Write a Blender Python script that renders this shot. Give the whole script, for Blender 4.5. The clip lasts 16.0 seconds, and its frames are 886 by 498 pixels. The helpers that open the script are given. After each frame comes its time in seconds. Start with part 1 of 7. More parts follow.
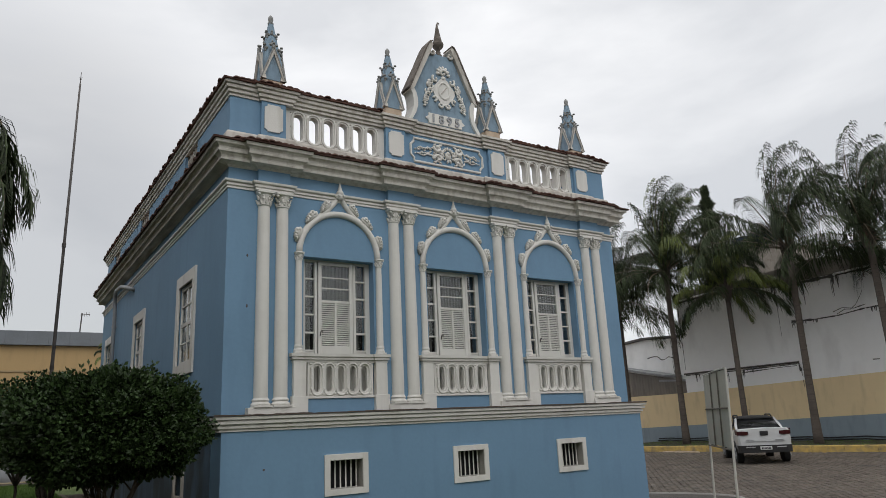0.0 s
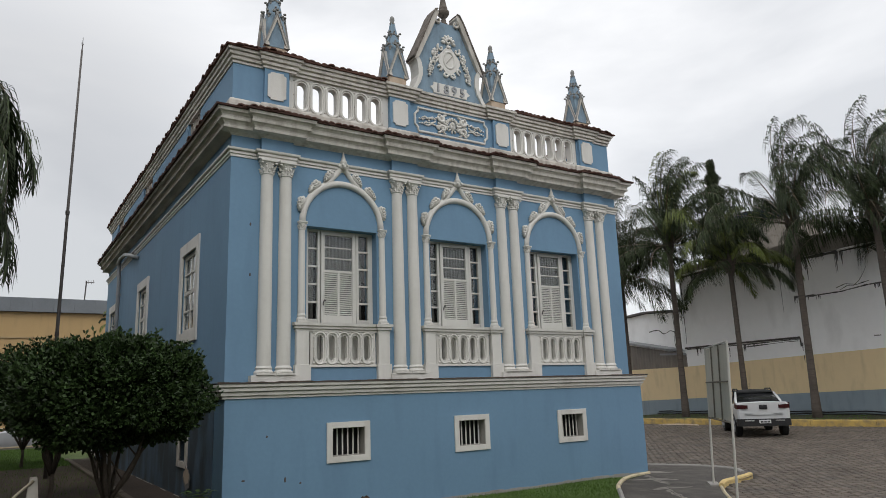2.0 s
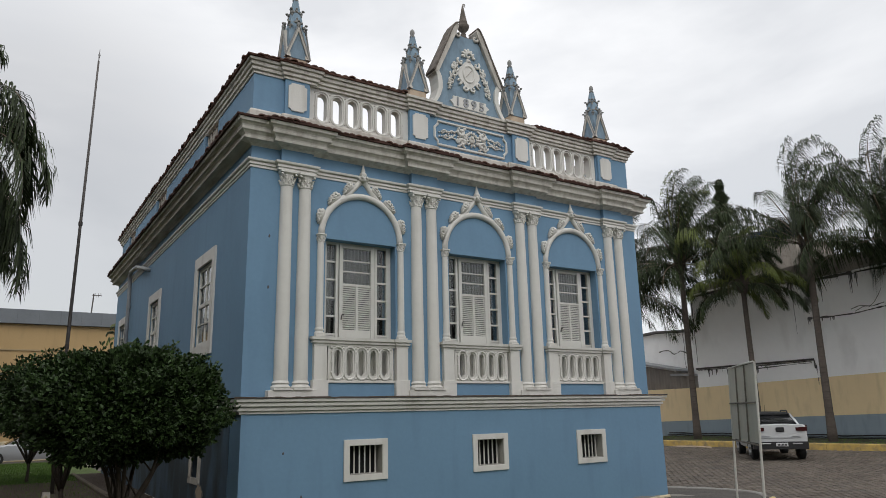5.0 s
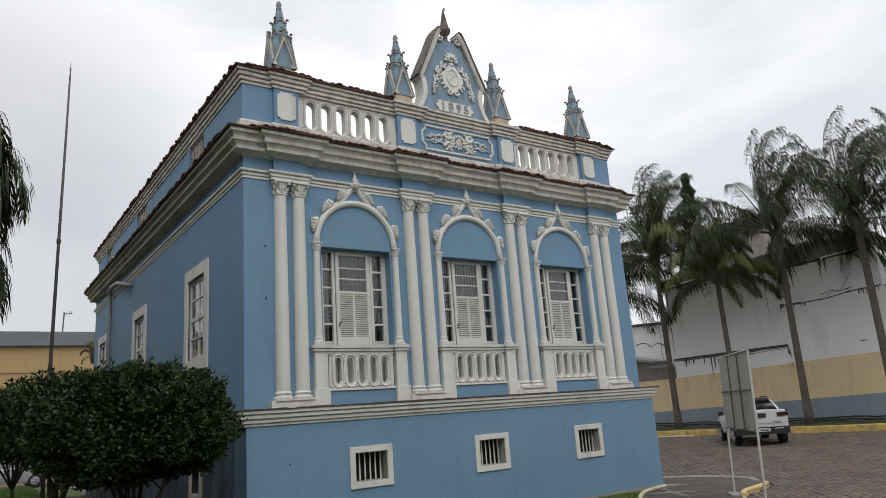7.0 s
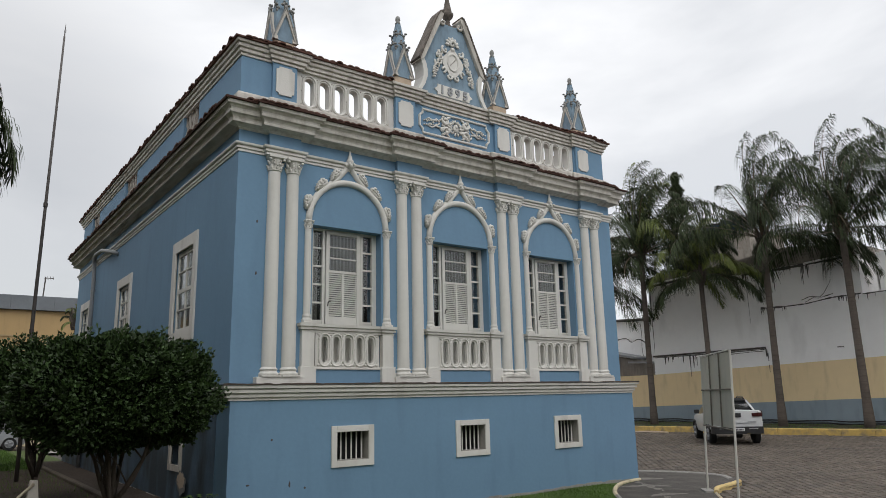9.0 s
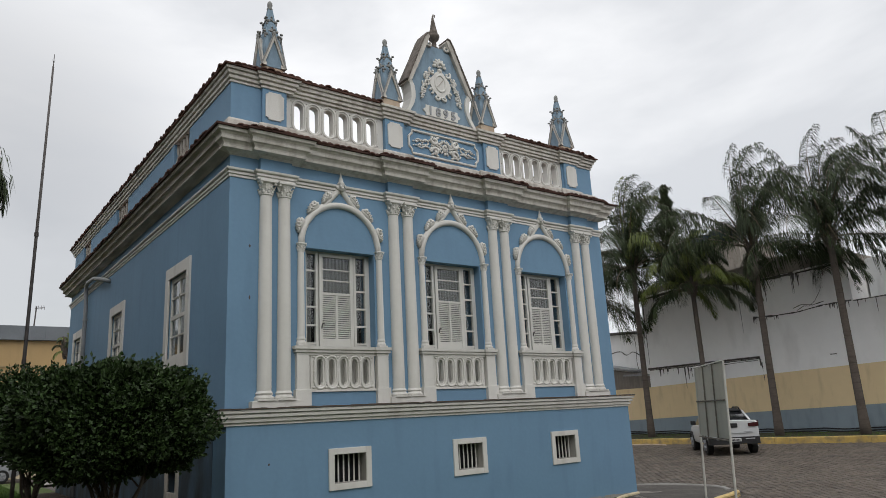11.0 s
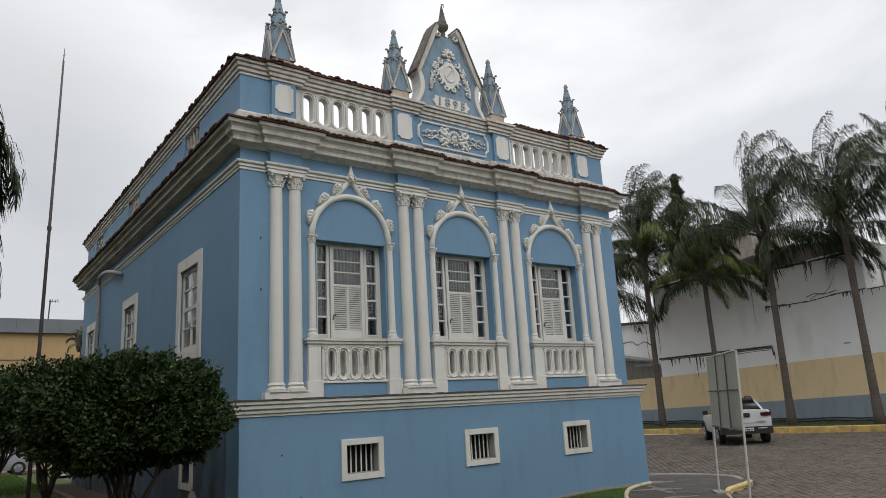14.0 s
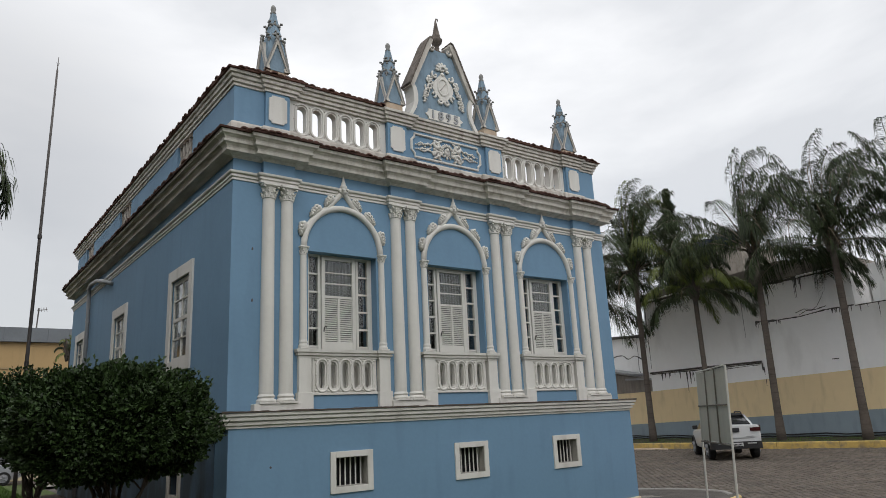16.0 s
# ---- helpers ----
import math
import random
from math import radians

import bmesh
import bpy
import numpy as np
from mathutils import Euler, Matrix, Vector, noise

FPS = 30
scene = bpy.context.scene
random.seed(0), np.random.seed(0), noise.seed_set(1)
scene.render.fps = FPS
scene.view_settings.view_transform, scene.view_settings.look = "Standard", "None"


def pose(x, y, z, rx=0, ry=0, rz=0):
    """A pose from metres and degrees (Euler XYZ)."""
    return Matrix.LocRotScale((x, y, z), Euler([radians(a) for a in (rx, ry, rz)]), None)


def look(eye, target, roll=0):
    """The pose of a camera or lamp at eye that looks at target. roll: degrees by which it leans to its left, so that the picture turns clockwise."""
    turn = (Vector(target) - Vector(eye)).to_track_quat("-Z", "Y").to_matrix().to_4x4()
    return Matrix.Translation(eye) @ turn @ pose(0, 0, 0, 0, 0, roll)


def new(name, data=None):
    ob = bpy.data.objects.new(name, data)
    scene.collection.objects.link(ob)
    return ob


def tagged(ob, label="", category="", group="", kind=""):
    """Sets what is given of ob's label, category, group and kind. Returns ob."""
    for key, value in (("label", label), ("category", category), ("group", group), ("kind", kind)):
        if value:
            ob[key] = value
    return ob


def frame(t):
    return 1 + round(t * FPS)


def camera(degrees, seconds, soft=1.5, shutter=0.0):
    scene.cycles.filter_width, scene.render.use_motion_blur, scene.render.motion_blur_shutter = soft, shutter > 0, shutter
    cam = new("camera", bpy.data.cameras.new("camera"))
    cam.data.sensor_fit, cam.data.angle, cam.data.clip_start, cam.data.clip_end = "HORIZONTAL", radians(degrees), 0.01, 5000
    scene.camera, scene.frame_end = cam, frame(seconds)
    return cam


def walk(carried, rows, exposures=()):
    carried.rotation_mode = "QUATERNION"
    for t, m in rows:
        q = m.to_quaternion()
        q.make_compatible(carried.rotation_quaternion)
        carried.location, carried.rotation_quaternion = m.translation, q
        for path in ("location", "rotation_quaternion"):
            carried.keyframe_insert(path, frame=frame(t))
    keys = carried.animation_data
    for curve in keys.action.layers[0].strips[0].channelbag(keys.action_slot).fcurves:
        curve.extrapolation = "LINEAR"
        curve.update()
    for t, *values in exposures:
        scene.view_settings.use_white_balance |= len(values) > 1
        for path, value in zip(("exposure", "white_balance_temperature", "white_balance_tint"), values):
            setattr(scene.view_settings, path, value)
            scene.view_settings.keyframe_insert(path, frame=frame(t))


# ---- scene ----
cam = camera(65.4, 16.0, soft=0.5)
PATH = [
    (0, (-7.495, -10.747, 1.847), (-6.426, -9.129, 2.336), -2.7),
    (0.5, (-7.477, -10.742, 1.839), (-6.39, -9.128, 2.3), -2.7),
    (1, (-7.494, -10.742, 1.841), (-6.408, -9.126, 2.298), -2.8),
    (1.5, (-7.483, -10.727, 1.837), (-6.402, -9.103, 2.281), -2.6),
    (2, (-7.48, -10.725, 1.831), (-6.412, -9.085, 2.242), -2.0),
    (2.5, (-7.502, -10.727, 1.833), (-6.441, -9.101, 2.315), -0.5),
    (3, (-7.511, -10.728, 1.826), (-6.466, -9.091, 2.304), -0.7),
    (5.5, (-7.701, -10.315, 1.824), (-6.638, -8.682, 2.272), -1.8),
    (6, (-7.858, -10.268, 1.833), (-6.71, -8.671, 2.193), -4.6),
    (6.5, (-7.98, -10.228, 1.842), (-6.804, -8.645, 2.18), -2.8),
    (7, (-8.03, -10.197, 1.848), (-6.901, -8.613, 2.312), -4.2),
    (7.5, (-8.121, -10.205, 1.851), (-6.96, -8.63, 2.265), -4.8),
    (8, (-8.191, -10.182, 1.845), (-7.069, -8.576, 2.248), -3.3),
    (8.5, (-8.154, -10.186, 1.837), (-6.992, -8.609, 2.244), -2.5),
    (9, (-8.118, -10.15, 1.838), (-6.952, -8.581, 2.26), -1.3),
    (9.5, (-8.125, -10.159, 1.84), (-6.962, -8.602, 2.314), -2.4),
    (12, (-8.177, -10.228, 1.844), (-6.996, -8.685, 2.316), -3.1),
    (12.5, (-8.154, -10.201, 1.844), (-6.971, -8.659, 2.318), -3.1),
    (13, (-8.169, -10.205, 1.847), (-7.006, -8.646, 2.314), -3.1),
    (13.5, (-8.152, -10.192, 1.845), (-6.974, -8.633, 2.271), -3.0),
    (14, (-8.164, -10.19, 1.846), (-7.005, -8.622, 2.294), -3.2),
    (14.5, (-8.168, -10.198, 1.838), (-7.002, -8.637, 2.288), -2.9),
    (15, (-8.166, -10.202, 1.849), (-6.993, -8.651, 2.313), -3.0),
    (15.5, (-8.168, -10.205, 1.84), (-6.995, -8.658, 2.32), -2.9),
    (16, (-8.179, -10.223, 1.846), (-7.005, -8.676, 2.327), -2.8),
]
EXPOSURES = [(0, -0.07), (1, -0.06), (1.5, -0.07), (2, 0.04), (2.5, 0.02), (3, -0.08), (5.5, 0.03), (6, 0.08), (6.5, 0.20), (7, 0.10), (7.5, 0.03), (8, 0.05), (9, 0.06), (9.5, 0.09), (12, -0.06), (12.5, 0.03), (16, 0.04)]
walk(cam, [(t, look(eye, target, roll)) for t, eye, target, roll in PATH], EXPOSURES)

# ---------- world, sun ----------
world = bpy.data.worlds.new("overcast")
scene.world = world
world.use_nodes = True
wn, wl = world.node_tree.nodes, world.node_tree.links
wn.clear()
SUN_DIR = Vector((-0.3, -0.75, 0.9)).normalized()


def wnode(kind, **values):
    n = wn.new(kind)
    for k, v in values.items():
        n.inputs[k].default_value = v
    return n


w_out, w_bg = wn.new("ShaderNodeOutputWorld"), wnode("ShaderNodeBackground", Strength=1.0)
w_sky = wn.new("ShaderNodeTexSky")
w_sky.sky_type, w_sky.sun_disc = "NISHITA", False
w_sky.sun_elevation, w_sky.sun_rotation = math.asin(SUN_DIR.z), math.atan2(SUN_DIR.x, SUN_DIR.y)
w_tc = wn.new("ShaderNodeTexCoord")
w_map = wn.new("ShaderNodeMapping")
w_map.inputs["Scale"].default_value = (1.0, 1.0, 2.6)
w_noise = wnode("ShaderNodeTexNoise", Scale=1.7, Detail=6.0, Roughness=0.52, Distortion=0.3)
w_ramp = wn.new("ShaderNodeValToRGB")
w_ramp.color_ramp.elements[0].position, w_ramp.color_ramp.elements[0].color = 0.38, (0.65, 0.655, 0.665, 1)
w_ramp.color_ramp.elements[1].position, w_ramp.color_ramp.elements[1].color = 0.60, (0.92, 0.915, 0.91, 1)
# an overcast sky grows brighter towards the zenith
w_sep = wn.new("ShaderNodeSeparateXYZ")
w_up = wn.new("ShaderNodeMath")
w_up.operation, w_up.use_clamp = "MULTIPLY_ADD", False
w_up.inputs[1].default_value, w_up.inputs[2].default_value = 0.52, 0.88
w_max = wn.new("ShaderNodeMath")
w_max.operation = "MAXIMUM"
w_max.inputs[1].default_value = 0.0
w_scale = wn.new("ShaderNodeVectorMath")
w_scale.operation = "SCALE"
w_soft = wn.new("ShaderNodeVectorMath")
w_soft.operation = "SCALE"
w_soft.inputs["Scale"].default_value = 0.02
w_add = wn.new("ShaderNodeVectorMath")
w_add.operation = "ADD"
wl.new(w_tc.outputs["Generated"], w_map.inputs["Vector"])
wl.new(w_map.outputs["Vector"], w_noise.inputs["Vector"])
wl.new(w_noise.outputs["Fac"], w_ramp.inputs["Fac"])
wl.new(w_tc.outputs["Generated"], w_sep.inputs[0])
wl.new(w_sep.outputs["Z"], w_max.inputs[0])
wl.new(w_max.outputs[0], w_up.inputs[0])
w_last = w_ramp.outputs["Color"]
for way, inner, outer, dim in (((-0.02, 0.975, 0.22), 1.0, 0.915, 0.36),):
    w_dot = wn.new("ShaderNodeVectorMath")
    w_dot.operation = "DOT_PRODUCT"
    w_dot.inputs[1].default_value = way
    wl.new(w_tc.outputs["Generated"], w_dot.inputs[0])
    w_rag = wn.new("ShaderNodeMath")
    w_rag.operation, w_rag.inputs[1].default_value = "MULTIPLY_ADD", 0.16
    wl.new(w_noise.outputs["Fac"], w_rag.inputs[0])
    wl.new(w_dot.outputs["Value"], w_rag.inputs[2])
    w_bank = wnode("ShaderNodeMapRange", **{"From Min": outer + 0.08, "From Max": inner + 0.08, "To Min": 1.0, "To Max": 1.0 - dim})
    w_bank.interpolation_type = "SMOOTHSTEP"
    wl.new(w_rag.outputs[0], w_bank.inputs["Value"])
    w_mul = wn.new("ShaderNodeVectorMath")
    w_mul.operation = "SCALE"
    wl.new(w_last, w_mul.inputs[0])
    wl.new(w_bank.outputs["Result"], w_mul.inputs["Scale"])
    w_last = w_mul.outputs[0]
wl.new(w_last, w_scale.inputs[0])
wl.new(w_up.outputs[0], w_scale.inputs["Scale"])
wl.new(w_sky.outputs["Color"], w_soft.inputs[0])
wl.new(w_scale.outputs[0], w_add.inputs[0])
wl.new(w_soft.outputs[0], w_add.inputs[1])
wl.new(w_add.outputs[0], w_bg.inputs["Color"])
wl.new(w_bg.outputs[0], w_out.inputs["Surface"])

sun = new("sun", bpy.data.lights.new("sun", "SUN"))
sun.data.energy, sun.data.angle, sun.data.color = 0.75, radians(40), (1.0, 0.97, 0.93)
sun.matrix_world = look(SUN_DIR * 60, (0, 0, 0))


# ---------- materials ----------
def material(name, color, rough=0.8, metal=0.0, vary=0.12, grain=14.0, bump=0.15, bump_scale=60.0, stain=0.0, stain_color=(0.12, 0.11, 0.10),
             stretch=(1.6, 1.6, 0.35), stain_edge=(0.52, 0.72), per_piece=0.0, per_island=0.0, spec=0.4, blotch=1.1):
    """Plain painted or mineral surface: colour varied at two scales, streaky stains, fine relief."""
    m = bpy.data.materials.new(name)
    m.use_nodes = True
    nt = m.node_tree
    nodes, links = nt.nodes, nt.links
    b = nodes["Principled BSDF"]
    b.inputs["Roughness"].default_value, b.inputs["Metallic"].default_value = rough, metal
    b.inputs["Specular IOR Level"].default_value = spec
    tc = nodes.new("ShaderNodeTexCoord")

    def noisy(scale, detail, vector=None):
        n = nodes.new("ShaderNodeTexNoise")
        n.inputs["Scale"].default_value, n.inputs["Detail"].default_value = scale, detail
        links.new(vector or tc.outputs["Object"], n.inputs["Vector"])
        return n.outputs["Fac"]

    def mix(fac, a, bb):
        n = nodes.new("ShaderNodeMix")
        n.data_type = "RGBA"
        for sock, v in ((n.inputs[0], fac), (n.inputs[6], a), (n.inputs[7], bb)):
            if isinstance(v, bpy.types.NodeSocket):
                links.new(v, sock)
            else:
                sock.default_value = v if isinstance(v, float) else (*v, 1)
        return n.outputs[2]

    def ramp(v, lo, hi):
        n = nodes.new("ShaderNodeMapRange")
        n.inputs["From Min"].default_value, n.inputs["From Max"].default_value = lo, hi
        links.new(v, n.inputs["Value"])
        return n.outputs["Result"]

    lo, hi = [c * (1 - vary) for c in color], [min(1, c * (1 + vary)) for c in color]
    col = mix(ramp(noisy(blotch, 5.0), 0.32, 0.68), lo, hi)
    fine = mix(ramp(noisy(grain, 4.0), 0.3, 0.7), [c * (1 - vary * 0.6) for c in color], [min(1, c * (1 + vary * 0.6)) for c in color])
    col = mix(0.45, col, fine)
    if stain > 0:
        mp = nodes.new("ShaderNodeMapping")
        mp.inputs["Scale"].default_value = stretch
        links.new(tc.outputs["Object"], mp.inputs["Vector"])
        s = ramp(noisy(2.2, 8.0, mp.outputs["Vector"]), *stain_edge)
        k = nodes.new("ShaderNodeMath")
        k.operation = "MULTIPLY"
        links.new(s, k.inputs[0])
        k.inputs[1].default_value = stain
        col = mix(k.outputs[0], col, stain_color)
    if per_piece > 0 or per_island > 0:
        if per_piece > 0:
            info = nodes.new("ShaderNodeObjectInfo").outputs["Random"]
        else:
            info = nodes.new("ShaderNodeNewGeometry").outputs["Random Per Island"]
        amount = max(per_piece, per_island)
        n = nodes.new("ShaderNodeMapRange")
        n.inputs["To Min"].default_value, n.inputs["To Max"].default_value = 1 - amount, 1 + amount
        links.new(info, n.inputs["Value"])
        sc = nodes.new("ShaderNodeVectorMath")
        sc.operation = "SCALE"
        links.new(col, sc.inputs[0])
        links.new(n.outputs["Result"], sc.inputs["Scale"])
        col = sc.outputs[0]
    links.new(col, b.inputs["Base Color"])
    if bump > 0:
        bp = nodes.new("ShaderNodeBump")
        bp.inputs["Strength"].default_value, bp.inputs["Distance"].default_value = bump, 0.02
        links.new(noisy(bump_scale, 5.0), bp.inputs["Height"])
        links.new(bp.outputs["Normal"], b.inputs["Normal"])
    return m


BLUE = material("blue_plaster", (0.156, 0.275, 0.400), rough=0.75, vary=0.08, stain=0.3, stain_color=(0.115, 0.20, 0.30), bump=0.09, bump_scale=14, blotch=0.6)
WHITE = material("white_paint", (0.66, 0.645, 0.605), rough=0.65, vary=0.06, stain=0.35, stain_color=(0.36, 0.33, 0.29), bump=0.12, bump_scale=45)
WHITE_DIRTY = material("weathered_white_paint", (0.55, 0.52, 0.47), rough=0.8, vary=0.1, stain=0.7, stain_color=(0.20, 0.17, 0.14), stain_edge=(0.44, 0.74), stretch=(2.5, 2.5, 0.5), bump=0.25)
FRAME = material("window_paint", (0.60, 0.59, 0.55), rough=0.5, vary=0.05, stain=0.2, stain_color=(0.4, 0.37, 0.33), bump=0.05)
TILE = material("terracotta", (0.105, 0.05, 0.038), rough=0.85, vary=0.3, stain=0.5, stain_color=(0.05, 0.04, 0.035), stretch=(3, 3, 3), per_piece=0.3, bump=0.3)
GRIME = material("mossy_ledge", (0.075, 0.06, 0.05), rough=0.95, vary=0.45, bump=0.4)
IRON = material("dark_iron", (0.09, 0.08, 0.075), rough=0.6, metal=0.3, vary=0.2)
GREY_PIPE = material("grey_metal", (0.30, 0.31, 0.32), rough=0.5, vary=0.12)
REVEAL = material("grey_reveal", (0.34, 0.33, 0.30), rough=0.9, vary=0.15, stain=0.4)
CROCKET = material("weathered_stucco", (0.27, 0.27, 0.26), rough=0.9, vary=0.3, stain=0.5, stain_color=(0.12, 0.11, 0.10), stretch=(6, 6, 6))
STAINED = material("rain_streaked_stucco", (0.46, 0.43, 0.385), rough=0.85, vary=0.15, stain=0.8, stain_color=(0.16, 0.13, 0.11), stain_edge=(0.42, 0.66), stretch=(5, 5, 0.8), bump=0.3)
# darkened BLUE for the side plinth: shrub shade in the colour, plus damp stains
BLUE_SHADED_DAMP = material("shaded_damp_blue_plaster", (0.11, 0.18, 0.26), rough=0.6, vary=0.2, stain=0.9, stain_color=(0.036, 0.05, 0.06), stain_edge=(0.30, 0.58), stretch=(0.9, 0.9, 0.35), bump=0.2, bump_scale=18)
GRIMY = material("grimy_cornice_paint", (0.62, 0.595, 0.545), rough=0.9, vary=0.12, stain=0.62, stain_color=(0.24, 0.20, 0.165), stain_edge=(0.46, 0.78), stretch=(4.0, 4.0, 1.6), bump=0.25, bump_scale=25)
BLUE_OLD = material("weathered_blue_plaster", (0.21, 0.295, 0.37), rough=0.85, vary=0.16, stain=0.55, stain_color=(0.10, 0.13, 0.15), stain_edge=(0.48, 0.72), stretch=(4, 4, 1.2), bump=0.2, bump_scale=30, blotch=3.0)
# darker copy of the cornice paint: side shade in the base, brown stains over it
SHADED_SOILED = material("shaded_soiled_cornice_paint", (0.46, 0.43, 0.375), rough=0.9, vary=0.15, stain=0.65, stain_color=(0.20, 0.165, 0.13), stain_edge=(0.40, 0.72), stretch=(3.0, 0.6, 3.0), bump=0.25, bump_scale=25)
MOULDY_STUCCO = material("mouldy_stucco", (0.17, 0.145, 0.125), rough=0.95, vary=0.3, stain=0.7, stain_color=(0.07, 0.06, 0.05), stain_edge=(0.4, 0.6), stretch=(4, 4, 4), bump=0.4)
BEIGE = material("beige_plaster", (0.50, 0.40, 0.30), rough=0.9, vary=0.15, stain=0.4, stain_color=(0.25, 0.17, 0.12))
# near-black that stands in for the shade of unlit depth
DARK = material("unlit_depth_black", (0.014, 0.014, 0.015), rough=0.95, vary=0.2)
CURTAIN = material("grey_curtain", (0.15, 0.145, 0.135), rough=0.9, vary=0.25, stretch=(8, 8, 0.2), stain=0.5)
GRASS_SOIL = material("lawn_soil", (0.07, 0.105, 0.026), rough=0.95, vary=0.35, grain=30, bump=0.6, stain=0.6, stain_color=(0.05, 0.055, 0.02), stretch=(1, 1, 1))
GRASS = material("grass_blade", (0.080, 0.148, 0.024), rough=0.7, vary=0.25, bump=0, per_island=0.35)
ASPHALT = material("asphalt", (0.080, 0.072, 0.065), rough=0.9, vary=0.28, grain=45, bump=0.5, bump_scale=140, stain=0.75, stain_color=(0.135, 0.122, 0.108), stain_edge=(0.48, 0.70), stretch=(1.3, 0.8, 1.0), blotch=1.8)
CONCRETE = material("concrete", (0.30, 0.29, 0.27), rough=0.9, vary=0.15, stain=0.4, stretch=(1.5, 1.5, 1.5), stain_color=(0.16, 0.15, 0.13))
PAVER = material("concrete_paver", (0.130, 0.109, 0.090), rough=0.75, vary=0.28, grain=40, bump=0.4, stain=0.45, stain_color=(0.07, 0.068, 0.065), stretch=(0.6, 0.6, 0.6), per_island=0.22)
PAVER_ONE = material("concrete_paver_near", (0.130, 0.109, 0.090), rough=0.75, vary=0.28, grain=40, bump=0.4, per_piece=0.22)
SAND = material("joint_sand", (0.072, 0.067, 0.060), rough=0.95, vary=0.3, grain=30)
KERB_YELLOW = material("yellow_kerb_paint", (0.54, 0.375, 0.115), rough=0.8, vary=0.25, stain=0.8, stain_color=(0.19, 0.16, 0.115), stain_edge=(0.44, 0.68), stretch=(2, 2, 2))
KERB_CREAM = material("faded_yellow_kerb", (0.62, 0.47, 0.21), rough=0.85, vary=0.2, stain=0.55, stain_color=(0.28, 0.22, 0.14), stretch=(3, 3, 3))
KERB_WORN = material("worn_yellow_kerb", (0.62, 0.53, 0.36), rough=0.85, vary=0.2, stain=0.6, stain_color=(0.22, 0.19, 0.15), stretch=(2, 2, 2))
WALL_WHITE = material("white_render", (0.90, 0.89, 0.875), rough=0.85, vary=0.05, stain=0.30, stain_color=(0.52, 0.50, 0.48), stretch=(0.9, 0.5, 0.22), blotch=0.25, grain=3, bump=0.1)
WALL_YELLOW = material("yellow_render", (0.80, 0.63, 0.38), rough=0.85, vary=0.06, stain=0.25, stain_color=(0.36, 0.28, 0.17), blotch=0.3, grain=3, bump=0.1)
WALL_BLUE = material("greyblue_render", (0.255, 0.31, 0.35), rough=0.85, vary=0.08, stain=0.35, stain_color=(0.14, 0.17, 0.19), blotch=0.4, grain=3, bump=0.1)
SOOT = material("black_mould", (0.10, 0.095, 0.09), rough=0.95, vary=0.4)
SHEET = material("corrugated_sheet", (0.20, 0.18, 0.16), rough=0.7, vary=0.2, stain=0.5)
ROOF_GREY = material("grey_roof_sheet", (0.16, 0.175, 0.19), rough=0.7, vary=0.15)
SIGN_GREY = material("galvanised_sheet", (0.42, 0.41, 0.35), rough=0.55, metal=0.15, vary=0.08, stain=0.3, stain_color=(0.27, 0.26, 0.22))
SIGN_POST = material("light_grey_paint", (0.5, 0.49, 0.45), rough=0.5, vary=0.1)
SIGN_RUST = material("rusty_angle_iron", (0.16, 0.145, 0.12), rough=0.8, vary=0.3, stain=0.5, stain_color=(0.10, 0.06, 0.04), stretch=(4, 4, 4))
LEAF = material("shrub_leaf", (0.028, 0.051, 0.015), rough=0.5, vary=0.25, bump=0, per_island=0.6, spec=0.25)
BARK = material("bark", (0.075, 0.06, 0.048), rough=0.95, vary=0.3, bump=0.7, bump_scale=25)
PALM_LEAF = material("palm_leaflet", (0.038, 0.053, 0.022), rough=0.55, vary=0.25, bump=0, per_island=0.6, spec=0.2)
PALM_RIB = material("palm_stalk", (0.14, 0.105, 0.07), rough=0.6, vary=0.3, bump=0)
PALM_YOUNG = material("young_palm_leaflet", (0.13, 0.16, 0.03), rough=0.5, vary=0.25, bump=0, per_island=0.4)
PALM_BARK = material("palm_bark", (0.115, 0.095, 0.08), rough=0.95, vary=0.35, stain=0.6, stain_color=(0.045, 0.038, 0.034), stretch=(0.5, 0.5, 6.0), bump=0.6, bump_scale=18)
CAR_WHITE = material("white_car_paint", (0.56, 0.57, 0.57), rough=0.25, vary=0.02, bump=0, spec=0.6)
CAR_SILVER = material("silver_car_paint", (0.45, 0.46, 0.47), rough=0.3, metal=0.4, vary=0.03, bump=0)
BLACK_PLASTIC = material("black_plastic", (0.018, 0.018, 0.019), rough=0.6, vary=0.15, bump=0.05)
RUBBER = material("tyre_rubber", (0.02, 0.02, 0.02), rough=0.85, vary=0.2)
RED_LAMP = material("red_lamp_lens", (0.05, 0.012, 0.012), rough=0.2, vary=0.1, bump=0)
CHROME = material("alloy", (0.5, 0.5, 0.5), rough=0.3, metal=0.9, vary=0.05, bump=0)
ROPE = material("rope", (0.45, 0.40, 0.30), rough=0.95, vary=0.2)


def glass_material(name, tint, rough):
    m = bpy.data.materials.new(name)
    m.use_nodes = True
    b = m.node_tree.nodes["Principled BSDF"]
    b.inputs["Base Color"].default_value = (*tint, 1)
    b.inputs["Roughness"].default_value = rough
    b.inputs["Transmission Weight"].default_value = 1.0
    b.inputs["IOR"].default_value = 1.5
    return m


GLASS = glass_material("window_glass", (0.75, 0.8, 0.8), 0.04)
CAR_GLASS = material("dark_car_glass", (0.012, 0.013, 0.014), rough=0.08, vary=0.1, bump=0, spec=0.7)


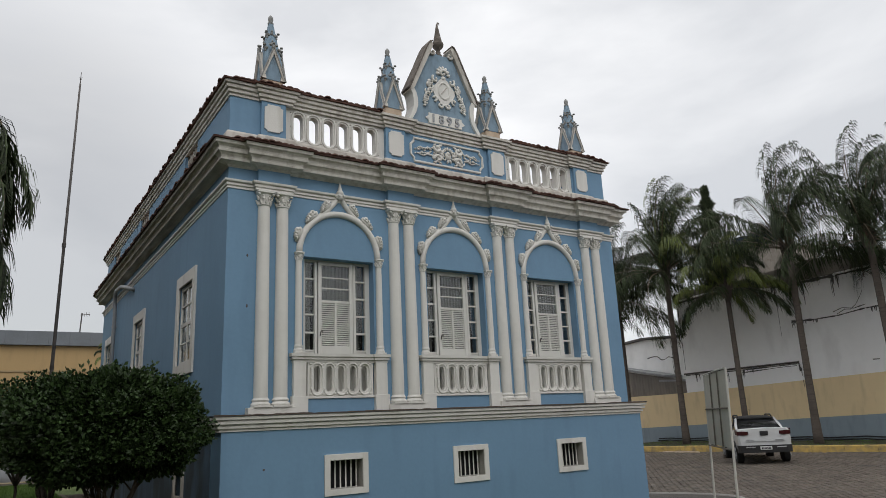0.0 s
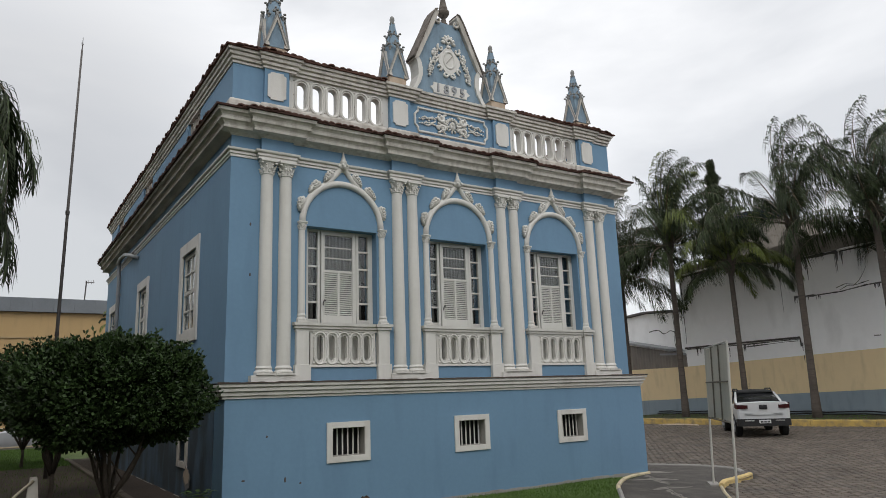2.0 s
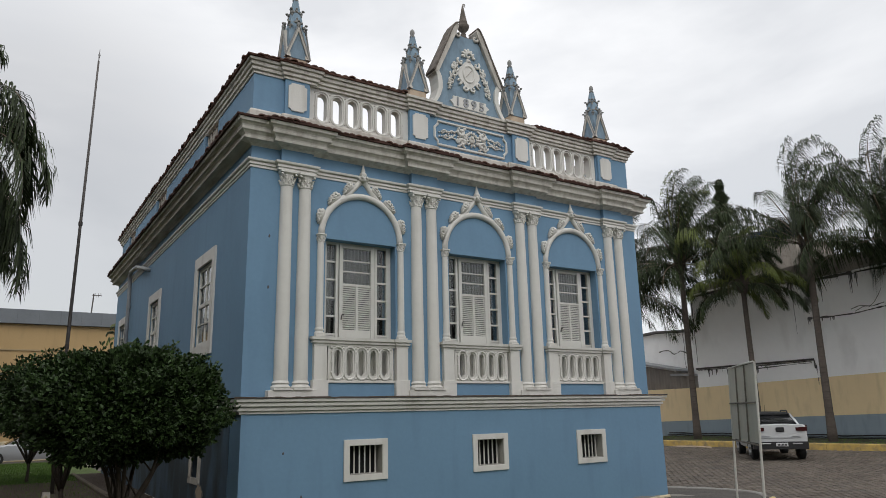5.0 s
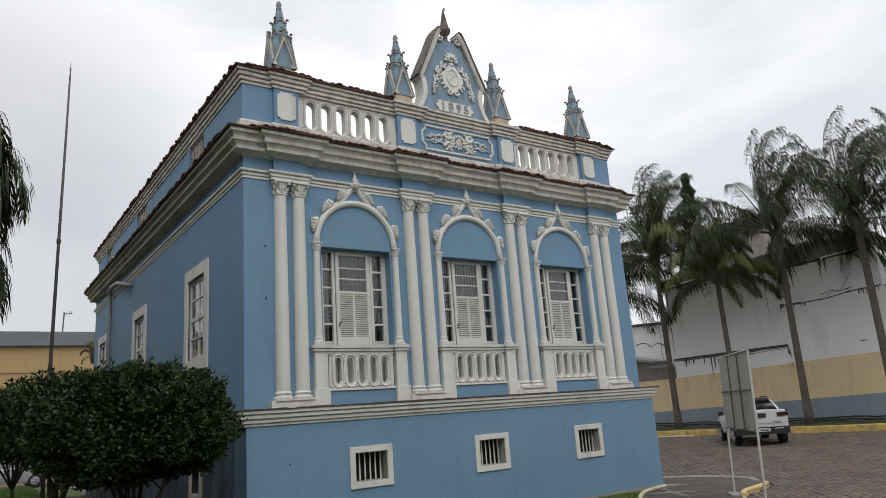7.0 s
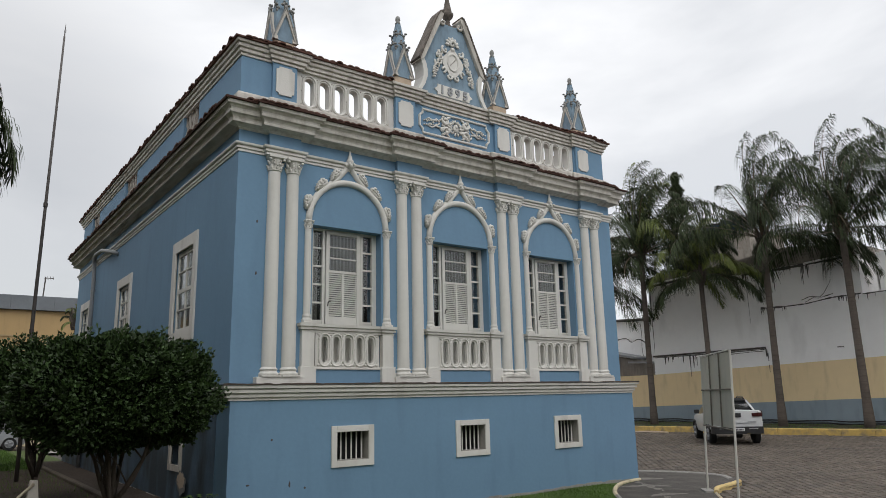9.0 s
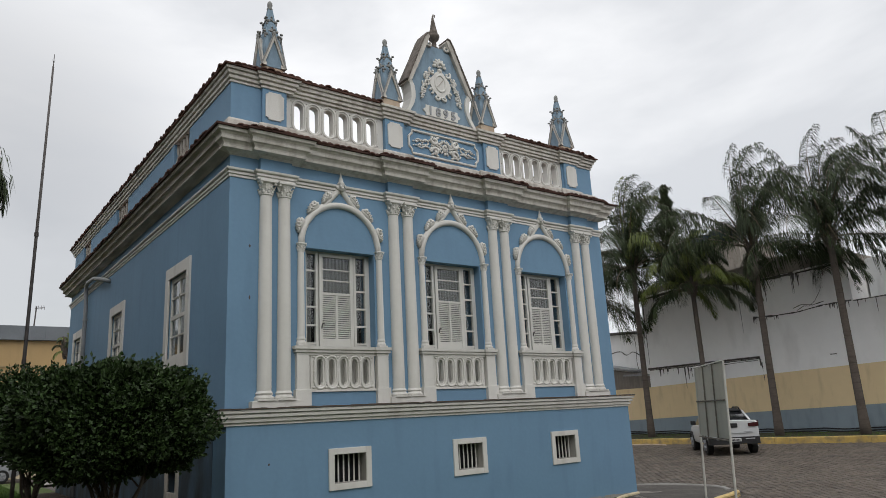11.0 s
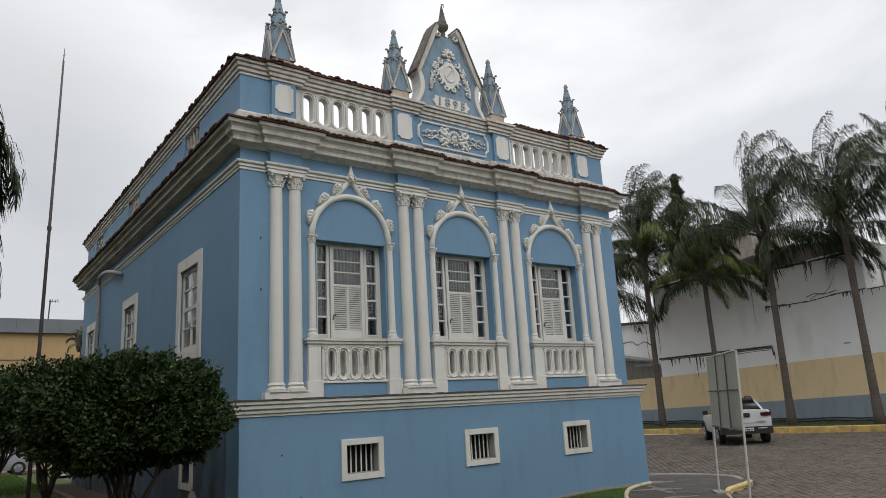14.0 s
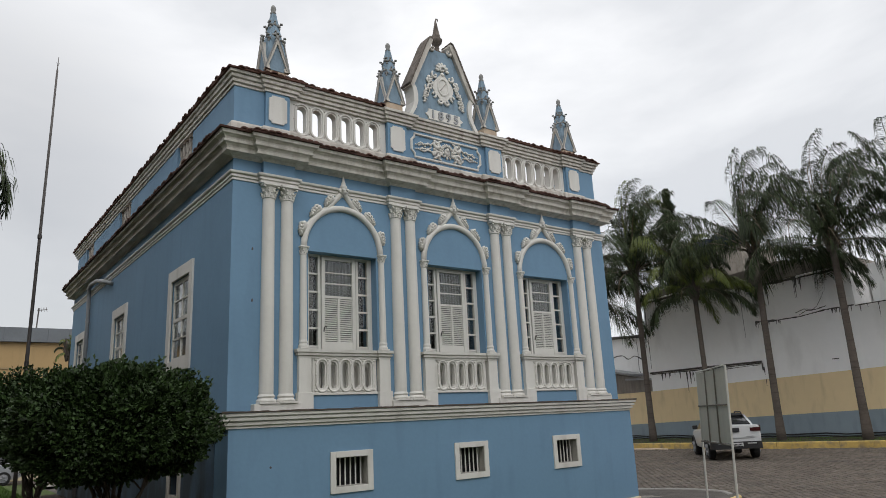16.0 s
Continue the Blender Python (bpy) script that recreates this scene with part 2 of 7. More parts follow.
# ---------- mesh helpers ----------
def part(name, bm, mat, parent=None, label="", smooth=False):
    me = bpy.data.meshes.new(name)
    bmesh.ops.recalc_face_normals(bm, faces=bm.faces)
    bm.to_mesh(me)
    bm.free()
    if mat:
        me.materials.append(mat)
    if smooth:
        for p in me.polygons:
            p.use_smooth = True
    ob = new(name, me)
    if parent:
        ob.parent = parent
    if label:
        tagged(ob, label)
    return ob


def sharp_smooth(ob, angle=40):
    """Smooth shading with edges over the angle kept sharp."""
    me = ob.data
    bm = bmesh.new()
    bm.from_mesh(me)
    for fc in bm.faces:
        fc.smooth = True
    for e in bm.edges:
        e.smooth = len(e.link_faces) == 2 and e.calc_face_angle(3.2) < radians(angle)
    bm.to_mesh(me)
    bm.free()
    return ob


def thing(name, label, category, at=(0, 0, 0), turn=0.0, group="", kind=""):
    ob = tagged(new(name), label, category, group, kind)
    ob.matrix_basis = pose(*at, 0, 0, turn)
    return ob


def box(bm, x0, x1, y0, y1, z0, z1, bevel=0.0):
    made = bmesh.ops.create_cube(bm, size=1.0)["verts"]
    for v in made:
        v.co = Vector((x0 + (v.co.x + 0.5) * (x1 - x0), y0 + (v.co.y + 0.5) * (y1 - y0), z0 + (v.co.z + 0.5) * (z1 - z0)))
    if bevel > 0:
        edges = list({e for v in made for e in v.link_edges})
        bmesh.ops.bevel(bm, geom=edges, offset=bevel, segments=2, affect="EDGES", profile=0.6)


def boxm(*args, **kw):
    bm = bmesh.new()
    box(bm, *args, **kw)
    return bm


def lathe(bm, profile, at=(0, 0, 0), seg=20, squash=1.0):
    """Turns (radius, z) round a vertical axis."""
    rings = []
    for r, z in profile:
        rings.append([bm.verts.new((at[0] + r * math.cos(2 * math.pi * k / seg), at[1] + squash * r * math.sin(2 * math.pi * k / seg), at[2] + z)) for k in range(seg)])
    for a, b in zip(rings, rings[1:]):
        for k in range(seg):
            bm.faces.new((a[k], a[(k + 1) % seg], b[(k + 1) % seg], b[k]))
    bm.faces.new(rings[0][::-1])
    bm.faces.new(rings[-1])


def tube(bm, points, radius, seg=8, closed=False, flat=1.0):
    """A round bar along points; radius is one number or one for each point."""
    pts = [Vector(p) for p in points]
    radii = radius if isinstance(radius, (list, tuple)) else [radius] * len(pts)
    rings, side = [], None
    for i, p in enumerate(pts):
        if closed:
            way = pts[(i + 1) % len(pts)] - pts[i - 1]
        else:
            way = pts[min(i + 1, len(pts) - 1)] - pts[max(i - 1, 0)]
        way = way.normalized() if way.length > 1e-9 else Vector((0, 0, 1))
        if side is None:
            side = way.cross(Vector((0, 1, 0)))
            if side.length < 0.1:
                side = way.cross(Vector((1, 0, 0)))
        side = (side - way * side.dot(way)).normalized()
        up = way.cross(side)
        rings.append([bm.verts.new(p + radii[i] * (math.cos(2 * math.pi * k / seg) * side + flat * math.sin(2 * math.pi * k / seg) * up)) for k in range(seg)])
    pairs = list(zip(rings, rings[1:])) + ([(rings[-1], rings[0])] if closed else [])
    for a, b in pairs:
        for k in range(seg):
            bm.faces.new((a[k], a[(k + 1) % seg], b[(k + 1) % seg], b[k]))
    if not closed:
        bm.faces.new(rings[0][::-1])
        bm.faces.new(rings[-1])


def moulding(bm, path, profile, closed=False):
    """Sweeps a closed profile of (out, z) along a plan path; out is to the right of the way."""
    pts = [Vector((*p, 0)) for p in path]
    n, rings = len(pts), []
    for i, p in enumerate(pts):
        before = pts[i] - pts[i - 1] if i or closed else pts[1] - pts[0]
        after = pts[(i + 1) % n] - pts[i] if i < n - 1 or closed else pts[i] - pts[i - 1]
        na, nb = (Vector((w.y, -w.x, 0)).normalized() for w in (before, after))
        m = (na + nb)
        m = m / max(0.2, m.dot(na)) if m.length > 1e-6 else na
        rings.append([bm.verts.new((p.x + m.x * o, p.y + m.y * o, z)) for o, z in profile])
    k = len(profile)
    for a, b in list(zip(rings, rings[1:])) + ([(rings[-1], rings[0])] if closed else []):
        for j in range(k):
            bm.faces.new((a[j], a[(j + 1) % k], b[(j + 1) % k], b[j]))
    if not closed:
        bm.faces.new(rings[0])
        bm.faces.new(rings[-1][::-1])


def slab(bm, outline, y0, y1):
    """A plate in the x-z plane from an outline, y0 to y1 deep."""
    a = [bm.verts.new((x, y0, z)) for x, z in outline]
    b = [bm.verts.new((x, y1, z)) for x, z in outline]
    bm.faces.new(a)
    bm.faces.new(b[::-1])
    for i in range(len(a)):
        j = (i + 1) % len(a)
        bm.faces.new((a[i], b[i], b[j], a[j]))


def holed_wall(bm, u0, u1, z0, z1, d0, d1, holes, axis="x"):
    """A wall with rectangular openings (u0, u1, z0, z1) right through it, d0 (outside) to d1 deep."""
    us = sorted({u0, u1, *(h[0] for h in holes), *(h[1] for h in holes)})
    zs = sorted({z0, z1, *(h[2] for h in holes), *(h[3] for h in holes)})
    verts = {}

    def v(u, d, z):
        key = (round(u, 4), round(d, 4), round(z, 4))
        if key not in verts:
            verts[key] = bm.verts.new((u, d, z) if axis == "x" else (d, u, z))
        return verts[key]

    def solid(i, j):
        if not (0 <= i < len(us) - 1 and 0 <= j < len(zs) - 1):
            return False
        u, z = (us[i] + us[i + 1]) / 2, (zs[j] + zs[j + 1]) / 2
        return not any(h[0] < u < h[1] and h[2] < z < h[3] for h in holes)

    for i in range(len(us) - 1):
        for j in range(len(zs) - 1):
            if not solid(i, j):
                continue
            a, b, c, d = us[i], us[i + 1], zs[j], zs[j + 1]
            for q in (d0, d1):
                bm.faces.new((v(a, q, c), v(b, q, c), v(b, q, d), v(a, q, d)))
            for open_, p, q in ((not solid(i - 1, j), (a, c), (a, d)), (not solid(i + 1, j), (b, c), (b, d)), (not solid(i, j - 1), (a, c), (b, c)), (not solid(i, j + 1), (a, d), (b, d))):
                if open_:
                    bm.faces.new((v(p[0], d0, p[1]), v(q[0], d0, q[1]), v(q[0], d1, q[1]), v(p[0], d1, p[1])))


def stadium(cx, cz, half, z0, z1, n=8):
    """Points round an upright slot with round ends."""
    up = [(cx + half * math.cos(math.pi * k / n), z1 - half + half * math.sin(math.pi * k / n)) for k in range(n + 1)]
    low = [(cx - half * math.cos(math.pi * k / n), z0 + half - half * math.sin(math.pi * k / n)) for k in range(n + 1)]
    return up + low


def slot_plate(bm, x0, x1, z0, z1, loop, y0, y1):
    """A plate with one slot through it."""
    cx, cz = (x0 + x1) / 2, (z0 + z1) / 2
    outer = []
    for x, z in loop:
        dx, dz = x - cx, z - cz
        k = min((x1 - x0) / 2 / max(abs(dx), 1e-6), (z1 - z0) / 2 / max(abs(dz), 1e-6))
        outer.append((cx + dx * k, cz + dz * k))
    for cor in ((x0, z0), (x1, z0), (x1, z1), (x0, z1)):
        i = min(range(len(outer)), key=lambda q: (outer[q][0] - cor[0]) ** 2 + (outer[q][1] - cor[1]) ** 2)
        outer[i] = cor
    rows = [[bm.verts.new((x, y, z)) for x, z in pts] for y in (y0, y1) for pts in (outer, loop)]
    fo, fi, bo, bi = rows
    n = len(loop)
    for i in range(n):
        j = (i + 1) % n
        bm.faces.new((fo[i], fo[j], fi[j], fi[i]))
        bm.faces.new((bo[i], bi[i], bi[j], bo[j]))
        bm.faces.new((fi[i], fi[j], bi[j], bi[i]))
        bm.faces.new((fo[i], bo[i], bo[j], fo[j]))


def lump(bm, at, size, turn=0.0, seg=6):
    """A small rounded boss, size (x, y, z)."""
    made = bmesh.ops.create_icosphere(bm, subdivisions=1, radius=1.0)["verts"]
    m = Matrix.Translation(at) @ Matrix.Rotation(turn, 4, "Y") @ Matrix.Diagonal((*size, 1))
    for v in made:
        v.co = m @ v.co


def volute(bm, cx, y, cz, r, start, sweep, thick, grow=0.25, n=12):
    """A flat spiral bar in the x-z plane: a scroll of stucco."""
    pts, radii = [], []
    for k in range(n + 1):
        q = k / n
        a = start + sweep * q
        rr = r * (1 - (1 - grow) * q)
        pts.append((cx + rr * math.cos(a), y, cz + rr * math.sin(a)))
        radii.append(thick * (0.6 + 0.6 * math.sin(math.pi * min(1, q + 0.15))))
    tube(bm, pts, radii, seg=6)
    lump(bm, pts[-1], (thick * 1.3,) * 3)


# ---------- the building ----------
W = 0.20            # plane of the upper front wall
HX = 4.47           # half width of the upper walls
BACK = 14.5         # rear wall
BAYS = (-2.475, 0.0, 2.475)
PAIRS = (-3.71, -1.22, 1.22, 3.71)
POSTS = (-3.66, -1.19, 1.19, 3.66)   # breaks of the coping
PIERS = (-3.71, -1.24, 1.24, 3.71)   # piers of the parapet, under the spires
PIER = 0.22
JUT = 0.09          # how far the order breaks forward over a pair of columns
house = thing("blue_town_house", "pale blue stucco house with white neo-gothic trim and spires", "house")


def broken_front(y, half, left=-HX, right=HX, jut=JUT, centres=PAIRS):
    """A plan path along the left side, the front with its breaks, and the right side."""
    pts = [(left + 2.5, BACK), (left, BACK), (left, y)]
    for c in centres:
        pts += [(c - half, y), (c - half, y - jut), (c + half, y - jut), (c + half, y)]
    return pts + [(right, y), (right, BACK)]


# walls
bm = bmesh.new()
holed_wall(bm, -4.51, 4.58, -0.3, 1.9, 0.0, 0.55, [(c - 0.29, c + 0.29, 0.90, 1.345) for c in BAYS])
part("plinth_wall", bm, BLUE, house, "pale blue plinth wall with barred openings")
bm = bmesh.new()
holed_wall(bm, -HX, HX, 1.9, 6.6, W, W + 0.5, [(c - 0.67, c + 0.67, 2.14, 4.745) for c in BAYS])
part("front_wall", bm, BLUE, house)
SIDE_WINDOWS = (2.80, 7.72, 12.8)
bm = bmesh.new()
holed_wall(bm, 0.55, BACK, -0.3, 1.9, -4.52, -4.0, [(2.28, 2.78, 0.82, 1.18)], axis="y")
part("side_plinth_wall", bm, BLUE_SHADED_DAMP, house, "damp stained blue plinth of the side wall, shrub shade in its colour")
bm = bmesh.new()
holed_wall(bm, W + 0.5, BACK, 1.9, 6.6, -HX, -HX + 0.45, [(c - 0.55, c + 0.55, 3.13, 4.66) for c in SIDE_WINDOWS], axis="y")
part("side_wall", bm, BLUE, house)
bm = bmesh.new()
box(bm, HX - 0.4, HX, W + 0.5, BACK, -0.3, 6.6)
box(bm, -HX + 0.45, HX - 0.4, BACK - 0.4, BACK, -0.3, 6.6)
part("rear_wall", bm, BLUE, house)
# near-black floors and partitions, added so the rooms look unlit
bm = bmesh.new()
box(bm, -HX + 0.5, HX - 0.45, W + 0.55, BACK - 0.45, 1.96, 2.1)
box(bm, -HX + 0.5, HX - 0.45, W + 0.55, BACK - 0.45, 5.6, 5.7)
box(bm, -3.9, HX - 0.45, 2.6, 2.7, -0.25, 1.9)
box(bm, -3.9, HX - 0.45, 3.2, 3.3, 2.12, 5.55)
box(bm, -3.0, -2.9, 3.35, BACK - 0.45, 2.12, 5.55)
part("inner_floor", bm, DARK, house)

# ledge over the plinth
LEDGE = [(-0.05, 1.86), (0.02, 1.864), (0.022, 1.89), (0.008, 1.895), (0.008, 1.903), (0.05, 1.91), (0.055, 1.951), (0.03, 1.957), (0.03, 1.968), (0.085, 1.975), (0.09, 2.017), (0.06, 2.024), (0.06, 2.034), (0.112, 2.041), (0.118, 2.082), (-0.05, 2.084)]
bm = bmesh.new()
moulding(bm, [(-4.52, BACK), (-4.53, 0.0), (4.575, 0.0), (4.575, BACK)], LEDGE)
part("plinth_ledge", bm, WHITE, house, "white moulded ledge with worn top")
bm = bmesh.new()
rng = random.Random(5)
top, n = [], 120
for k in range(n + 1):
    x = -4.66 + 9.36 * k / n
    top.append((x, -0.125 - 0.008 * rng.random(), 2.086, 2.100 + 0.016 * rng.random()))
for a, b in zip(top, top[1:]):
    vs = [bm.verts.new(p) for p in ((a[0], a[1], a[2]), (b[0], b[1], b[2]), (b[0], b[1], b[3]), (a[0], a[1], a[3]), (a[0], W - 0.002, a[3] + 0.01), (b[0], W - 0.002, b[3] + 0.01))]
    bm.faces.new((vs[0], vs[1], vs[2], vs[3]))
    bm.faces.new((vs[3], vs[2], vs[5], vs[4]))
box(bm, -4.66, -4.47, 0.2, BACK, 2.086, 2.108)
part("ledge_top", bm, GRIME, house, "dark mossy top of the ledge")

# architrave, frieze blocks, cornice
ARCHI = [(-0.03, 5.79), (0.016, 5.795), (0.018, 5.828), (0.006, 5.831), (0.006, 5.839), (0.034, 5.845), (0.038, 5.879), (0.022, 5.884), (0.022, 5.893), (0.056, 5.899), (0.066, 5.912), (0.07, 5.939), (-0.03, 5.94)]
bm = bmesh.new()
moulding(bm, broken_front(W, 0.315), ARCHI)
part("architrave", bm, WHITE, house)
for c in PAIRS:
    part("frieze_block", boxm(c - 0.28, c + 0.28, W - JUT, W + 0.02, 5.942, 6.175), BLUE, house)
CORNICE = [(-0.03, 6.163), (0.012, 6.165), (0.018, 6.175), (0.03, 6.178), (0.045, 6.192), (0.08, 6.204), (0.135, 6.215), (0.18, 6.22), (0.186, 6.25), (0.165, 6.256), (0.165, 6.266),
           (0.178, 6.295), (0.205, 6.325), (0.24, 6.342), (0.246, 6.372), (0.225, 6.378), (0.225, 6.388), (0.235, 6.42), (0.262, 6.448), (0.30, 6.462), (0.31, 6.515), (-0.03, 6.52)]
bm = bmesh.new()
front_run = broken_front(W, 0.28)
moulding(bm, [(-HX, W + 0.02)] + front_run[2:-1] + [(HX, W + 0.02)], CORNICE)
part("cornice", bm, GRIMY, house, "white moulded cornice streaked with grime")
# side runs take the paint darkened for their weaker light
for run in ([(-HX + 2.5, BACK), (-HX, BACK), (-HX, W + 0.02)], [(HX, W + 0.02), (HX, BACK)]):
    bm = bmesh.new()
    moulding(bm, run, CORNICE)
    part("side_cornice", bm, SHADED_SOILED, house, "brown-stained moulded cornice of the side wall, paint darkened for its shade")

# parapet
PY = 0.27
for x0, x1, y0, y1 in ((-4.46, POSTS[0] + 0.2, PY, PY + 0.28), (POSTS[3] - 0.2, 4.46, PY, PY + 0.28), (POSTS[1] - 0.2, POSTS[2] + 0.2, PY, PY + 0.28),
                       (-4.46, -4.2, PY + 0.28, 2.5), (-4.46, -4.2, 3.55, 7.35), (-4.46, -4.2, 8.6, 11.9), (-4.46, -4.2, 13.0, BACK - 0.1),
                       (4.2, 4.46, PY + 0.28, BACK - 0.1), (-4.2, 4.2, BACK - 0.35, BACK - 0.1)):
    part("parapet_wall", boxm(x0, x1, y0, y1, 6.55, 7.52), BLUE, house)
bm = bmesh.new()
moulding(bm, broken_front(PY, 0.28, -4.46, 4.46, 0.06, POSTS), [(-0.05, 6.5), (0.07, 6.53), (0.065, 6.80), (0.05, 6.83), (0.01, 6.855), (-0.05, 6.86)])
part("parapet_footing", bm, WHITE_DIRTY, house, "stained white footing of the parapet")
CAP = [(-0.32, 7.50), (0.02, 7.50), (0.025, 7.535), (0.005, 7.54), (0.005, 7.55), (0.05, 7.56), (0.055, 7.605), (0.035, 7.612), (0.035, 7.622), (0.08, 7.632), (0.09, 7.68), (0.065, 7.685), (0.065, 7.695), (0.118, 7.70), (0.122, 7.745), (-0.34, 7.76)]
bm = bmesh.new()
moulding(bm, broken_front(PY, 0.28, -4.46, 4.46, 0.06, POSTS), CAP)
part("parapet_cap", bm, GRIMY, house, "white moulded coping streaked with grime")
for c in PIERS:
    post = part("parapet_post", boxm(c - PIER, c + PIER, PY - 0.06, PY + 0.02, 6.85, 7.51), BLUE, house)
    k = 0.05
    x0, x1, z0, z1 = c - 0.165, c + 0.165, 6.93, 7.44
    shape = [(x0 + k, z0), (x1 - k, z0), (x1 - k, z0 + k * 0.6), (x1, z0 + k), (x1, z1 - k), (x1 - k, z1 - k * 0.6), (x1 - k, z1), (x0 + k, z1), (x0 + k, z1 - k * 0.6), (x0, z1 - k), (x0, z0 + k), (x0 + k, z0 + k * 0.6)]
    bm = bmesh.new()
    slab(bm, shape, PY - 0.085, PY - 0.055)
    part("panel", bm, WHITE, post, "white raised panel with notched corners")

# parapet balustrades with their slots
for x0, x1 in ((PIERS[0] + PIER, PIERS[1] - PIER), (PIERS[2] + PIER, PIERS[3] - PIER)):
    n = 6
    cell = 0.296
    first = (x0 + x1) / 2 - cell * (n - 1) / 2
    rail = new("pierced_balustrade")
    rail.parent = house
    tagged(rail, "white pierced balustrade with round-ended slots")
    for k in range(n):
        cx = first + k * cell
        bm = bmesh.new()
        slot_plate(bm, cx - cell / 2, cx + cell / 2, 6.86, 7.5, stadium(cx, 0, 0.09, 6.905, 7.42), PY + 0.03, PY + 0.18)
        part("slot_panel", bm, WHITE, rail)
    edge = (x1 - x0 - n * cell) / 2
    if edge > 0.01:
        part("end_panel", boxm(x0, x0 + edge, PY + 0.03, PY + 0.16, 6.86, 7.5), WHITE, rail)
        part("end_panel", boxm(x1 - edge, x1, PY + 0.03, PY + 0.16, 6.86, 7.5), WHITE, rail)
    for k in range(n):
        cx = first + k * cell
        bm = bmesh.new()
        ring = [(x, PY + 0.026, z) for x, z in stadium(cx, 0, 0.126, 6.868, 7.462)]
        tube(bm, ring, 0.02, seg=6, closed=True)
        part("slot_moulding", bm, WHITE, rail, smooth=True)
    bm = bmesh.new()
    for k in range(n + 1):
        for z in (6.92, 7.16, 7.43):
            lump(bm, (first + (k - 0.5) * cell, PY + 0.03, z), (0.016, 0.016, 0.016))
    tagged(part("bead_row", bm, WHITE_DIRTY, rail), kind="stuff")
# side parapet: small baluster groups between the solid stretches
for y0, y1 in ((2.5, 3.55), (7.35, 8.6), (11.9, 13.0)):
    bm = bmesh.new()
    n = 5
    for k in range(n):
        lathe(bm, [(0.05, 0), (0.05, 0.06), (0.03, 0.09), (0.066, 0.22), (0.03, 0.4), (0.05, 0.46), (0.05, 0.64)], (-4.38, y0 + (y1 - y0) * (k + 0.5) / n, 6.86), 10)
    part("side_balusters", bm, STAINED, house, "rain-streaked white balusters", smooth=True)
    part("gap_pier", boxm(-4.475, -4.2, y1 - 0.12, y1 + 0.08, 6.85, 7.51), BLUE, house)

# central frieze panel with its stucco
bm = bmesh.new()
k = 0.07
x0, x1, z0, z1 = -0.88, 0.88, 6.93, 7.42
shape = [(x0 + k, z0), (x1 - k, z0), (x1 - k, z0 + k), (x1, z0 + 2 * k), (x1, z1 - 2 * k), (x1 - k, z1 - k), (x1 - k, z1), (x0 + k, z1), (x0 + k, z1 - k), (x0, z1 - 2 * k), (x0, z0 + 2 * k), (x0 + k, z0 + k)]
tube(bm, [(x, PY - 0.01, z) for x, z in shape], 0.028, seg=6, closed=True)
part("panel_moulding", bm, WHITE, house, "white moulding round the parapet panel")
bm = bmesh.new()
zc, y = 7.17, PY - 0.015
for s in (-1, 1):
    volute(bm, s * 0.14, y, zc + 0.08, 0.13, math.pi / 2 if s > 0 else math.pi / 2, -s * 4.8, 0.026)
    volute(bm, s * 0.16, y, zc - 0.09, 0.11, -math.pi / 2, s * 4.6, 0.024)
    volute(bm, s * 0.33, y, zc + 0.03, 0.10, math.pi * (0.2 if s > 0 else 0.8), s * 4.2, 0.02)
    volute(bm, s * 0.34, y, zc - 0.10, 0.07, 0, -s * 4.4, 0.02)
    tube(bm, [(s * 0.40, y, zc + 0.06), (s * 0.48, y, zc + 0.10), (s * 0.56, y, zc + 0.06), (s * 0.66, y, zc + 0.09), (s * 0.74, y, zc + 0.05)], [0.02, 0.024, 0.02, 0.018, 0.008], seg=6)
    tube(bm, [(s * 0.40, y, zc - 0.06), (s * 0.50, y, zc - 0.04), (s * 0.58, y, zc - 0.09), (s * 0.70, y, zc - 0.07)], [0.02, 0.022, 0.02, 0.008], seg=6)
    for q in range(5):
        lump(bm, (s * (0.42 + 0.07 * q), y, zc + 0.02 * (-1) ** q), (0.035, 0.018, 0.022), s * 0.5)
lump(bm, (0, y, zc - 0.01), (0.09, 0.045, 0.11))
for s in (-1, 1):
    for q in range(9):
        a = math.pi * (0.08 + 0.84 * q / 8)
        lump(bm, (s * (0.23 + 0.10 * math.cos(a * 2)), y - 0.005, zc + 0.19 * math.cos(a)), (0.05, 0.028, 0.026), s * (0.4 + a))
    volute(bm, s * 0.25, y - 0.01, zc + 0.12, 0.10, math.pi * (0.1 if s > 0 else 0.9), -s * 5.2, 0.03)
    volute(bm, s * 0.24, y - 0.01, zc - 0.11, 0.10, -math.pi * (0.1 if s > 0 else 0.9), s * 5.2, 0.03)
    for q in range(7):
        gx = 0.45 + 0.055 * q
        for d in (-1, 1):
            lump(bm, (s * gx, y - 0.004, zc + 0.035 + 0.045 * d - 0.01 * q), (0.042 - 0.003 * q, 0.022, 0.018), -s * d * 0.7)
for q in range(11):
    a = 2 * math.pi * q / 11
    lump(bm, (0.125 * math.cos(a), y - 0.012, zc + 0.135 * math.sin(a)), (0.045, 0.03, 0.022), -a)
lump(bm, (0, y - 0.02, zc + 0.03), (0.05, 0.04, 0.06))
for q in range(7):
    a = math.pi * (0.15 + 0.7 * q / 6)
    lump(bm, (0.14 * math.cos(a), y, zc + 0.15 * math.sin(a)), (0.025, 0.02, 0.045), math.pi / 2 - a)
part("stucco_relief", bm, WHITE, house, "white stucco scrolls and leaves", smooth=True)


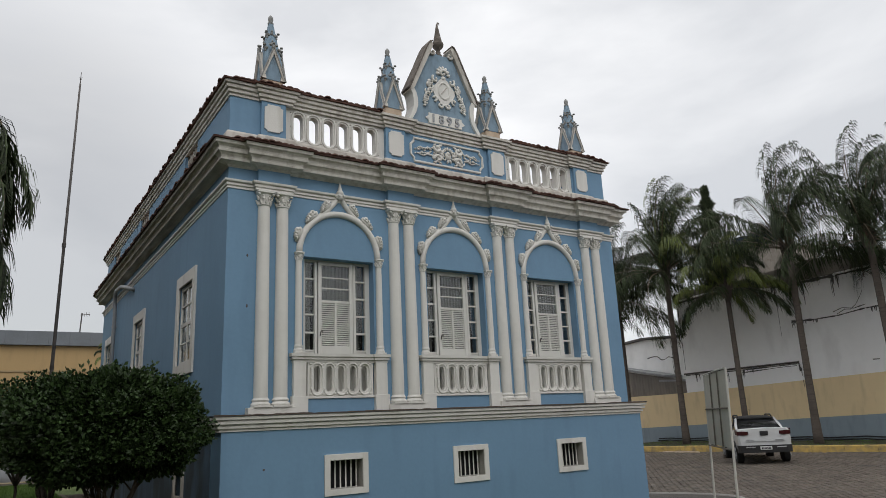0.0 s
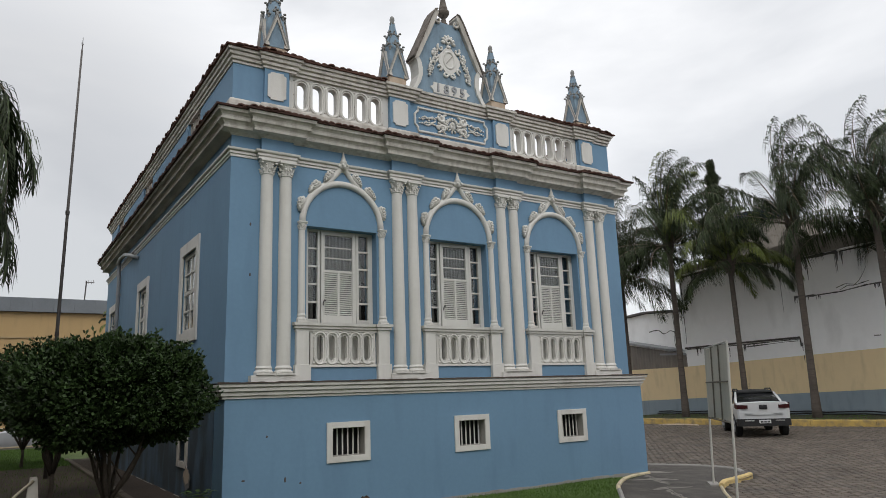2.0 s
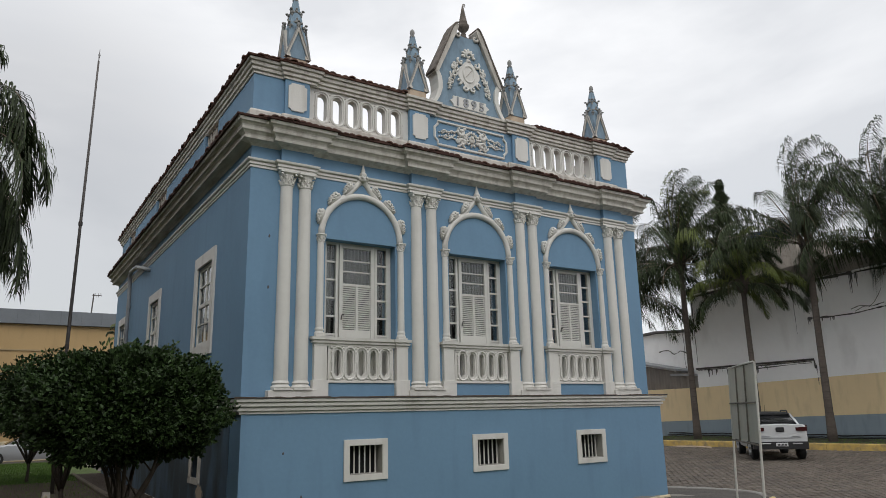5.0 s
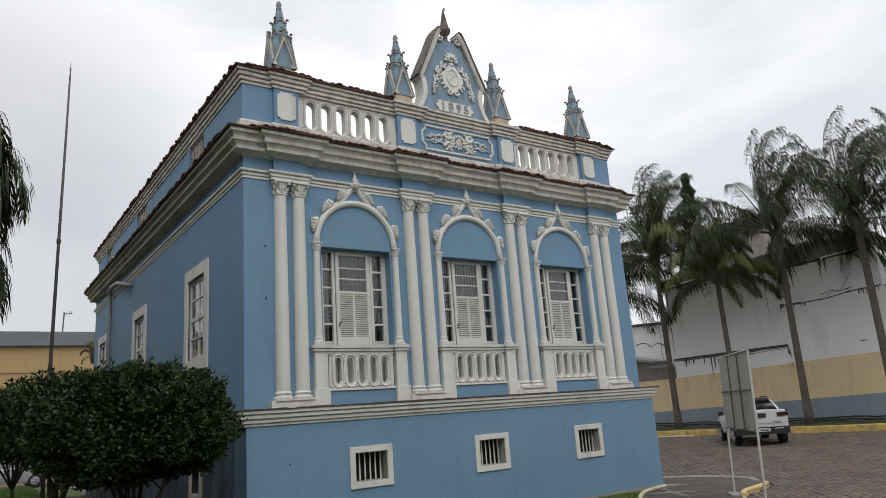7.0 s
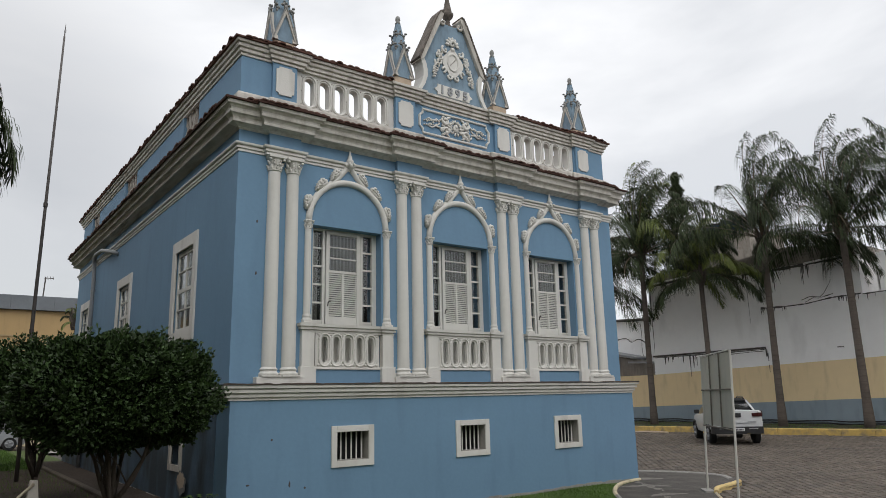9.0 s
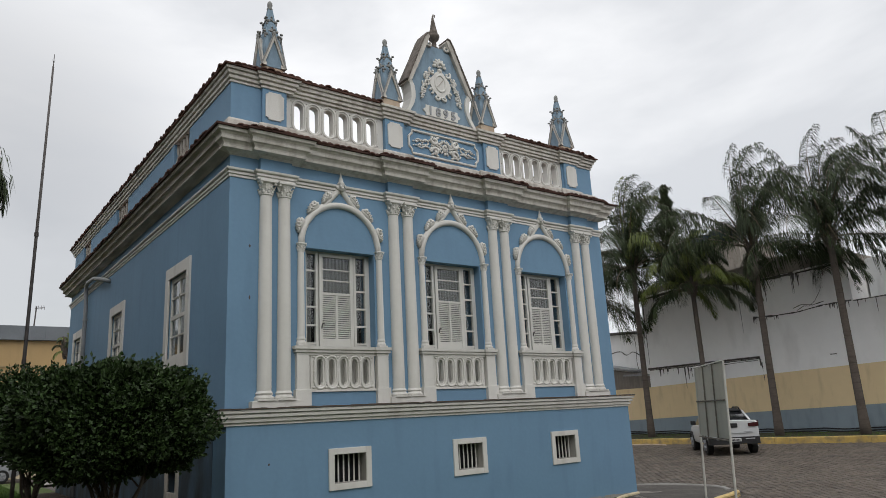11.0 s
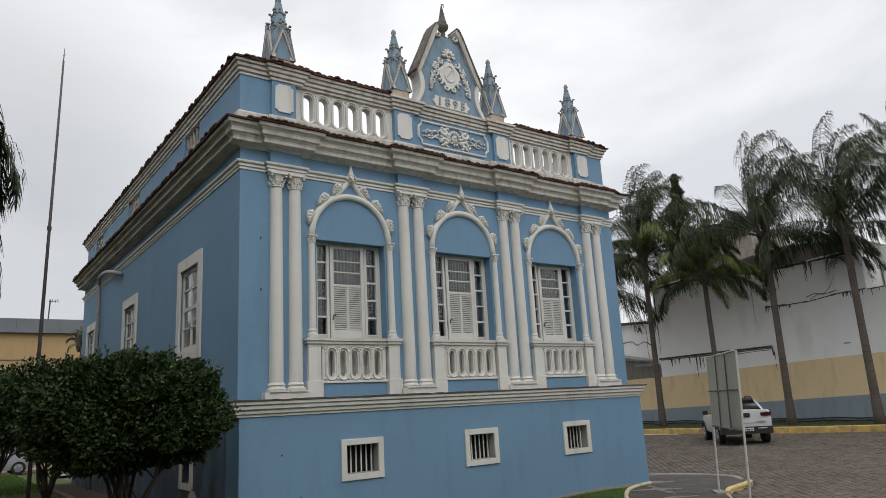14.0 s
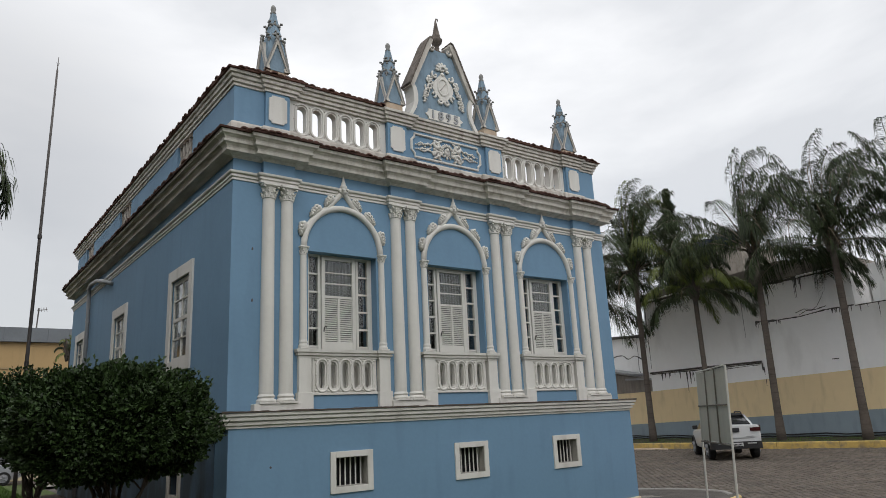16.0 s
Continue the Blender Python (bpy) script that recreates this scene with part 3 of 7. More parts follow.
# roof tiles on the cornice and on the coping
def barrel_mesh(name, length, radius):
    bm = bmesh.new()
    seg, rows = 6, []
    for rr, yy in ((radius, 0.0), (radius * 0.86, length)):
        rows.append([bm.verts.new((rr * math.cos(math.pi * k / seg), yy, rr * 0.62 * math.sin(math.pi * k / seg))) for k in range(seg + 1)])
        rows.append([bm.verts.new((rr * 0.8 * math.cos(math.pi * k / seg), yy, rr * 0.28 * math.sin(math.pi * k / seg))) for k in range(seg + 1)])
    o0, i0, o1, i1 = rows
    for k in range(seg):
        bm.faces.new((o0[k], o0[k + 1], o1[k + 1], o1[k]))
        bm.faces.new((i0[k + 1], i0[k], i1[k], i1[k + 1]))
        bm.faces.new((o0[k + 1], o0[k], i0[k], i0[k + 1]))
    me = bpy.data.meshes.new(name)
    bmesh.ops.recalc_face_normals(bm, faces=bm.faces)
    bm.to_mesh(me)
    bm.free()
    me.materials.append(TILE)
    return me


TILE_LONG, TILE_SHORT = barrel_mesh("cover_tile", 0.42, 0.07), barrel_mesh("coping_tile", 0.5, 0.07)
rng = random.Random(11)


def tile_run(path, me, z, out, parent, step=0.118, tilt=6.0):
    """Tiles side by side along a plan path, with their lips over the edge."""
    for (ax, ay), (bx, by) in zip(path, path[1:]):
        way = Vector((bx - ax, by - ay, 0))
        n = max(1, round(way.length / step))
        if way.length < 0.15:
            continue
        right = Vector((way.y, -way.x, 0)).normalized()
        turn = math.degrees(math.atan2(-right.x, right.y)) + 180
        for k in range(n):
            p = Vector((ax, ay, 0)) + way * ((k + 0.5) / n) + right * (out + rng.uniform(-0.03, 0.015))
            ob = new("roof_tile", me)
            ob.parent = parent
            ob.matrix_basis = pose(p.x, p.y, z + rng.uniform(-0.014, 0.010), tilt + rng.uniform(-2.5, 2.5), rng.uniform(-6, 6), turn + rng.uniform(-4, 4))


bm = bmesh.new()
moulding(bm, broken_front(W, 0.28), [(0.02, 6.535), (0.345, 6.519), (0.352, 6.548), (0.02, 6.60)])
roof_edge = part("cornice_roof", bm, TILE, house, "weathered terracotta tile edge on the cornice")
bm = bmesh.new()
cap_plan = broken_front(PY, 0.28, -4.46, 4.46, 0.06, POSTS)
mid_gap = [i for i, p in enumerate(cap_plan) if abs(p[0]) < 0.95]
for piece in (cap_plan[:mid_gap[0]], cap_plan[mid_gap[-1] + 1:]):
    moulding(bm, piece, [(-0.36, 7.762), (0.155, 7.750), (0.163, 7.774), (-0.12, 7.81), (-0.36, 7.775)])
cap_edge = part("coping_roof", bm, TILE, house, "weathered terracotta tile edge on the parapet")


def run_path(y, half, left, right, jut, centres):
    return broken_front(y, half, left, right, jut, centres)[:-1]


tile_run(run_path(W, 0.28 + 0.3, -HX, HX, JUT, PAIRS), TILE_LONG, 6.538, 0.362, roof_edge)
cap_path = run_path(PY, 0.28 + 0.1, -4.46, 4.46, 0.06, POSTS)
cut = [i for i, p in enumerate(cap_path) if abs(p[0]) < 0.95]
tile_run(cap_path[:cut[0]], TILE_SHORT, 7.765, 0.178, cap_edge)
tile_run(cap_path[cut[-1] + 1:], TILE_SHORT, 7.765, 0.178, cap_edge)

# main roof, low behind the parapet
bm = bmesh.new()
vs = [bm.verts.new(p) for p in ((-4.1, 0.7, 6.62), (4.1, 0.7, 6.62), (4.1, BACK - 0.5, 6.62), (-4.1, BACK - 0.5, 6.62), (0, 4.5, 7.4), (0, 10.5, 7.4))]
for q in ((0, 1, 4), (1, 2, 5, 4), (2, 3, 5), (3, 0, 4, 5), (3, 2, 1, 0)):
    bm.faces.new([vs[i] for i in q])
part("roof", bm, TILE, house, "low terracotta roof")


# columns
def column(parent, x, y, z0, z1, r, base_h, cap_h, name):
    """A column with a moulded base and a leafy capital, and its square slabs."""
    col = new(name)
    col.parent = parent
    col.location = (x, y, z0)
    h = z1 - z0
    bm = bmesh.new()
    box(bm, -r * 1.38, r * 1.38, -r * 1.38, r * 1.38, 0, base_h * 0.18)
    b = base_h
    lathe(bm, [(r * 1.36, b * 0.18), (r * 1.42, b * 0.3), (r * 1.36, b * 0.42), (r * 1.2, b * 0.48), (r * 1.12, b * 0.6), (r * 1.22, b * 0.68), (r * 1.26, b * 0.76), (r * 1.18, b * 0.84), (r * 1.03, b)], seg=20)
    sharp_smooth(part("base", bm, WHITE, col))
    bm = bmesh.new()
    lathe(bm, [(r * 1.03, b), (r, b + (h - b - cap_h) * 0.33), (r * 0.9, h - cap_h)], seg=20)
    sharp_smooth(part("shaft", bm, WHITE, col))
    bm = bmesh.new()
    c = h - cap_h
    lathe(bm, [(r * 0.9, c), (r * 1.05, c + cap_h * 0.05), (r * 1.05, c + cap_h * 0.1), (r * 0.9, c + cap_h * 0.13), (r * 0.88, c + cap_h * 0.45), (r * 1.1, c + cap_h * 0.78), (r * 1.25, c + cap_h * 0.84)], seg=16)
    box(bm, -r * 1.32, r * 1.32, -r * 1.32, r * 1.32, c + cap_h * 0.84, h, 0.006)
    for row, (zz, count, rr, sz) in enumerate(((0.24, 8, 1.0, 0.3), (0.5, 8, 1.12, 0.32))):
        for k in range(count):
            a = 2 * math.pi * (k + 0.5 * row) / count
            at = (r * rr * math.cos(a), r * rr * math.sin(a), c + cap_h * zz)
            lump(bm, at, (r * 0.24, r * 0.24, cap_h * 0.15))
            lump(bm, (at[0] * 1.18, at[1] * 1.18, at[2] + cap_h * 0.12), (r * 0.17, r * 0.17, cap_h * 0.06))
    for sx in (-1, 1):
        for sy in (-1, 1):
            lump(bm, (sx * r * 1.08, sy * r * 1.08, c + cap_h * 0.74), (r * 0.26, r * 0.26, cap_h * 0.1))
    part("capital", bm, WHITE, col, "white leafy capital")
    return col


for c in PAIRS:
    bm = bmesh.new()
    box(bm, c - 0.39, c + 0.39, W - 0.15, W + 0.02, 2.095, 2.215, 0.008)
    part("pedestal", bm, WHITE, house)
    for s in (-0.155, 0.17):
        column(house, c + s, W - 0.02, 2.215, 5.788, 0.111, 0.15, 0.26, "column")


# balconies, windows, arches
def pleated(x0, x1, y, z0, z1):
    """A hanging curtain with shallow folds."""
    bm = bmesh.new()
    n = max(4, int((x1 - x0) / 0.012))
    rows = [[bm.verts.new((x0 + (x1 - x0) * k / n, y + 0.012 * math.sin(k * 1.1) + 0.006 * math.sin(k * 0.37 + z), z)) for k in range(n + 1)] for z in (z0, (z0 + z1) / 2, z1)]
    for a, b in zip(rows, rows[1:]):
        for k in range(n):
            bm.faces.new((a[k], a[k + 1], b[k + 1], b[k]))
    return bm


def ogee(s, cx):
    """The outer rib of an arch on one side, up to its point."""
    pts = []
    for k in range(9):
        a = math.pi * 0.33 * k / 8
        pts.append((cx + s * 0.76 * math.cos(a), 4.80 + 0.79 * math.sin(a)))
    x0, z0 = pts[-1]
    for k in range(1, 8):
        q = k / 7
        x = x0 + (cx - x0) * q
        z = z0 + (5.90 - z0) * (0.75 * q + 0.25 * q * q)
        pts.append((x, z))
    return pts


def bay(cx):
    # rail, posts and pierced balustrade
    RAIL = [(-0.06, 2.925), (0.006, 2.925), (0.012, 2.95), (-0.004, 2.954), (-0.004, 2.964), (0.03, 2.972), (0.036, 3.0), (0.016, 3.004), (0.016, 3.014), (0.05, 3.022), (0.055, 3.07), (-0.06, 3.076)]
    bm = bmesh.new()
    y = W - 0.045
    moulding(bm, [(cx - 0.865, W + 0.01), (cx - 0.865, y - 0.035), (cx - 0.64, y - 0.035), (cx - 0.64, y), (cx + 0.64, y), (cx + 0.64, y - 0.035), (cx + 0.865, y - 0.035), (cx + 0.865, W + 0.01)], RAIL)
    box(bm, cx - 0.84, cx + 0.84, W - 0.03, W + 0.05, 2.94, 3.07)
    balcony = part("balcony_rail", bm, WHITE, house, "white moulded balcony rail")
    for s in (-1, 1):
        bm = bmesh.new()
        box(bm, cx + s * 0.755 - 0.11, cx + s * 0.755 + 0.11, W - 0.085, W + 0.02, 2.38, 2.93, 0.006)
        box(bm, cx + s * 0.755 - 0.135, cx + s * 0.755 + 0.135, W - 0.105, W + 0.02, 2.095, 2.38, 0.006)
        part("post", bm, WHITE, balcony)
    part("balcony_panel", boxm(cx - 0.63, cx + 0.63, W - 0.03, W + 0.05, 2.095, 2.34), BLUE, balcony, "pale blue panel under the balustrade")
    part("sill_strip", boxm(cx - 0.645, cx + 0.645, W - 0.055, W + 0.04, 2.335, 2.37, 0.006), WHITE, balcony)
    bm = bmesh.new()
    cell, n = 0.218, 5
    for k in range(n):
        x = cx + (k - 2) * cell
        slot_plate(bm, x - cell / 2, x + cell / 2, 2.37, 2.93, stadium(x, 0, 0.056, 2.44, 2.875, 3), W - 0.03, W + 0.04)
    for s in (-1, 1):
        a, b = sorted((cx + s * (2.5 * cell), cx + s * 0.605))
        box(bm, a, b, W - 0.03, W + 0.03, 2.37, 2.93)
    web = part("pierced_web", bm, WHITE, balcony)
    for k in range(n):
        x = cx + (k - 2) * cell
        bm = bmesh.new()
        tube(bm, [(px, W - 0.038, pz) for px, pz in stadium(x, 0, 0.1, 2.385, 2.92, 5)], 0.02, seg=6, closed=True)
        part("slot_moulding", bm, WHITE, web, smooth=True)
    bm = bmesh.new()
    for k in range(n + 1):
        x = cx + (k - 2.5) * cell
        for z in (2.50, 2.665, 2.83):
            lump(bm, (x, W - 0.045, z), (0.02, 0.022, 0.028))
        for z in (2.41, 2.905):
            lump(bm, (x, W - 0.035, z), (0.04, 0.018, 0.025))
    tagged(part("bead_row", bm, WHITE, web), kind="stuff")
    # small columns at the jambs
    for s in (-1, 1):
        column(house, cx + s * 0.765, W - 0.02, 3.076, 4.80, 0.06, 0.15, 0.15, "jamb_column")
    # arch and ogee ribs with leaf crockets and a finial
    bm = bmesh.new()
    arc = [(cx + 0.755 * math.cos(math.pi * k / 24), W - 0.01, 4.80 + 0.77 * math.sin(math.pi * k / 24)) for k in range(25)]
    tube(bm, arc, 0.058, seg=10)
    hood = part("arch_rib", bm, WHITE, house, "white round-arched rib", smooth=True)
    bm = bmesh.new()
    for s in (-1, 1):
        tube(bm, [(x, W - 0.005, z) for x, z in ogee(s, cx)], 0.05, seg=8)
    part("ogee_rib", bm, WHITE, hood, smooth=True)
    for s in (-1, 1):
        for a, x, z, big in ((radians(22), 0.845, 0.85, 0.86), (radians(50), 0.845, 0.855, 0.92), (radians(44), 0.39, 1.18, 0.85)):
            x, z = cx + s * x * math.cos(a), 4.80 + z * math.sin(a) + (0.05 if x < 0.5 else 0.0)
            bm = bmesh.new()
            t = a if s > 0 else math.pi - a
            ux, uz = -math.sin(t) * s, math.cos(t) * s
            vx, vz = math.cos(t), math.sin(t)
            # a lobed leaf that hugs the rib and curls out at its upper end
            lobes = [(-0.15, -0.05), (-0.16, 0.0), (-0.115, 0.012), (-0.12, 0.045), (-0.07, 0.04), (-0.065, 0.075), (-0.02, 0.06), (0.0, 0.095), (0.04, 0.075), (0.075, 0.105), (0.12, 0.085), (0.13, 0.045), (0.16, 0.03), (0.15, -0.02), (0.1, -0.06)]
            slab(bm, [(x + big * (du * ux + dv * vx), z + big * (du * uz + dv * vz)) for du, dv in lobes], W - 0.055, W + 0.01)
            for q, (du, dv, la, lb) in enumerate(((-0.1, -0.005, 0.05, 0.02), (-0.085, 0.025, 0.026, 0.016), (-0.035, 0.01, 0.05, 0.02), (-0.045, 0.045, 0.028, 0.017), (0.035, 0.02, 0.055, 0.022), (0.015, 0.06, 0.03, 0.02), (0.085, 0.06, 0.036, 0.024), (0.1, 0.015, 0.045, 0.022))):
                lump(bm, (x + big * (du * ux + dv * vx), W - 0.057, z + big * (du * uz + dv * vz)), (la * big, 0.022, lb * big), math.atan2(-uz, ux) + 0.5 * (q % 3 - 1))
            part("crocket", bm, WHITE, hood, "white stucco leaf crocket", smooth=True)
    bm = bmesh.new()
    lathe(bm, [(0.04, 0), (0.07, 0.02), (0.08, 0.05), (0.048, 0.08), (0.045, 0.1), (0.068, 0.13), (0.06, 0.16), (0.036, 0.19), (0.042, 0.21), (0.025, 0.25), (0.008, 0.34)], (cx, W - 0.05, 5.83), 12)
    for k in range(6):
        a = math.pi * 2 * k / 6
        lump(bm, (cx + 0.085 * math.cos(a), W - 0.05 + 0.085 * math.sin(a), 5.90), (0.03, 0.03, 0.035))
    part("finial", bm, WHITE, hood, "white stucco finial", smooth=True)
    # shutters and lights
    y = W + 0.19
    BARS = (3.15, 3.458, 3.77, 4.085, 4.40)
    bm = bmesh.new()
    for a, b in ((-0.67, -0.565), (0.58, 0.67), (-0.395, -0.345), (0.345, 0.395)):
        box(bm, cx + a, cx + b, y - 0.01, y + 0.06, 2.14, 4.745, 0.006)
    for a, b in ((-0.565, -0.395), (0.395, 0.58)):
        box(bm, cx + a, cx + b, y - 0.005, y + 0.055, 4.70, 4.745)
        box(bm, cx + a, cx + b, y - 0.005, y + 0.055, 2.14, 2.32)
        for z in BARS:
            box(bm, cx + a, cx + b, y, y + 0.04, z - 0.015, z + 0.015)
    box(bm, cx - 0.345, cx + 0.345, y - 0.005, y + 0.055, 4.715, 4.745)
    win = part("french_window", bm, FRAME, house, "white french window with glazed side lights and louvred shutter")
    for a, b in ((-0.565, -0.395), (0.395, 0.58)):
        for z0, z1 in zip(BARS, BARS[1:] + (4.715,)):
            pane = part("pane", boxm(cx + a, cx + b, y + 0.036, y + 0.041, z0 + 0.015, z1 - 0.015), GLASS, win)
            pane.visible_shadow = False
        part("lower_panel", boxm(cx + a, cx + b, y + 0.01, y + 0.04, 2.32, 3.135), FRAME, win)
    # central leaf
    bm = bmesh.new()
    for a, b in ((-0.335, -0.268), (0.262, 0.33)):
        box(bm, cx + a, cx + b, y - 0.03, y + 0.03, 2.34, 4.71, 0.006)
    for z0, z1 in ((4.655, 4.71), (4.425, 4.447), (4.232, 4.255), (3.985, 4.03), (3.09, 3.235), (2.34, 2.42)):
        box(bm, cx - 0.268, cx + 0.262, y - 0.025, y + 0.025, z0, z1, 0.004)
    box(bm, cx - 0.022, cx + 0.018, y - 0.028, y + 0.02, 3.235, 3.985)
    box(bm, cx - 0.268, cx + 0.262, y - 0.015, y + 0.015, 2.42, 3.09)
    leaf = part("leaf", bm, FRAME, win)
    for z0, z1 in ((4.447, 4.655), (4.255, 4.425), (4.03, 4.232)):
        pane = part("leaf_pane", boxm(cx - 0.268, cx + 0.262, y, y + 0.006, z0, z1), GLASS, win)
        pane.visible_shadow = False
    for a, b in ((-0.268, -0.022), (0.018, 0.262)):
        bm = bmesh.new()
        for q in range(20):
            z = 3.243 + 0.0370 * q
            vs = [bm.verts.new(p) for p in ((cx + a, y - 0.03, z), (cx + b, y - 0.03, z), (cx + b, y + 0.016, z + 0.026), (cx + a, y + 0.016, z + 0.026),
                                            (cx + a, y - 0.03, z + 0.019), (cx + b, y - 0.03, z + 0.019), (cx + b, y + 0.016, z + 0.037), (cx + a, y + 0.016, z + 0.037))]
            for f4 in ((0, 1, 2, 3), (7, 6, 5, 4), (0, 4, 5, 1), (3, 2, 6, 7)):
                bm.faces.new([vs[i] for i in f4])
        part("louvre", bm, FRAME, win, "white louvre slats")
    # near-black sheet painted in for the shade between the slats
    part("louvre_back", boxm(cx - 0.265, cx + 0.26, y + 0.03, y + 0.034, 3.24, 3.98), DARK, win, "near-black sheet in place of the shade behind the louvres")
    for a, b in ((-0.64, -0.43), (-0.33, 0.33), (0.36, 0.49)):
        part("curtain", pleated(cx + a, cx + b, y + 0.11, 2.2, 4.72), CURTAIN, win, "grey curtain behind the glass", smooth=True)
    hnd = bmesh.new()
    tube(hnd, [(cx - 0.30, y - 0.04, 3.40), (cx - 0.30, y - 0.055, 3.46), (cx - 0.28, y - 0.055, 3.49), (cx - 0.255, y - 0.05, 3.48)], 0.012, seg=6)
    part("shutter_catch", hnd, IRON, win)


for c in BAYS:
    bay(c)

# barred openings in the plinth
for c in BAYS:
    bm = bmesh.new()
    for a in ((c - 0.388, c - 0.29, 0.805, 1.44), (c + 0.29, c + 0.388, 0.805, 1.44), (c - 0.29, c + 0.29, 1.345, 1.44), (c - 0.29, c + 0.29, 0.805, 0.90)):
        box(bm, a[0], a[1], -0.028, 0.01, a[2], a[3], 0.004)
    vent = part("cellar_window", bm, WHITE, house, "barred cellar window in a white surround")
    bm = bmesh.new()
    for q in ((c + 0.284, c + 0.289, 0.905, 1.34), (c - 0.289, c - 0.284, 0.905, 1.34)):
        box(bm, q[0], q[1], -0.01, 0.22, q[2], q[3])
    box(bm, c - 0.284, c + 0.284, -0.01, 0.22, 0.901, 0.906)
    box(bm, c - 0.284, c + 0.284, -0.01, 0.22, 1.339, 1.344)
    part("reveal", bm, REVEAL, vent, "plain plastered reveal")
    # near-black panel in place of the unlit cellar
    part("dark_back", boxm(c - 0.289, c + 0.289, 0.222, 0.232, 0.901, 1.344), DARK, vent)
    for q in range(6):
        bm = bmesh.new()
        tube(bm, [(c - 0.24 + 0.095 * q, 0.13, 0.9), (c - 0.24 + 0.095 * q, 0.13, 1.345)], 0.013, seg=8)
        part("bar", bm, WHITE, vent)

# windows of the side wall
for i, c in enumerate(SIDE_WINDOWS):
    X = -HX
    bm = bmesh.new()
    for a in ((c - 0.75, c - 0.55, 2.93, 4.88), (c + 0.55, c + 0.75, 2.93, 4.88), (c - 0.55, c + 0.55, 4.66, 4.88), (c - 0.55, c + 0.55, 2.93, 3.13)):
        box(bm, X - 0.035, X + 0.02, a[0], a[1], a[2], a[3], 0.006)
    for a in ((c - 0.55, c - 0.49, 3.13, 4.66), (c + 0.49, c + 0.55, 3.13, 4.66), (c - 0.49, c + 0.49, 4.58, 4.66), (c - 0.49, c + 0.49, 3.13, 3.2), (c - 0.49, c + 0.49, 3.87, 3.94), (c - 0.015, c + 0.015, 3.2, 4.58),
              (c - 0.49, c + 0.49, 4.26, 4.285), (c - 0.49, c + 0.49, 3.53, 3.555)):
        box(bm, X + 0.03, X + 0.075, a[0], a[1], a[2], a[3])
    sw = part("sash_window", bm, WHITE, house, "white framed sash window in the side wall")
    for y0, y1 in ((c - 0.49, c - 0.015), (c + 0.015, c + 0.49)):
        for z0, z1 in ((3.2, 3.53), (3.555, 3.87), (3.94, 4.26), (4.285, 4.58)):
            pane = part("pane", boxm(X + 0.05, X + 0.056, y0, y1, z0, z1), GLASS, sw)
            pane.visible_shadow = False
    part("curtain", boxm(X + 0.14, X + 0.15, c - 0.54, c + 0.54, 3.14, 4.65), CURTAIN, sw)
bm = bmesh.new()
for a in ((2.16, 2.28, 0.72, 1.28), (2.78, 2.9, 0.72, 1.28), (2.28, 2.78, 1.18, 1.28), (2.28, 2.78, 0.72, 0.82)):
    box(bm, -4.55, -4.5, *a)
sc = part("side_cellar_window", bm, WHITE_DIRTY, house, "small barred opening low in the side wall")
for q in range(5):
    bm = bmesh.new()
    tube(bm, [(-4.38, 2.33 + 0.1 * q, 0.82), (-4.38, 2.33 + 0.1 * q, 1.18)], 0.012, seg=6)
    part("bar", bm, WHITE, sc)

# downpipe on the side wall
bm = bmesh.new()
tube(bm, [(-4.46, 8.80, 5.66), (-4.55, 8.78, 5.67), (-4.60, 8.86, 5.70), (-4.60, 9.3, 5.81), (-4.60, 10.25, 6.0), (-4.60, 11.1, 6.04), (-4.59, 11.38, 5.97), (-4.57, 11.44, 5.75), (-4.56, 11.42, 5.3), (-4.56, 11.40, 0.2)], 0.055, seg=10)
pipe = part("downpipe", bm, GREY_PIPE, house, "grey rainwater pipe on the side wall", smooth=True)
for z in (5.0, 3.9, 2.6):
    bm = bmesh.new()
    lathe(bm, [(0.068, 0), (0.068, 0.06)], (-4.56, 11.40, z), 12)
    part("collar", bm, GREY_PIPE, pipe)


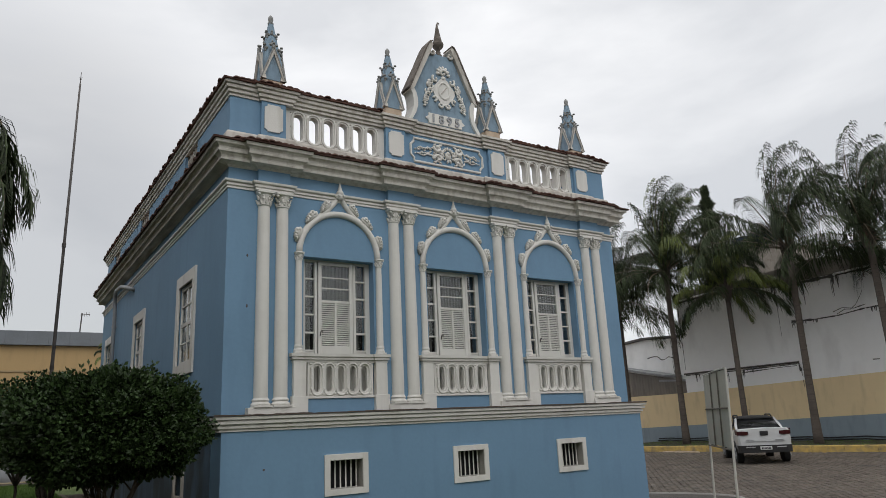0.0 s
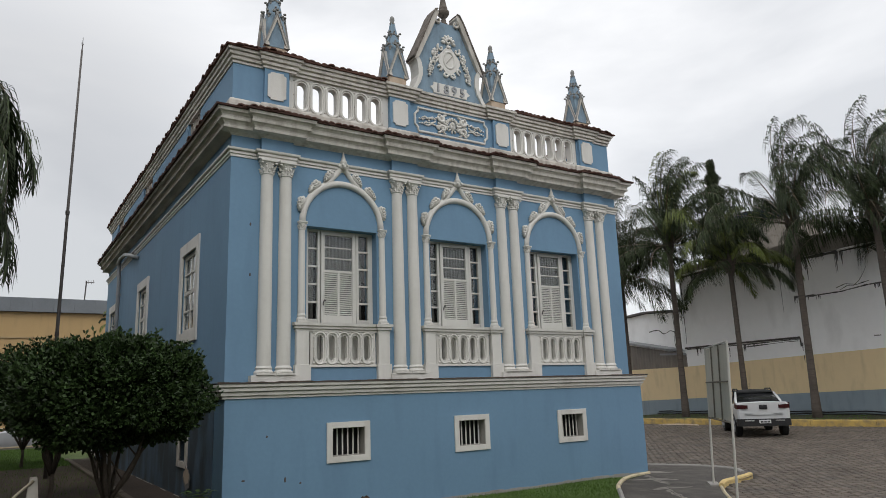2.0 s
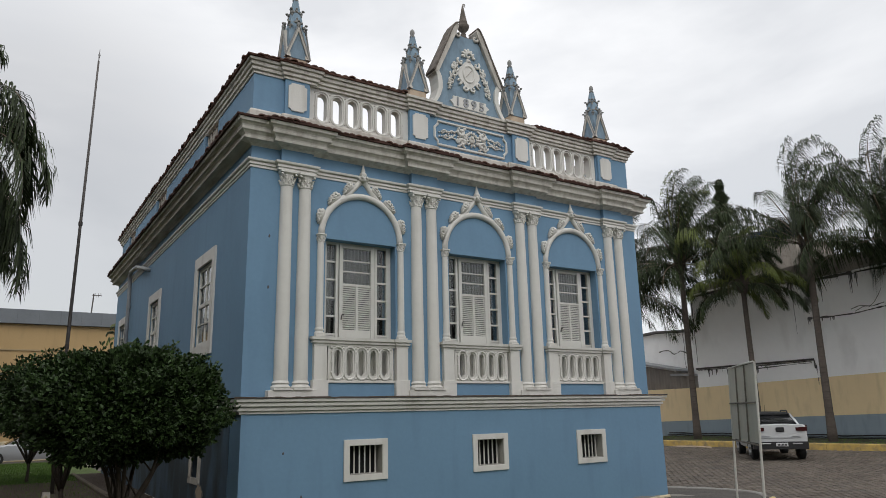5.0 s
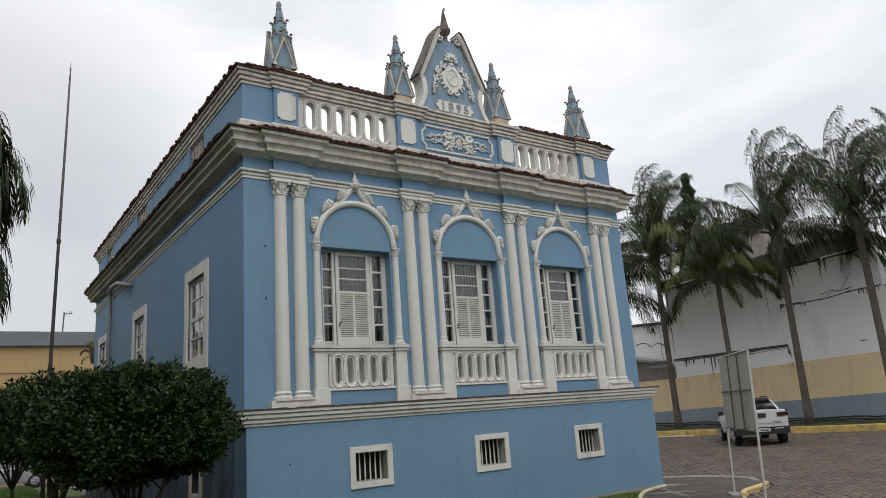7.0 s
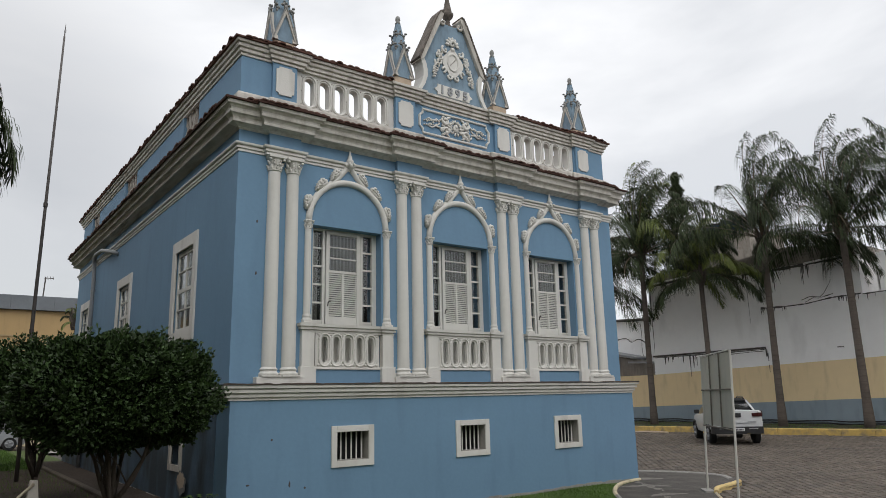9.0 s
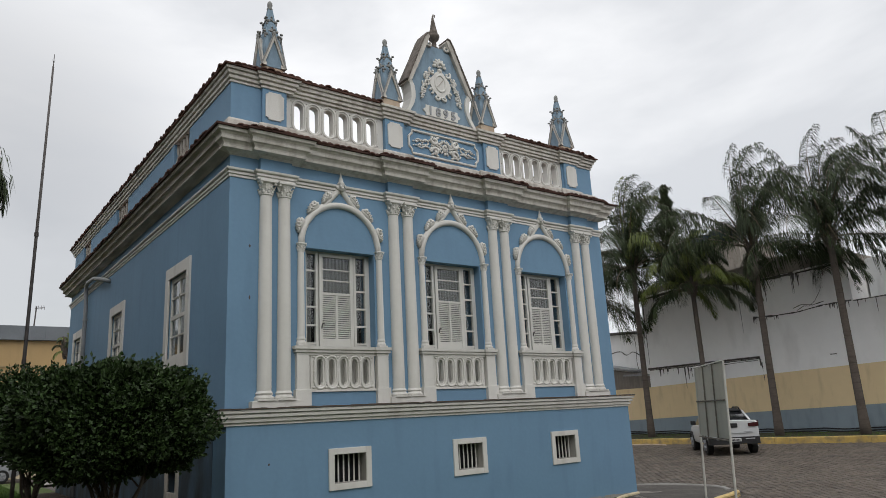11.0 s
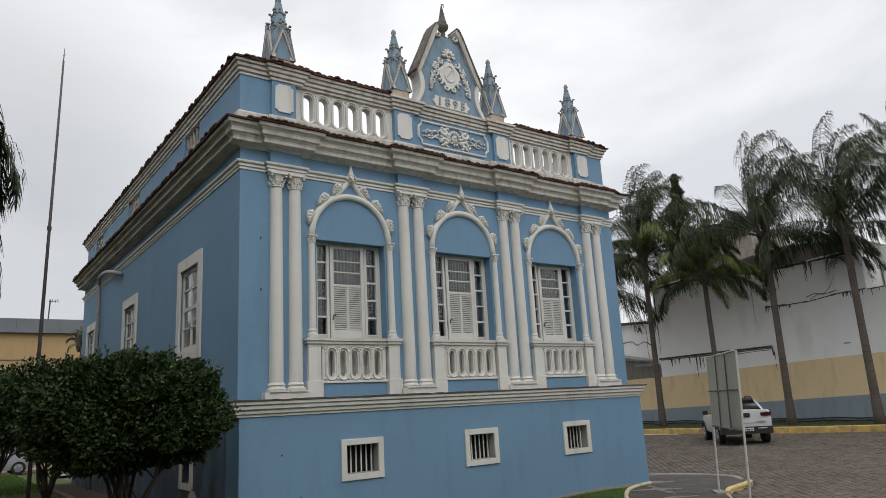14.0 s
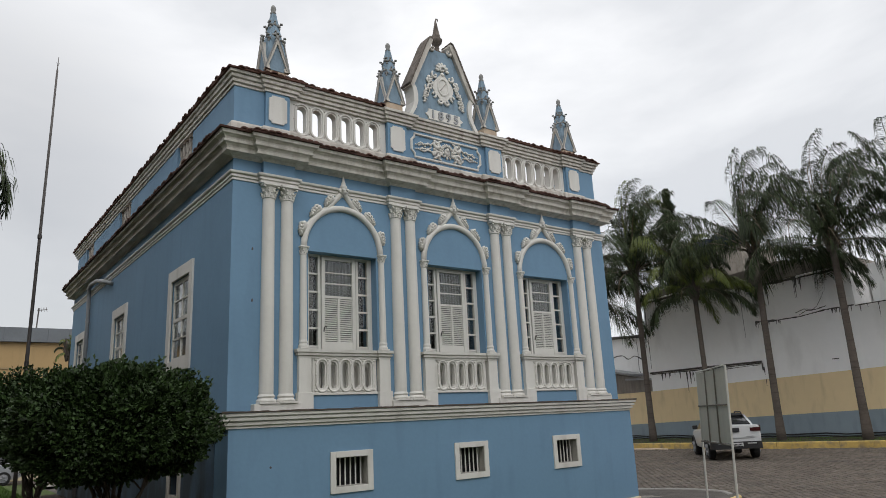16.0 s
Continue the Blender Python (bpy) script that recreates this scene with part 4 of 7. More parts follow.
# ---------- spires ----------
def spire(x, name="spire"):
    sp = new(name)
    sp.parent = house
    tagged(sp, "blue gothic spire with white gablets and crockets")
    sp.location = (x, PY + 0.19, 7.77)
    h = 0.205
    bm = bmesh.new()
    box(bm, -h * 0.92, h * 0.92, -h * 0.92, h * 0.92, 0, 0.2, 0.012)
    part("base", bm, BEIGE, sp, "beige base with flaking plaster")
    bm = bmesh.new()
    rings = [[bm.verts.new((sx * r, sy * r, z)) for sx, sy in ((-1, -1), (1, -1), (1, 1), (-1, 1))] for r, z in ((h * 0.86, 0.2), (h * 0.84, 0.55), (h * 0.17, 1.46))]
    for a, b in zip(rings, rings[1:]):
        for k in range(4):
            bm.faces.new((a[k], a[(k + 1) % 4], b[(k + 1) % 4], b[k]))
    bm.faces.new(rings[-1])
    bm.faces.new(rings[0][::-1])
    part("shaft", bm, BLUE_OLD, sp)
    for k in range(4):
        turn = Matrix.Rotation(k * math.pi / 2, 4, "Z")
        bm = bmesh.new()
        slab(bm, [(-h * 0.88, 0.2), (h * 0.88, 0.2), (0, 0.78)], -h * 0.96, -h * 0.70)
        bmesh.ops.transform(bm, matrix=turn, verts=bm.verts)
        part("tympanum", bm, BLUE_OLD, sp)
        bm = bmesh.new()
        slab(bm, [(-h * 1.12, 0.2), (-h * 0.92, 0.2), (0, 0.72), (h * 0.92, 0.2), (h * 1.12, 0.2), (0, 0.82)], -h * 1.10, -h * 0.66)
        bmesh.ops.transform(bm, matrix=turn, verts=bm.verts)
        gab = part("gablet", bm, WHITE_DIRTY, sp)
        bm = bmesh.new()
        for sx in (-1, 1):
            tube(bm, [(sx * h * 1.13, -h * 1.08, 0.2), (sx * h * 0.06, -h * 1.08, 0.83)], 0.014, seg=5)
        bmesh.ops.transform(bm, matrix=turn, verts=bm.verts)
        part("mouldy_edge", bm, CROCKET, gab, "dark mouldy upper edge")
        bits = [[((0, -h * 0.98, 0.86), (0.045, 0.045, 0.06)), ((0.05, -h * 0.98, 0.90), (0.036, 0.03, 0.028)), ((-0.05, -h * 0.98, 0.90), (0.036, 0.03, 0.028)), ((0, -h * 1.05, 0.93), (0.03, 0.03, 0.025))]]
        for z in (0.86, 1.16):
            q = h * (0.84 - 0.67 * (z - 0.55) / 0.87)
            bits.append([((q, -q, z), (0.045, 0.045, 0.035)), ((q + 0.035, -q - 0.035, z + 0.04), (0.034, 0.034, 0.022)), ((q + 0.01, -q - 0.01, z - 0.05), (0.022, 0.022, 0.035))])
        for z in (0.98, 1.2):
            q = h * (0.84 - 0.67 * (z - 0.55) / 0.87)
            bits.append([((0, -q, z), (0.034, 0.034, 0.045)), ((-0.04, -q, z - 0.025), (0.032, 0.026, 0.024)), ((0.04, -q, z - 0.025), (0.032, 0.026, 0.024)), ((0, -q - 0.02, z + 0.045), (0.022, 0.024, 0.022))])
        for group in bits:
            bm = bmesh.new()
            for p, size in group:
                lump(bm, p, size)
            bmesh.ops.transform(bm, matrix=turn, verts=bm.verts)
            part("crocket", bm, CROCKET, sp)
    bm = bmesh.new()
    lathe(bm, [(h * 0.16, 1.41), (0.058, 1.45), (0.036, 1.49), (0.052, 1.53), (0.045, 1.58), (0.015, 1.62)], seg=10)
    part("tip", bm, CROCKET, sp, smooth=True)


for c in PIERS:
    spire(c)

# ---------- pediment ----------
GY0, GY1 = PY + 0.06, PY + 0.28
side_r = [(0.86, 7.76), (0.80, 7.84), (0.72, 7.98), (0.665, 8.14), (0.66, 8.28), (0.68, 8.42), (0.74, 8.52)]
top_r = [(0.25, 9.57), (0.15, 9.51), (0.06, 9.50)]
outline = side_r + top_r + [(-x, z) for x, z in reversed(side_r + top_r)]
bm = bmesh.new()
slab(bm, outline, GY0, GY1)
gable = part("pediment", bm, BLUE_OLD, house, "pale blue pediment with white raking edges")
for s in (-1, 1):
    bm = bmesh.new()
    rake = [(0.82, 8.475), (0.85, 8.53), (0.575, 9.14), (0.385, 9.58), (0.30, 9.72), (0.25, 9.74), (0.22, 9.68), (0.295, 9.50), (0.505, 9.04), (0.73, 8.55)]
    slab(bm, [(s * x, z) for x, z in rake], GY0 - 0.07, GY1 + 0.02)
    edge = part("raking_edge", bm, WHITE_DIRTY, gable, "weathered white raking edge")
    bm = bmesh.new()
    lip = [(0.845, 8.50), (0.875, 8.535), (0.593, 9.15), (0.403, 9.59), (0.313, 9.745), (0.245, 9.77), (0.24, 9.742), (0.297, 9.722), (0.38, 9.58), (0.57, 9.14)]
    slab(bm, [(s * x, z) for x, z in lip], GY0 - 0.09, GY1 + 0.03)
    part("drip_edge", bm, MOULDY_STUCCO, edge, "mouldy drip edge")
    bm = bmesh.new()
    band = [(0.85, 8.50), (0.80, 8.49), (0.77, 8.42), (0.75, 8.30), (0.75, 8.16), (0.80, 8.0), (0.88, 7.86), (0.93, 7.78)]
    inner = [(x - 0.10, z + 0.02) for x, z in reversed(band[2:])]
    slab(bm, [(s * x, z) for x, z in band + inner + [(0.74, 8.58)]], GY0 - 0.05, GY1 + 0.04)
    part("side_scroll", bm, WHITE, gable, "white concave side scroll")
    bm = bmesh.new()
    volute(bm, s * 0.215, GY0 - 0.02, 9.53, 0.10, math.pi * (0.35 if s > 0 else 0.65), -s * 5.0, 0.028)
    part("volute", bm, WHITE_DIRTY, gable, smooth=True)
bm = bmesh.new()
lathe(bm, [(0.085, 0), (0.09, 0.06), (0.05, 0.10), (0.058, 0.15), (0.042, 0.18), (0.055, 0.21), (0.11, 0.27), (0.13, 0.33), (0.125, 0.36), (0.08, 0.385), (0.095, 0.41), (0.085, 0.46), (0.062, 0.57), (0.036, 0.72), (0.014, 0.84)], (0.0, GY0 + 0.10, 9.48), 16)
tube(bm, [(0.0, GY0 + 0.10, 10.26), (0.02, GY0 + 0.10, 10.36), (0.055, GY0 + 0.10, 10.37), (0.06, GY0 + 0.10, 10.30)], [0.02, 0.016, 0.013, 0.006], seg=6)
part("urn_finial", bm, MOULDY_STUCCO, gable, "dark weathered urn finial", smooth=True)
# cartouche
y = GY0 - 0.02
zc = 8.66
bm = bmesh.new()
tube(bm, [(0.02 + 0.135 * math.cos(2 * math.pi * k / 28), y, zc + 0.185 * math.sin(2 * math.pi * k / 28)) for k in range(28)], 0.026, seg=8, closed=True)
slab(bm, [(0.02 + 0.25 * math.cos(2 * math.pi * k / 32) * (1 + 0.10 * math.cos(8 * math.pi * k / 32)), zc - 0.02 + 0.29 * math.sin(2 * math.pi * k / 32) * (1 + 0.08 * math.cos(8 * math.pi * k / 32))) for k in range(32)], y - 0.005, y + 0.03)
cart = part("cartouche", bm, WHITE, gable, "white oval cartouche", smooth=False)
bm = bmesh.new()
for s in (-1, 1):
    volute(bm, s * 0.20 + 0.02, y, zc + 0.24, 0.09, math.pi * (0.3 if s > 0 else 0.7), -s * 4.5, 0.026)
    volute(bm, s * 0.25 + 0.02, y, zc - 0.20, 0.08, -math.pi / 2, -s * 4.5, 0.024)
    volute(bm, s * 0.10 + 0.02, y, zc - 0.33, 0.075, math.pi * 0.9 if s > 0 else 0.1, s * 4.5, 0.024)
    volute(bm, s * 0.36 + 0.02, y, zc + 0.07, 0.07, math.pi * (0.4 if s > 0 else 0.6), -s * 4.2, 0.02)
    volute(bm, s * 0.40 + 0.02, y, zc - 0.09, 0.07, math.pi * (0.2 if s > 0 else 0.8), -s * 4.2, 0.02)
    # leafy scrolls that hang beside the shield
    for q in range(6):
        a = q / 5
        gx, gz = 0.02 + s * (0.31 + 0.14 * a + 0.03 * math.sin(5 * q)), zc + 0.16 - 0.52 * a
        volute(bm, gx, y - 0.004, gz, 0.075 - 0.025 * a, math.pi * (0.1 if s > 0 else 0.9) + 0.9 * q, -s * 4.0, 0.022 - 0.006 * a)
        for d in (-0.5, 0.6):
            lump(bm, (gx + s * 0.06 * math.cos(d), y - 0.01, gz - 0.05 + 0.05 * math.sin(d)), (0.072 - 0.022 * a, 0.032, 0.027), s * (0.8 + d))
    volute(bm, s * 0.42 + 0.02, y, zc - 0.24, 0.075, math.pi * (0.2 if s > 0 else 0.8), -s * 4.2, 0.022)
volute(bm, 0.02, y, zc + 0.41, 0.10, 0.0, 5.5, 0.03)
for q in range(7):
    a = math.pi * q / 6
    lump(bm, (0.02 + 0.13 * math.cos(a), y, zc + 0.39 + 0.14 * math.sin(a)), (0.042, 0.03, 0.06), math.pi / 2 - a)
lump(bm, (0.02, y, zc + 0.30), (0.07, 0.03, 0.05))
part("stucco_garland", bm, WHITE, cart, "white stucco scrolls and garland", smooth=True)
bm = bmesh.new()
tube(bm, [(-0.06, y - 0.012, zc - 0.09), (0.09, y - 0.012, zc + 0.09)], 0.008, seg=6)
part("oval_bar", bm, WHITE_DIRTY, cart)
# date plaque
bm = bmesh.new()
pl = [(-0.40, 7.86), (0.42, 7.86), (0.42, 7.91), (0.50, 7.97), (0.42, 8.03), (0.42, 8.085), (-0.40, 8.085), (-0.40, 8.03), (-0.48, 7.97), (-0.40, 7.91)]
slab(bm, [(x + 0.01, z) for x, z in pl], y - 0.012, y + 0.03)
plaque = part("date_plaque", bm, WHITE, gable, "white plaque with raised date 1895")
for k, digit in enumerate("1895"):
    cu = bpy.data.curves.new("digit", "FONT")
    cu.body, cu.size, cu.extrude, cu.align_x, cu.align_y, cu.offset = digit, 0.255, 0.014, "CENTER", "CENTER", 0.006
    tmp = new("digit_text", cu)
    me = bpy.data.meshes.new_from_object(tmp.evaluated_get(bpy.context.evaluated_depsgraph_get()))
    bpy.data.objects.remove(tmp)
    bpy.data.curves.remove(cu)
    me.materials.clear()
    me.materials.append(GREY_PIPE)
    digit_ob = new("digit", me)
    digit_ob.parent = plaque
    digit_ob.matrix_basis = pose(-0.285 + 0.197 * k, y - 0.02, 7.965, 90, 0, 0)


# ---------- ground ----------
def sheet(name, pts, z, mat, label="", kind="structure", category=""):
    bm = bmesh.new()
    bm.faces.new([bm.verts.new((x, y, z)) for x, y in pts])
    return tagged(part(name, bm, mat), label, category, "", kind)


def mesh_from(name, verts, faces, mat, parent=None, label="", kind="", category=""):
    me = bpy.data.meshes.new(name)
    me.from_pydata(verts, [], faces)
    me.materials.append(mat)
    ob = new(name, me)
    if parent:
        ob.parent = parent
    return tagged(ob, label, category, "", kind)


def lawn_z(x, y):
    q = min(1.0, max(0.0, (-0.8 - x) / 3.4))
    return 0.01 + 0.18 * q * q * (3 - 2 * q) + 0.012 * math.sin(1.7 * x + 0.6 * y) * math.sin(1.1 * y - 0.4 * x)


def curve_points(pts, step):
    """Evenly spaced points on a smooth line through pts."""
    fine = []
    for i in range(len(pts) - 1):
        p = [Vector(pts[max(0, min(len(pts) - 1, i + k))]) for k in (-1, 0, 1, 2)]
        for k in range(12):
            t = k / 12
            fine.append(0.5 * (2 * p[1] + (p[2] - p[0]) * t + (2 * p[0] - 5 * p[1] + 4 * p[2] - p[3]) * t * t + (3 * p[1] - p[0] - 3 * p[2] + p[3]) * t ** 3))
    fine.append(Vector(pts[-1]))
    out, left = [fine[0]], step
    for a, b in zip(fine, fine[1:]):
        d = (b - a).length
        while d >= left:
            a = a + (b - a) * (left / d)
            out.append(a.copy())
            d = (b - a).length
            left = step
        left -= d
    return out


GRASS_EDGE = [(4.62, 0.02), (4.0, -0.12), (3.35, -0.42), (2.6, -1.0), (2.0, -1.62), (1.1, -2.55), (-0.06, -4.0), (-1.5, -6.2), (-2.4, -9.0)]
YARD_EDGE = [(-1.14, -12.04), (0.26, -8.04), (1.03, -5.79), (1.68, -4.87), (2.21, -3.94), (2.82, -3.25), (3.51, -2.65), (4.36, -2.06), (5.01, -1.96), (5.66, -1.76), (6.21, -1.40), (6.48, -0.85), (6.51, -0.15), (6.31, 0.60), (5.76, 1.56), (5.26, 3.96), (5.16, 8.96), (5.16, 15.96)]
grass_line, yard_line = curve_points(GRASS_EDGE, 0.25), curve_points(YARD_EDGE, 0.25)

sheet("ground", [(-2500, -2500), (2500, -2500), (2500, 2500), (-2500, 2500)], -0.12, ASPHALT, "dark asphalt and earth ground reaching the horizon", category="ground")


def edge_x(line, y, default):
    """Where a line that runs up the plan crosses y."""
    for a, b in zip(line, line[1:]):
        if min(a.y, b.y) <= y <= max(a.y, b.y) and abs(a.y - b.y) > 1e-6:
            return a.x + (b.x - a.x) * (y - a.y) / (b.y - a.y)
    return default


bm = bmesh.new()
prev = None
for k in range(241):
    y = -9.0 + 0.1 * k
    x0 = edge_x(grass_line, y, 4.5) if y < 0.02 else 4.5
    x1 = edge_x(yard_line, y, 5.1)
    now = [bm.verts.new((x0, y, 0.0)), bm.verts.new((max(x1, x0 + 0.05), y, 0.0))]
    if prev:
        bm.faces.new((prev[0], prev[1], now[1], now[0]))
    prev = now
tagged(part("driveway", bm, ASPHALT), "patched grey asphalt drive beside the lawn", "driveway", "", "structure")
# paler worn patches of the asphalt
rng = random.Random(4)


def blot(name, cx, cy, a, b, turn, z, mat, label, rough=0.25, n=26):
    bm = bmesh.new()
    vs = []
    for k in range(n):
        t = 2 * math.pi * k / n
        r = 1 + rough * (rng.random() - 0.5) + rough * 0.6 * math.sin(3 * t + cx)
        x, y = a * r * math.cos(t), b * r * math.sin(t)
        vs.append(bm.verts.new((cx + x * math.cos(turn) - y * math.sin(turn), cy + x * math.sin(turn) + y * math.cos(turn), z)))
    bm.faces.new(vs)
    return tagged(part(name, bm, mat), label, "patch", "", "structure")


WORN = material("worn_asphalt", (0.25, 0.23, 0.205), rough=0.95, vary=0.25, grain=25, stain=0.7, stain_color=(0.085, 0.083, 0.08), stretch=(2.2, 2.2, 1), bump=0.5, bump_scale=120)
for q in ((4.7, 0.15, 0.55, 0.16, -0.5), (3.9, -0.75, 0.45, 0.14, -0.7), (3.1, -1.75, 0.35, 0.12, -0.3), (1.9, -2.9, 0.5, 0.16, -0.8)):
    blot("worn_patch", *q, 0.006, WORN, "pale worn patch in the asphalt", 0.5)
# cracks in the asphalt
for path in ([(5.0, 0.9), (4.6, 0.2), (4.2, -0.35), (3.8, -0.9), (3.55, -1.35), (2.9, -1.9), (2.5, -2.5), (2.1, -2.9), (1.3, -3.6)], [(3.55, -1.35), (3.9, -1.75), (4.4, -1.8)], [(4.2, -0.35), (4.6, -0.5), (4.9, -0.9)]):
    bm = bmesh.new()
    line = [p + Vector((rng.uniform(-0.04, 0.04), rng.uniform(-0.04, 0.04))) for p in curve_points(path, 0.09)]
    if len(path) > 4:
        wide = [0.05 + 0.22 * abs(noise.noise((k * 0.31, 2.0, 0.0))) + 0.05 * rng.random() for k in range(len(line))]
        a = [bm.verts.new((p.x - w * 0.9, p.y - w * 0.5, 0.005)) for p, w in zip(line, wide)]
        b = [bm.verts.new((p.x + w * 0.9, p.y + w * 0.5, 0.005)) for p, w in zip(line, reversed(wide))]
        for i in range(len(a) - 1):
            bm.faces.new((a[i], a[i + 1], b[i + 1], b[i]))
        tagged(part("worn_patch", bm, WORN), "pale worn strip along a crack in the asphalt", "patch", "", "structure")
        bm = bmesh.new()
    a = [bm.verts.new((p.x, p.y - rng.uniform(0.004, 0.02), 0.009)) for p in line]
    b = [bm.verts.new((p.x, p.y + rng.uniform(0.004, 0.02), 0.009)) for p in line]
    for i in range(len(a) - 1):
        bm.faces.new((a[i], a[i + 1], b[i + 1], b[i]))
    tagged(part("asphalt_crack", bm, SAND), "dark crack in the asphalt", "crack", "", "structure")
bm = bmesh.new()
pts = [(-1.6, -5.9), (0.35, -4.72), (0.9, -4.5), (1.72, -4.5), (1.82, -4.72), (1.58, -5.1), (0.9, -5.05), (0.3, -5.2), (-1.1, -6.5)]
vs = [bm.verts.new((x, y, 0.012)) for x, y in pts]
fc = bm.faces.new(vs)
bmesh.ops.triangulate(bm, faces=[fc])
tagged(part("concrete_strip", bm, CONCRETE), "pale concrete strip across the drive", "strip", "", "structure")

# lawn
xs, ys = [-16 + 0.4 * k for k in range(53)], [-14 + 0.5 * k for k in range(74)]


def lawn_right(y):
    """Where the lawn ends at this y."""
    best = None
    for a, b in zip(grass_line, grass_line[1:]):
        if min(a.y, b.y) <= y <= max(a.y, b.y) and abs(a.y - b.y) > 1e-6:
            best = a.x + (b.x - a.x) * (y - a.y) / (b.y - a.y)
    return best if best is not None else (-2.4 if y < -8 else 4.55)


verts, faces = [], []
for y in ys:
    right = lawn_right(y) if y < 0.02 else -4.4
    for k in range(41):
        x = -16 + (right + 16) * (k / 40) ** 0.8
        verts.append((x, y, lawn_z(x, y)))
for j in range(len(ys) - 1):
    for k in range(40):
        a = j * 41 + k
        if ys[j] > 22.7:
            continue
        faces.append((a, a + 1, a + 42, a + 41))
mesh_from("lawn", verts, faces, GRASS_SOIL, None, "short green lawn in front of the house", "structure", "lawn")
bm = bmesh.new()
tri = [p for p in grass_line if p.y > -1.2]
a = [bm.verts.new((p.x - 0.02, p.y, lawn_z(p.x, p.y) + 0.005)) for p in tri]
b = [bm.verts.new((p.x - 0.02, 0.0, lawn_z(p.x, 0) + 0.005)) for p in tri]
for i in range(len(a) - 1):
    if abs(a[i].co.y - b[i].co.y) > 1e-4 or abs(a[i + 1].co.y - b[i + 1].co.y) > 1e-4:
        bm.faces.new((a[i], a[i + 1], b[i + 1], b[i]))
tagged(part("lawn_corner", bm, GRASS_SOIL), "corner of the lawn by the wall", "lawn", "", "structure")

nrng = np.random.default_rng(3)


def blades(name, area, count, height, label):
    """Short grass: one leaning triangle a blade."""
    verts, faces = [], []
    x0, x1, y0, y1 = area
    px, py = nrng.uniform(x0, x1, count), nrng.uniform(y0, y1, count)
    for x, y in zip(px, py):
        if y < 0.0 and x > lawn_right(y) - 0.03:
            continue
        if y > -0.02 and x > -5.35:
            continue
        z = lawn_z(x, y)
        a, h, w = nrng.uniform(0, 6.28), height * nrng.uniform(0.5, 1.2), 0.006
        dx, dy, lean = math.cos(a), math.sin(a), nrng.uniform(0.1, 0.6) * h
        i = len(verts)
        verts += [(x - w * dy, y + w * dx, z - 0.01), (x + w * dy, y - w * dx, z - 0.01), (x + lean * dx, y + lean * dy, z + h)]
        faces.append((i, i + 1, i + 2))
    mesh_from(name, verts, faces, GRASS, None, label, "stuff", "grass")


blades("grass", (-5.0, 3.4, -4.2, -0.02), 80000, 0.038, "short green mown grass in front of the house")
blades("grass", (-10.5, -5.35, 12.2, 23.0), 42000, 0.08, "sunlit grass further along the house")
blades("grass", (-10.5, -4.6, -4.2, 12.2), 7000, 0.07, "sparse shaded grass under the shrubs")

bm = bmesh.new()
rows = []
for k in range(26):
    y = -3.2 + 15.6 * k / 25
    x1 = -5.2 if y > 0 else -4.75 - 0.9 * (-y / 3.2) ** 1.5
    rows.append([bm.verts.new((x, y + 0.25 * math.sin(2.3 * x), lawn_z(x, y) + 0.008)) for x in (-10.5, -9.5, -8.5, -7.5, -6.8, -6.2, -5.7, x1)])
for r0, r1 in zip(rows, rows[1:]):
    for k in range(7):
        bm.faces.new((r0[k], r0[k + 1], r1[k + 1], r1[k]))
tagged(part("bare_soil", bm, material("brown_soil", (0.048, 0.034, 0.023), rough=1.0, vary=0.35, grain=20, bump=0.7, bump_scale=35, stain=0.5, stain_color=(0.045, 0.055, 0.02), stretch=(1, 1, 1))), "bare brown soil under the shrubs", "soil", "", "structure")

# pale render line where wall meets lawn
bm = bmesh.new()
for k in range(60):
    x = -4.55 + 9.1 * k / 60
    h = 0.045 + 0.022 * rng.random()
    z = lawn_z(x, 0)
    box(bm, x + 0.04, x + 0.04 + 9.06 / 60, -0.008 - 0.006 * rng.random(), 0.01, z - 0.05, z + h)
for k in range(26):
    y = 2.6 + 0.2 * k
    box(bm, -4.556, -4.54, y, y + 0.2, 0.18, 0.215 + 0.015 * rng.random())
tagged(part("wall_foot", bm, CONCRETE), "flaking pale foot of the wall above the grass", "wall foot", "", "structure")


# ---------- kerbs ----------
def kerb(name, pts, width, z0, z1, mat, label, stone=0.8, worn=None):
    """Kerb stones along a line, each with its own small gap."""
    k = thing(name, label, "kerb", kind="structure")
    line = curve_points(pts, 0.1)
    n = max(2, round(stone / 0.1))
    for i in range(0, len(line) - 1, n):
        seg = line[i:i + n + 1]
        if len(seg) < 2:
            continue
        bm = bmesh.new()
        h = rng.uniform(-0.006, 0.006)
        w = width / 2
        path = [(p.x, p.y) for p in seg]
        path[0] = tuple(seg[0] + (seg[1] - seg[0]).normalized() * 0.006)
        path[-1] = tuple(seg[-1] - (seg[-1] - seg[-2]).normalized() * 0.006)
        moulding(bm, path, [(-w, z0), (w, z0), (w, z1 - 0.025 + h), (w - 0.025, z1 + h), (-w + 0.02, z1 + h), (-w, z1 - 0.02 + h)])
        part("kerb_stone", bm, mat if worn is None or rng.random() > 0.3 else worn, k)
    return k


